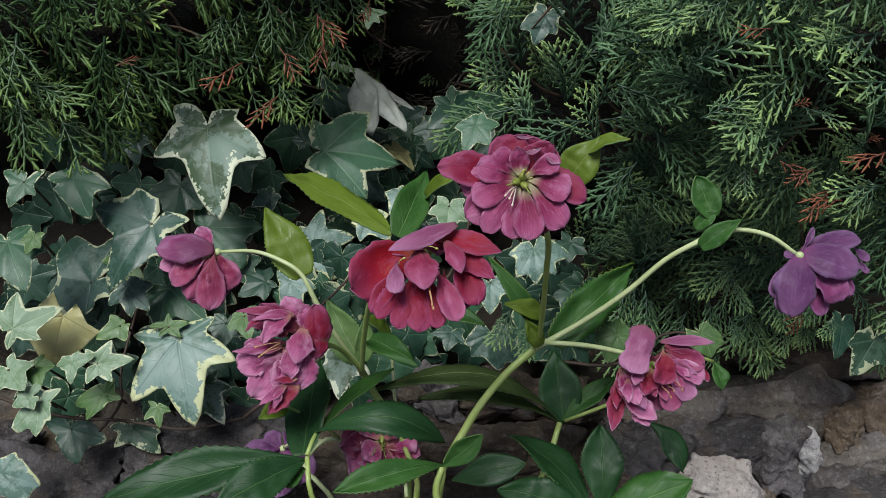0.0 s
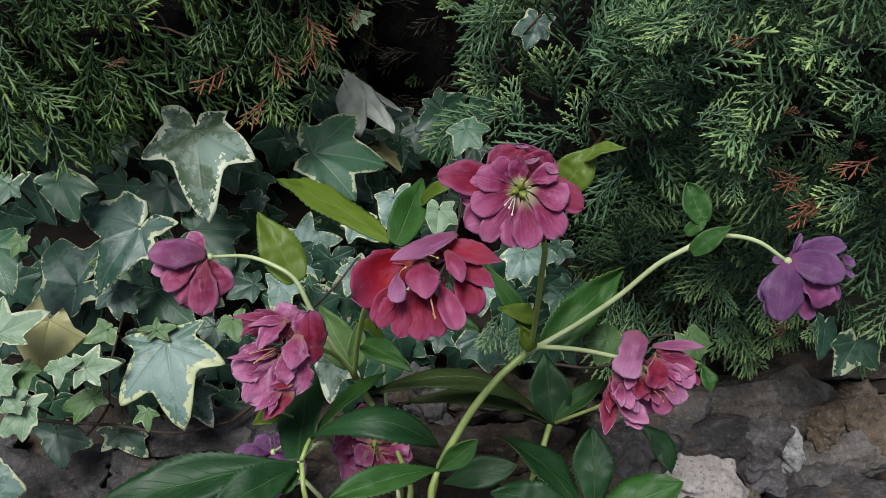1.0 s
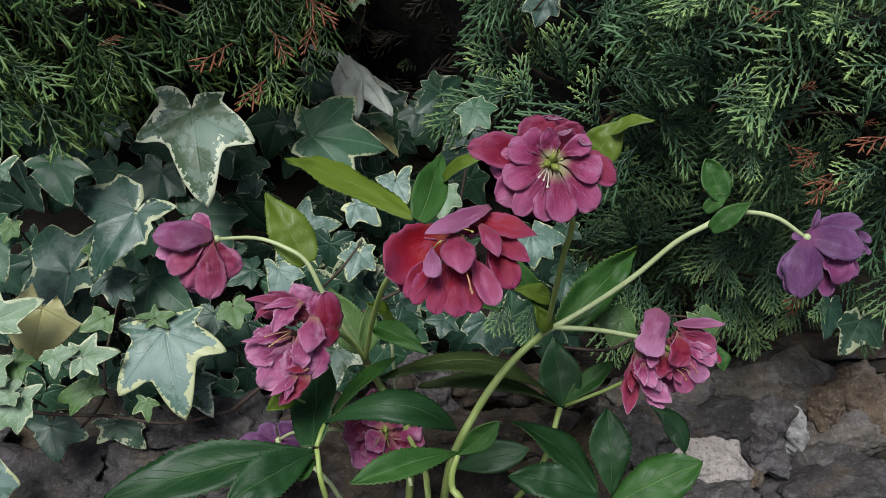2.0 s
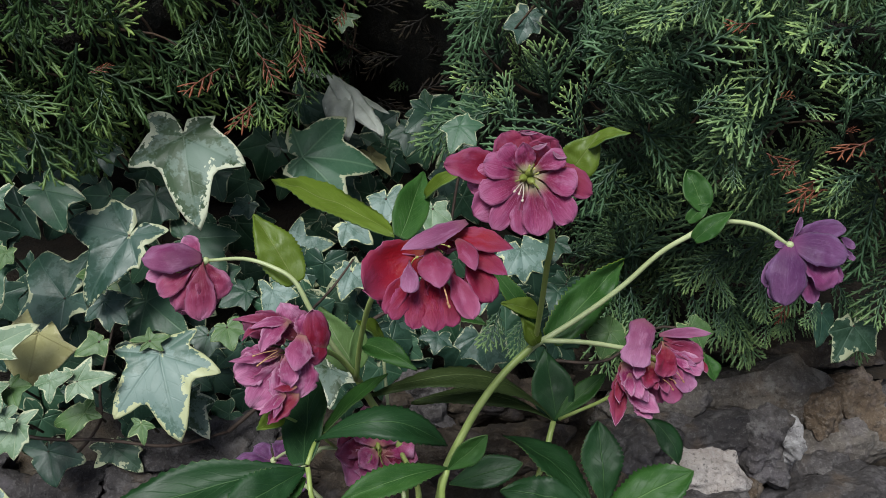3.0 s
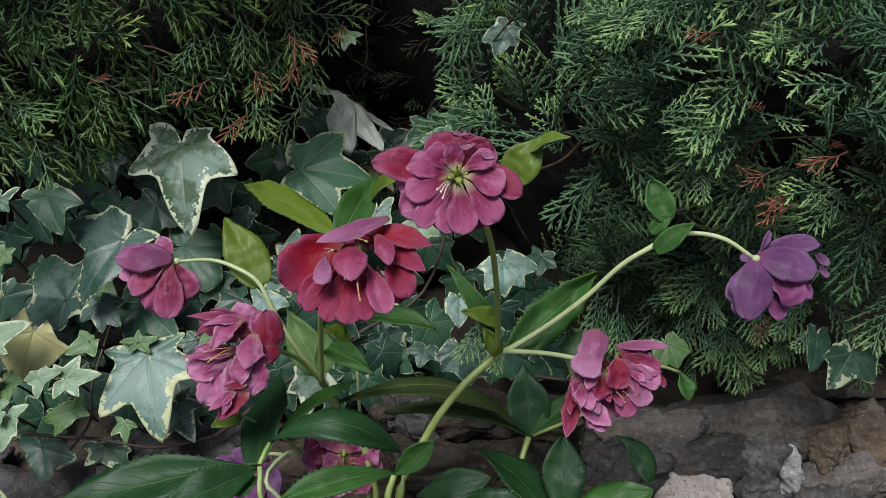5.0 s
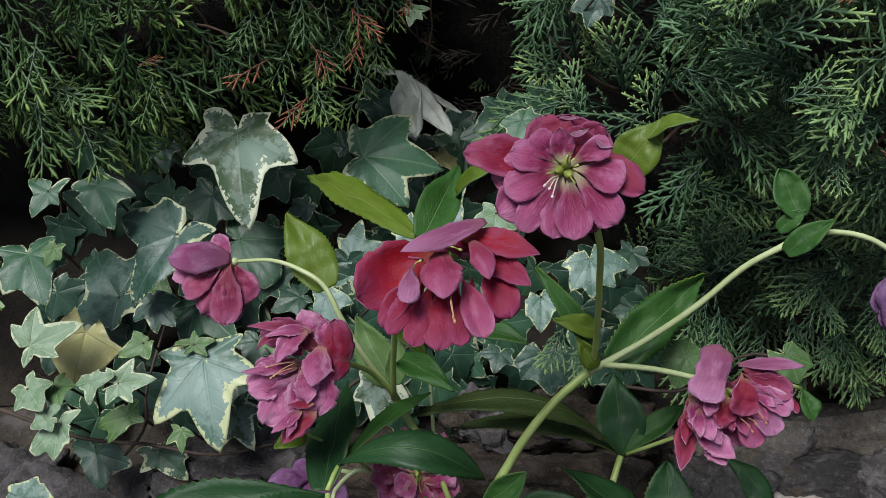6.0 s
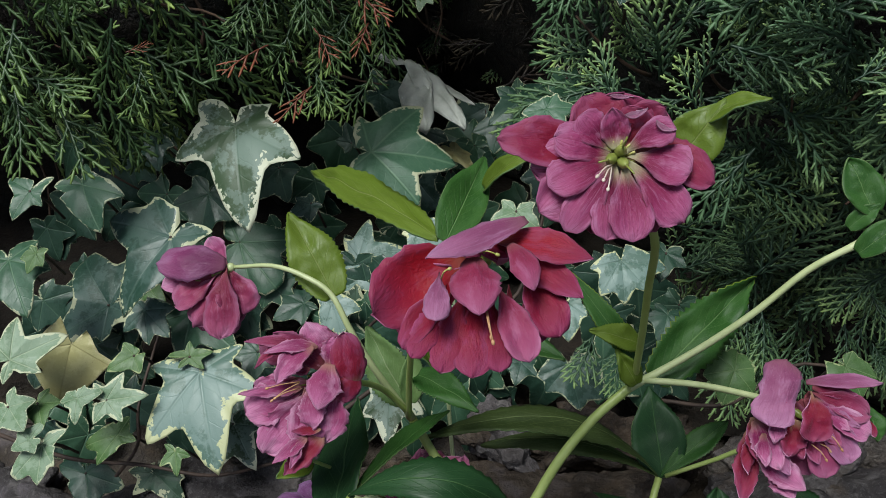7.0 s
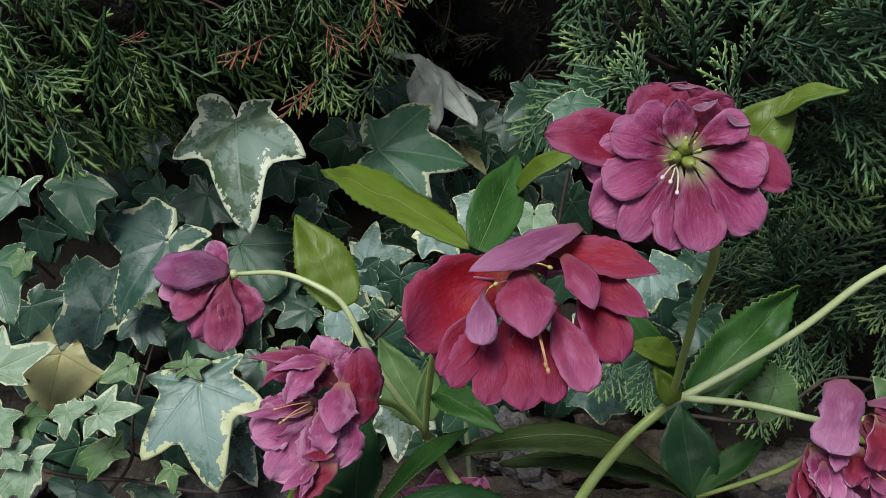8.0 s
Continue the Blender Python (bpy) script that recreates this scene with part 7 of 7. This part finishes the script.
petal(fl, (-0.0844, 0.3475, 0.4042), (-0.1068, 0.3390, 0.4071), (0.0265, -0.6017, 0.7983), 0.0062, PK, bulge=0.07, bend=0.05, kind="lance", wave=0.06, rag=0.24, crumple=0.12, fold=0.2, rows=27)
petal(fl, (-0.0879, 0.3414, 0.3968), (-0.0954, 0.3375, 0.3980), (0.0255, -0.6701, 0.7418), 0.0053, DK2, kind="lance", wave=0.06, rag=0.24, crumple=0.12, fold=0.2, rows=27)
petal(fl, (-0.0920, 0.3389, 0.3879), (-0.1173, 0.3272, 0.3939), (-0.0229, -0.7041, 0.7097), 0.0062, LV, bulge=0.03, kind="lance", wave=0.06, rag=0.24, crumple=0.12, fold=0.2, rows=27)
petal(fl, (-0.0940, 0.3426, 0.3905), (-0.1121, 0.3322, 0.3932), (-0.0264, -0.7985, 0.6014), 0.0106, LV, kind="petal", bulge=0.05, wave=0.06, rag=0.26, crumple=0.12, fold=0.12, rows=31)
petal(fl, (-0.0909, 0.3413, 0.3858), (-0.1156, 0.3260, 0.3837), (-0.0284, -0.8538, 0.5199), 0.0193, LV, kind="petal", bulge=0.06, wave=0.06, rag=0.26, crumple=0.12, fold=0.12, rows=31)
petal(fl, (-0.0880, 0.3398, 0.3865), (-0.1079, 0.3178, 0.3684), (0.0682, -0.9004, 0.4297), 0.0222, LV, kind="petal", bulge=0.06, wave=0.06, rag=0.26, crumple=0.12, fold=0.12, rows=31)
petal(fl, (-0.0905, 0.3376, 0.3891), (-0.0915, 0.3225, 0.3704), (0.1176, -0.8969, 0.4263), 0.0139, PK, kind="petal", bulge=0.06, wave=0.06, rag=0.26, crumple=0.12, fold=0.12, rows=31)
petal(fl, (-0.1142, 0.3259, 0.3831), (-0.1055, 0.3225, 0.3775), (-0.0717, -0.7352, 0.6741), 0.0036, (MAUVE_PALE, PINK_IN), kind="lance", wave=0.06, rag=0.24, crumple=0.12, fold=0.2, rows=27)
petal(fl, (-0.0771, 0.3388, 0.3881), (-0.0816, 0.3247, 0.3677), (0.2648, -0.8509, 0.4537), 0.0159, PK, kind="point", bulge=0.1, wave=0.06, rag=0.26, crumple=0.12, fold=0.12, rows=31)
petal(fl, (-0.0866, 0.3364, 0.3902), (-0.0852, 0.3239, 0.3770), (0.1684, -0.8686, 0.4660), 0.0129, PK, kind="point", bulge=0.1, wave=0.06, rag=0.26, crumple=0.12, fold=0.12, rows=31)
petal(fl, (-0.0822, 0.3269, 0.3734), (-0.0985, 0.3121, 0.3606), (0.2192, -0.7804, 0.5856), 0.0119, (ROSE_OUT, PINK_OUT), bulge=0.05, kind="lance", wave=0.06, rag=0.24, crumple=0.12, fold=0.2, rows=27)
petal(fl, (-0.0881, 0.3226, 0.3736), (-0.1021, 0.3123, 0.3677), (0.1213, -0.6981, 0.7057), 0.0066, PK, bulge=0.06, kind="lance", wave=0.06, rag=0.24, crumple=0.12, fold=0.2, rows=27)
petal(fl, (-0.0907, 0.3207, 0.3730), (-0.0945, 0.3118, 0.3651), (0.1707, -0.7879, 0.5917), 0.0047, LV, bulge=0.06, kind="lance", wave=0.06, rag=0.24, crumple=0.12, fold=0.2, rows=27)
petal(fl, (-0.0816, 0.3242, 0.3767), (-0.0942, 0.3211, 0.3784), (0.1188, -0.5957, 0.7944), 0.0047, (ROSE_OUT, PINK_OUT), kind="lance", wave=0.06, rag=0.24, crumple=0.12, fold=0.2, rows=27)
petal(fl, (-0.0778, 0.3411, 0.3998), (-0.0823, 0.3256, 0.3869), (0.1703, -0.8168, 0.5512), 0.0151, (PINK_IN, PINK_IN), kind="point", bulge=0.12, wave=0.05, rag=0.2, crumple=0.06, fold=-0.25, rows=31)
petal(fl, (-0.0698, 0.3405, 0.3856), (-0.0731, 0.3516, 0.4093), (0.5255, -0.6868, 0.5021), 0.0163, (ROSE_OUT, PINK_IN), kind="round", bulge=0.12, fold=-0.2, crumple=0.06)
petal(fl, (-0.0701, 0.3446, 0.3946), (-0.0720, 0.3342, 0.3833), (0.4900, -0.7543, 0.4370), 0.0132, (ROSE_OUT, PINK_IN), kind="round", bulge=0.06, fold=-0.2, crumple=0.06)
stamen(fl, (-0.0915, 0.3351, 0.3940), (-0.1017, 0.3254, 0.3920), STAMEN_TAN)
stamen(fl, (-0.0920, 0.3338, 0.3919), (-0.1003, 0.3260, 0.3928), STAMEN_TAN)
stamen(fl, (-0.0915, 0.3353, 0.3944), (-0.1036, 0.3279, 0.3968), STAMEN_TAN)

# the flower on the short side stem
C = (0.1210, 0.3503, 0.3702)
AX = (0.5395, -0.7333, -0.4138)
fl = flower(C, AX, "nodding double pink flower on a pale side stem")
MV, RD, PB2 = (MAUVE, PINK_OUT), (ROSE_OUT, PINK_IN), (PINK_IN, PINK_OUT)
LV, DK = (MAUVE, PINK_IN), (CRIMSON_OUT, PINK_OUT)
# dark petals behind, the right-hand ones, the frill, and the dusty saddle-shaped sepal at the stem
petal(fl, (0.1185, 0.3473, 0.3773), (0.1294, 0.3300, 0.3489), (0.1312, -0.8547, 0.5022), 0.0207, DK, kind="round")
petal(fl, (0.1276, 0.3494, 0.3744), (0.1396, 0.3328, 0.3510), (0.1312, -0.8547, 0.5022), 0.0173, DK, kind="round")
petal(fl, (0.1294, 0.3505, 0.3758), (0.1517, 0.3434, 0.3620), (0.1312, -0.8547, 0.5022), 0.0173, DK, kind="round")
petal(fl, (0.1276, 0.3485, 0.3848), (0.1578, 0.3467, 0.3859), (0.1198, -0.4715, 0.8737), 0.0072, MV, kind="point", bulge=0.05, wave=0.06)
petal(fl, (0.1284, 0.3466, 0.3814), (0.1530, 0.3408, 0.3731), (0.3198, -0.7043, 0.6338), 0.0132, (PINK_OUT, PINK_OUT), bulge=0.05)
petal(fl, (0.1277, 0.3420, 0.3777), (0.1519, 0.3351, 0.3677), (0.3139, -0.6408, 0.7006), 0.0137, PK, bulge=0.06)
petal(fl, (0.1319, 0.3407, 0.3744), (0.1433, 0.3276, 0.3591), (0.3229, -0.7639, 0.5587), 0.0157, LV, bulge=0.06, kind="petal")
petal(fl, (0.1285, 0.3403, 0.3747), (0.1335, 0.3240, 0.3536), (0.1312, -0.8547, 0.5022), 0.0152, DK, bulge=0.05)
petal(fl, (0.1045, 0.3363, 0.3701), (0.0981, 0.3147, 0.3470), (-0.1592, -0.8491, 0.5037), 0.0107, RD, kind="point", wave=0.07, rag=0.2, crumple=0.16, fold=0.12, rows=27)
petal(fl, (0.1032, 0.3337, 0.3781), (0.1033, 0.3210, 0.3663), (-0.0657, -0.8589, 0.5079), 0.0079, RD, kind="point", wave=0.07, rag=0.2, crumple=0.16, fold=0.12, rows=27)
petal(fl, (0.1126, 0.3273, 0.3606), (0.1186, 0.3158, 0.3494), (0.1312, -0.8547, 0.5022), 0.0131, PK, kind="point", wave=0.07, rag=0.2, crumple=0.16, fold=0.12, rows=27)
petal(fl, (0.1041, 0.3252, 0.3672), (0.1227, 0.3159, 0.3546), (0.0332, -0.8065, 0.5903), 0.0124, PB2, kind="point", wave=0.07, rag=0.2, crumple=0.16, fold=0.12, rows=27)
petal(fl, (0.1032, 0.3311, 0.3795), (0.1119, 0.3176, 0.3643), (-0.0158, -0.8068, 0.5906), 0.0139, PB2, kind="point", wave=0.07, rag=0.2, crumple=0.16, fold=0.12, rows=27)
petal(fl, (0.1197, 0.3328, 0.3781), (0.1156, 0.3209, 0.3689), (0.1320, -0.7999, 0.5854), 0.0129, RD, kind="point", wave=0.07, rag=0.2, crumple=0.16, fold=0.12, rows=27)
petal(fl, (0.1268, 0.3402, 0.3869), (0.1250, 0.3248, 0.3731), (0.2768, -0.7756, 0.5673), 0.0164, RD, kind="petal", bulge=0.1, rag=0.14)
petal(fl, (0.1533, 0.3423, 0.3716), (0.1552, 0.3365, 0.3651), (0.4105, -0.7883, 0.4584), 0.0042, RD)
petal(fl, (0.1140, 0.3312, 0.3828), (0.1089, 0.3222, 0.3748), (0.1320, -0.7999, 0.5854), 0.0074, PK, kind="point", wave=0.07, rag=0.2, crumple=0.16, fold=0.12, rows=27)
petal(fl, (0.1175, 0.3325, 0.3762), (0.1219, 0.3224, 0.3659), (0.1320, -0.7999, 0.5854), 0.0079, RD, kind="point", wave=0.07, rag=0.2, crumple=0.16, fold=0.12, rows=27)
petal(fl, (0.1103, 0.3260, 0.3710), (0.1155, 0.3170, 0.3622), (0.1320, -0.7999, 0.5854), 0.0074, LV, kind="point", wave=0.07, rag=0.2, crumple=0.16, fold=0.12, rows=27)
petal(fl, (0.1062, 0.3277, 0.3749), (0.1058, 0.3176, 0.3658), (0.1320, -0.7999, 0.5854), 0.0066, PK, kind="point", wave=0.07, rag=0.2, crumple=0.16, fold=0.12, rows=27)
petal(fl, (0.1255, 0.3332, 0.3712), (0.1290, 0.3234, 0.3617), (0.1320, -0.7999, 0.5854), 0.0075, DK, kind="point", wave=0.07, rag=0.2, crumple=0.16, fold=0.12, rows=27)
petal(fl, (0.1297, 0.3419, 0.3811), (0.1431, 0.3335, 0.3713), (0.1320, -0.7999, 0.5854), 0.0075, PK, kind="point", wave=0.07, rag=0.2, crumple=0.16, fold=0.12, rows=27)
petal(fl, (0.1301, 0.3395, 0.3789), (0.1472, 0.3348, 0.3724), (0.1320, -0.7999, 0.5854), 0.0059, LV, kind="point", wave=0.07, rag=0.2, crumple=0.16, fold=0.12, rows=27)
petal(fl, (0.1304, 0.3377, 0.3738), (0.1397, 0.3298, 0.3658), (0.1320, -0.7999, 0.5854), 0.0067, DK, kind="point", wave=0.07, rag=0.2, crumple=0.16, fold=0.12, rows=27)
petal(fl, (0.1295, 0.3460, 0.3841), (0.1477, 0.3439, 0.3818), (0.1320, -0.7999, 0.5854), 0.0059, DK, kind="point", wave=0.07, rag=0.2, crumple=0.16, fold=0.12, rows=27)
petal(fl, (0.1027, 0.3314, 0.3702), (0.0999, 0.3196, 0.3589), (0.1320, -0.7999, 0.5854), 0.0059, RD, kind="point", wave=0.07, rag=0.2, crumple=0.16, fold=0.12, rows=27)
petal(fl, (0.1111, 0.3262, 0.3571), (0.1149, 0.3186, 0.3512), (0.1320, -0.7999, 0.5854), 0.0067, DK, kind="point", wave=0.07, rag=0.2, crumple=0.16, fold=0.12, rows=27)
petal(fl, (0.1172, 0.3467, 0.3984), (0.1060, 0.3232, 0.3833), (0.0349, -0.5782, 0.8152), 0.0185, MV, kind="strap", bulge=0.07, fold=-0.15, rag=0.14, wave=0.05, crumple=0.1, rows=23)
stamen(fl, (0.1309, 0.3312, 0.3744), (0.1362, 0.3229, 0.3709), STAMEN_TAN)
stamen(fl, (0.1252, 0.3259, 0.3709), (0.1294, 0.3193, 0.3686), STAMEN_TAN)
stamen(fl, (0.1289, 0.3263, 0.3707), (0.1310, 0.3214, 0.3717), STAMEN_TAN)

# the violet flower at the end of the long stem
C = (0.2114, 0.3815, 0.4223)
VB = (VIOLET_OUT, VIOLET_IN)
fl = flower(C, (0.5331, -0.2305, -0.8141), "violet double flower seen from behind on an arching stem")
VP = (VIOLET_IN, VIOLET_OUT)
petal(fl, (0.2142, 0.3878, 0.4210), (0.2538, 0.4002, 0.4233), (0.0298, -0.5230, 0.8518), 0.0136, VB, bulge=0.1, kind="round")
petal(fl, (0.2134, 0.3861, 0.4220), (0.1951, 0.3685, 0.4023), (-0.4178, -0.7713, 0.4802), 0.0123, VB, bulge=0.1, kind="petal")
petal(fl, (0.2134, 0.3861, 0.4220), (0.1999, 0.3639, 0.3947), (-0.2549, -0.8674, 0.4275), 0.0156, VB, bulge=0.1, kind="petal")
petal(fl, (0.2488, 0.3960, 0.4205), (0.2599, 0.3936, 0.4123), (0.3130, -0.6915, 0.6510), 0.0071, VB)
petal(fl, (0.2528, 0.3919, 0.4137), (0.2577, 0.3877, 0.4066), (0.3185, -0.8052, 0.5002), 0.0050, VB)
petal(fl, (0.2167, 0.3824, 0.4158), (0.2427, 0.3706, 0.4029), (0.1319, -0.8419, 0.5233), 0.0134, VP, bulge=0.05)
petal(fl, (0.2167, 0.3818, 0.4148), (0.2243, 0.3635, 0.3926), (0.0326, -0.8488, 0.5277), 0.0123, VP, bulge=0.05)
petal(fl, (0.2143, 0.3810, 0.4194), (0.2338, 0.3652, 0.4023), (0.1314, -0.7855, 0.6048), 0.0194, VP, bulge=0.07, kind="petal")
petal(fl, (0.2120, 0.3835, 0.4237), (0.2214, 0.3945, 0.4349), (0.3130, -0.6915, 0.6510), 0.0049, VB, bulge=0.04)
petal(fl, (0.2120, 0.3835, 0.4237), (0.2018, 0.3817, 0.4232), (-0.1570, -0.6545, 0.7396), 0.0061, VB, bulge=0.08)
petal(fl, (0.2122, 0.3825, 0.4239), (0.2438, 0.3734, 0.4187), (0.1231, -0.5869, 0.8002), 0.0237, VB, kind="round", bulge=0.12, fold=-0.22, crumple=0.05)
petal(fl, (0.2109, 0.3815, 0.4243), (0.2032, 0.3577, 0.3959), (-0.0665, -0.7908, 0.6084), 0.0242, VB, kind="round", bulge=0.12, fold=-0.28, crumple=0.05)

# the half-open flower against the ivy
C = (-0.1466, 0.4086, 0.4085)
fl = flower(C, (-0.7737, -0.4370, -0.4587), "half-open plum flower hanging on a pale stem")
PB = (PINK_OUT, PINK_IN)
petal(fl, (-0.1498, 0.4144, 0.4067), (-0.1498, 0.3915, 0.3774), (0.0324, -0.8971, 0.4406), 0.0235, PB)
petal(fl, (-0.1498, 0.4144, 0.4067), (-0.1628, 0.3935, 0.3795), (0.0326, -0.8488, 0.5277), 0.0235, PB)
petal(fl, (-0.1494, 0.4136, 0.4072), (-0.1607, 0.4221, 0.4197), (0.0317, -0.6612, 0.7495), 0.0122, PK)
petal(fl, (-0.1543, 0.4095, 0.4086), (-0.1822, 0.4001, 0.4027), (-0.1607, -0.7203, 0.6748), 0.0135, PK)
petal(fl, (-0.1478, 0.4094, 0.4098), (-0.1734, 0.3933, 0.3950), (-0.1607, -0.7203, 0.6748), 0.0183, PB, bulge=0.08)
petal(fl, (-0.1481, 0.4102, 0.4093), (-0.1382, 0.3942, 0.3886), (0.3610, -0.7922, 0.4920), 0.0252, PB, bulge=0.1, kind="petal")
petal(fl, (-0.1474, 0.4085, 0.4103), (-0.1625, 0.3872, 0.3864), (-0.0665, -0.7908, 0.6084), 0.0221, PB, bulge=0.1, kind="petal", fold=-0.2)
petal(fl, (-0.1471, 0.4077, 0.4109), (-0.1487, 0.3835, 0.3816), (0.1319, -0.8419, 0.5233), 0.0215, PB, bulge=0.11, kind="petal", fold=-0.2)
petal(fl, (-0.1471, 0.4073, 0.4122), (-0.1829, 0.4040, 0.4148), (-0.0594, -0.5233, 0.8501), 0.0215, (PLUM_OUT, PINK_IN), kind="round", bulge=0.12, fold=-0.25, crumple=0.05)

# the low flower in the shade of the leaves
C = (-0.0455, 0.3824, 0.2749)
fl = flower(C, (0.0221, -0.9736, -0.2273), "dusky pink flower in the shade of the leaves")
petal(fl, (-0.0473, 0.3773, 0.2710), (-0.0721, 0.3827, 0.2891), (-0.1642, -0.5938, 0.7877), 0.0292, PB, kind="point", rag=0.18, crumple=0.16, wave=0.07, fold=0.12)
petal(fl, (-0.0456, 0.3790, 0.2714), (-0.0524, 0.3904, 0.2974), (0.0211, -0.5385, 0.8424), 0.0309, PB, kind="point", rag=0.18, crumple=0.16, wave=0.07, fold=0.12)
petal(fl, (-0.0440, 0.3789, 0.2714), (-0.0290, 0.3882, 0.2958), (0.1101, -0.5376, 0.8360), 0.0293, PB, kind="point", rag=0.18, crumple=0.16, wave=0.07, fold=0.12)
petal(fl, (-0.0422, 0.3764, 0.2716), (-0.0170, 0.3773, 0.2839), (0.2007, -0.5990, 0.7752), 0.0260, PK, kind="point", rag=0.18, crumple=0.16, wave=0.07, fold=0.12)
petal(fl, (-0.0423, 0.3756, 0.2703), (-0.0184, 0.3679, 0.2682), (0.2038, -0.7905, 0.5776), 0.0227, PB, kind="point", rag=0.18, crumple=0.16, wave=0.07, fold=0.12)
petal(fl, (-0.0471, 0.3757, 0.2704), (-0.0732, 0.3716, 0.2728), (-0.1863, -0.7849, 0.5909), 0.0228, PB, kind="point", rag=0.18, crumple=0.16, wave=0.07, fold=0.12)
petal(fl, (-0.0471, 0.3740, 0.2699), (-0.0666, 0.3595, 0.2569), (-0.0942, -0.8528, 0.5137), 0.0275, PK, kind="point", rag=0.18, crumple=0.16, wave=0.07, fold=0.12)
petal(fl, (-0.0439, 0.3736, 0.2692), (-0.0473, 0.3559, 0.2530), (0.0053, -0.8584, 0.5129), 0.0275, PK, kind="point", rag=0.18, crumple=0.16, wave=0.07, fold=0.12)
petal(fl, (-0.0413, 0.3740, 0.2697), (-0.0272, 0.3589, 0.2555), (0.1047, -0.8556, 0.5069), 0.0259, PB, kind="point", rag=0.18, crumple=0.16, wave=0.07, fold=0.12)
petal(fl, (-0.0451, 0.3765, 0.2762), (-0.0616, 0.3825, 0.2954), (-0.1727, -0.6602, 0.7310), 0.0194, PK, kind="point", rag=0.18, crumple=0.16, wave=0.07, fold=0.12)
petal(fl, (-0.0429, 0.3762, 0.2756), (-0.0339, 0.3801, 0.2934), (0.1108, -0.6732, 0.7311), 0.0194, PK, kind="point", rag=0.18, crumple=0.16, wave=0.07, fold=0.12)
petal(fl, (-0.0451, 0.3724, 0.2738), (-0.0577, 0.3643, 0.2695), (-0.0901, -0.7978, 0.5962), 0.0177, PK, kind="point", rag=0.18, crumple=0.16, wave=0.07, fold=0.12)

# a small closed bud on its thin stem, and a bract below the ruffled flower
bud_v, bud_f = ball_data((-0.0402, 0.4331, 0.3125), (0.1052, 0.3523, 0.9300), 0.0042, 1.35, 12, 9)
under("bud", mesh("bud", bud_v, bud_f, [CRIMSON_OUT], along=[0.6] * len(bud_v), edge=[0.4] * len(bud_v), uv=[(0.1 * (i % 12), 0.1 * (i // 12)) for i in range(len(bud_v))]), plant, "small closed crimson bud")
leaf((-0.0970, 0.3417, 0.3395), (-0.1098, 0.3274, 0.3420), (0.0298, -0.5230, 0.8518), 0.013, LEAF_LIME, seed=62, kind="bract", saw=0.03)

# the violet bud by the wall
C = (-0.1276, 0.4122, 0.2274)
fl = flower(C, (-0.0317, 0.6612, -0.7495), "violet flower seen from behind beside the wall")
petal(fl, C, (-0.1557, 0.4004, 0.2348), (-0.0594, -0.5233, 0.8501), 0.022, VB, bulge=0.1, fold=-0.3)
petal(fl, C, (-0.1444, 0.4259, 0.2278), (-0.0594, -0.5233, 0.8501), 0.020, VB, bulge=0.1, fold=-0.3)
petal(fl, C, (-0.1198, 0.4362, 0.2239), (0.1187, -0.5185, 0.8468), 0.022, VB, bulge=0.1, fold=-0.3)
petal(fl, C, (-0.1046, 0.3944, 0.2125), (0.2191, -0.6444, 0.7327), 0.028, VB, kind="round", bulge=0.1, fold=-0.3)
petal(fl, C, (-0.1280, 0.3797, 0.2093), (-0.0638, -0.6608, 0.7478), 0.030, VB, kind="round", bulge=0.1, fold=-0.3)
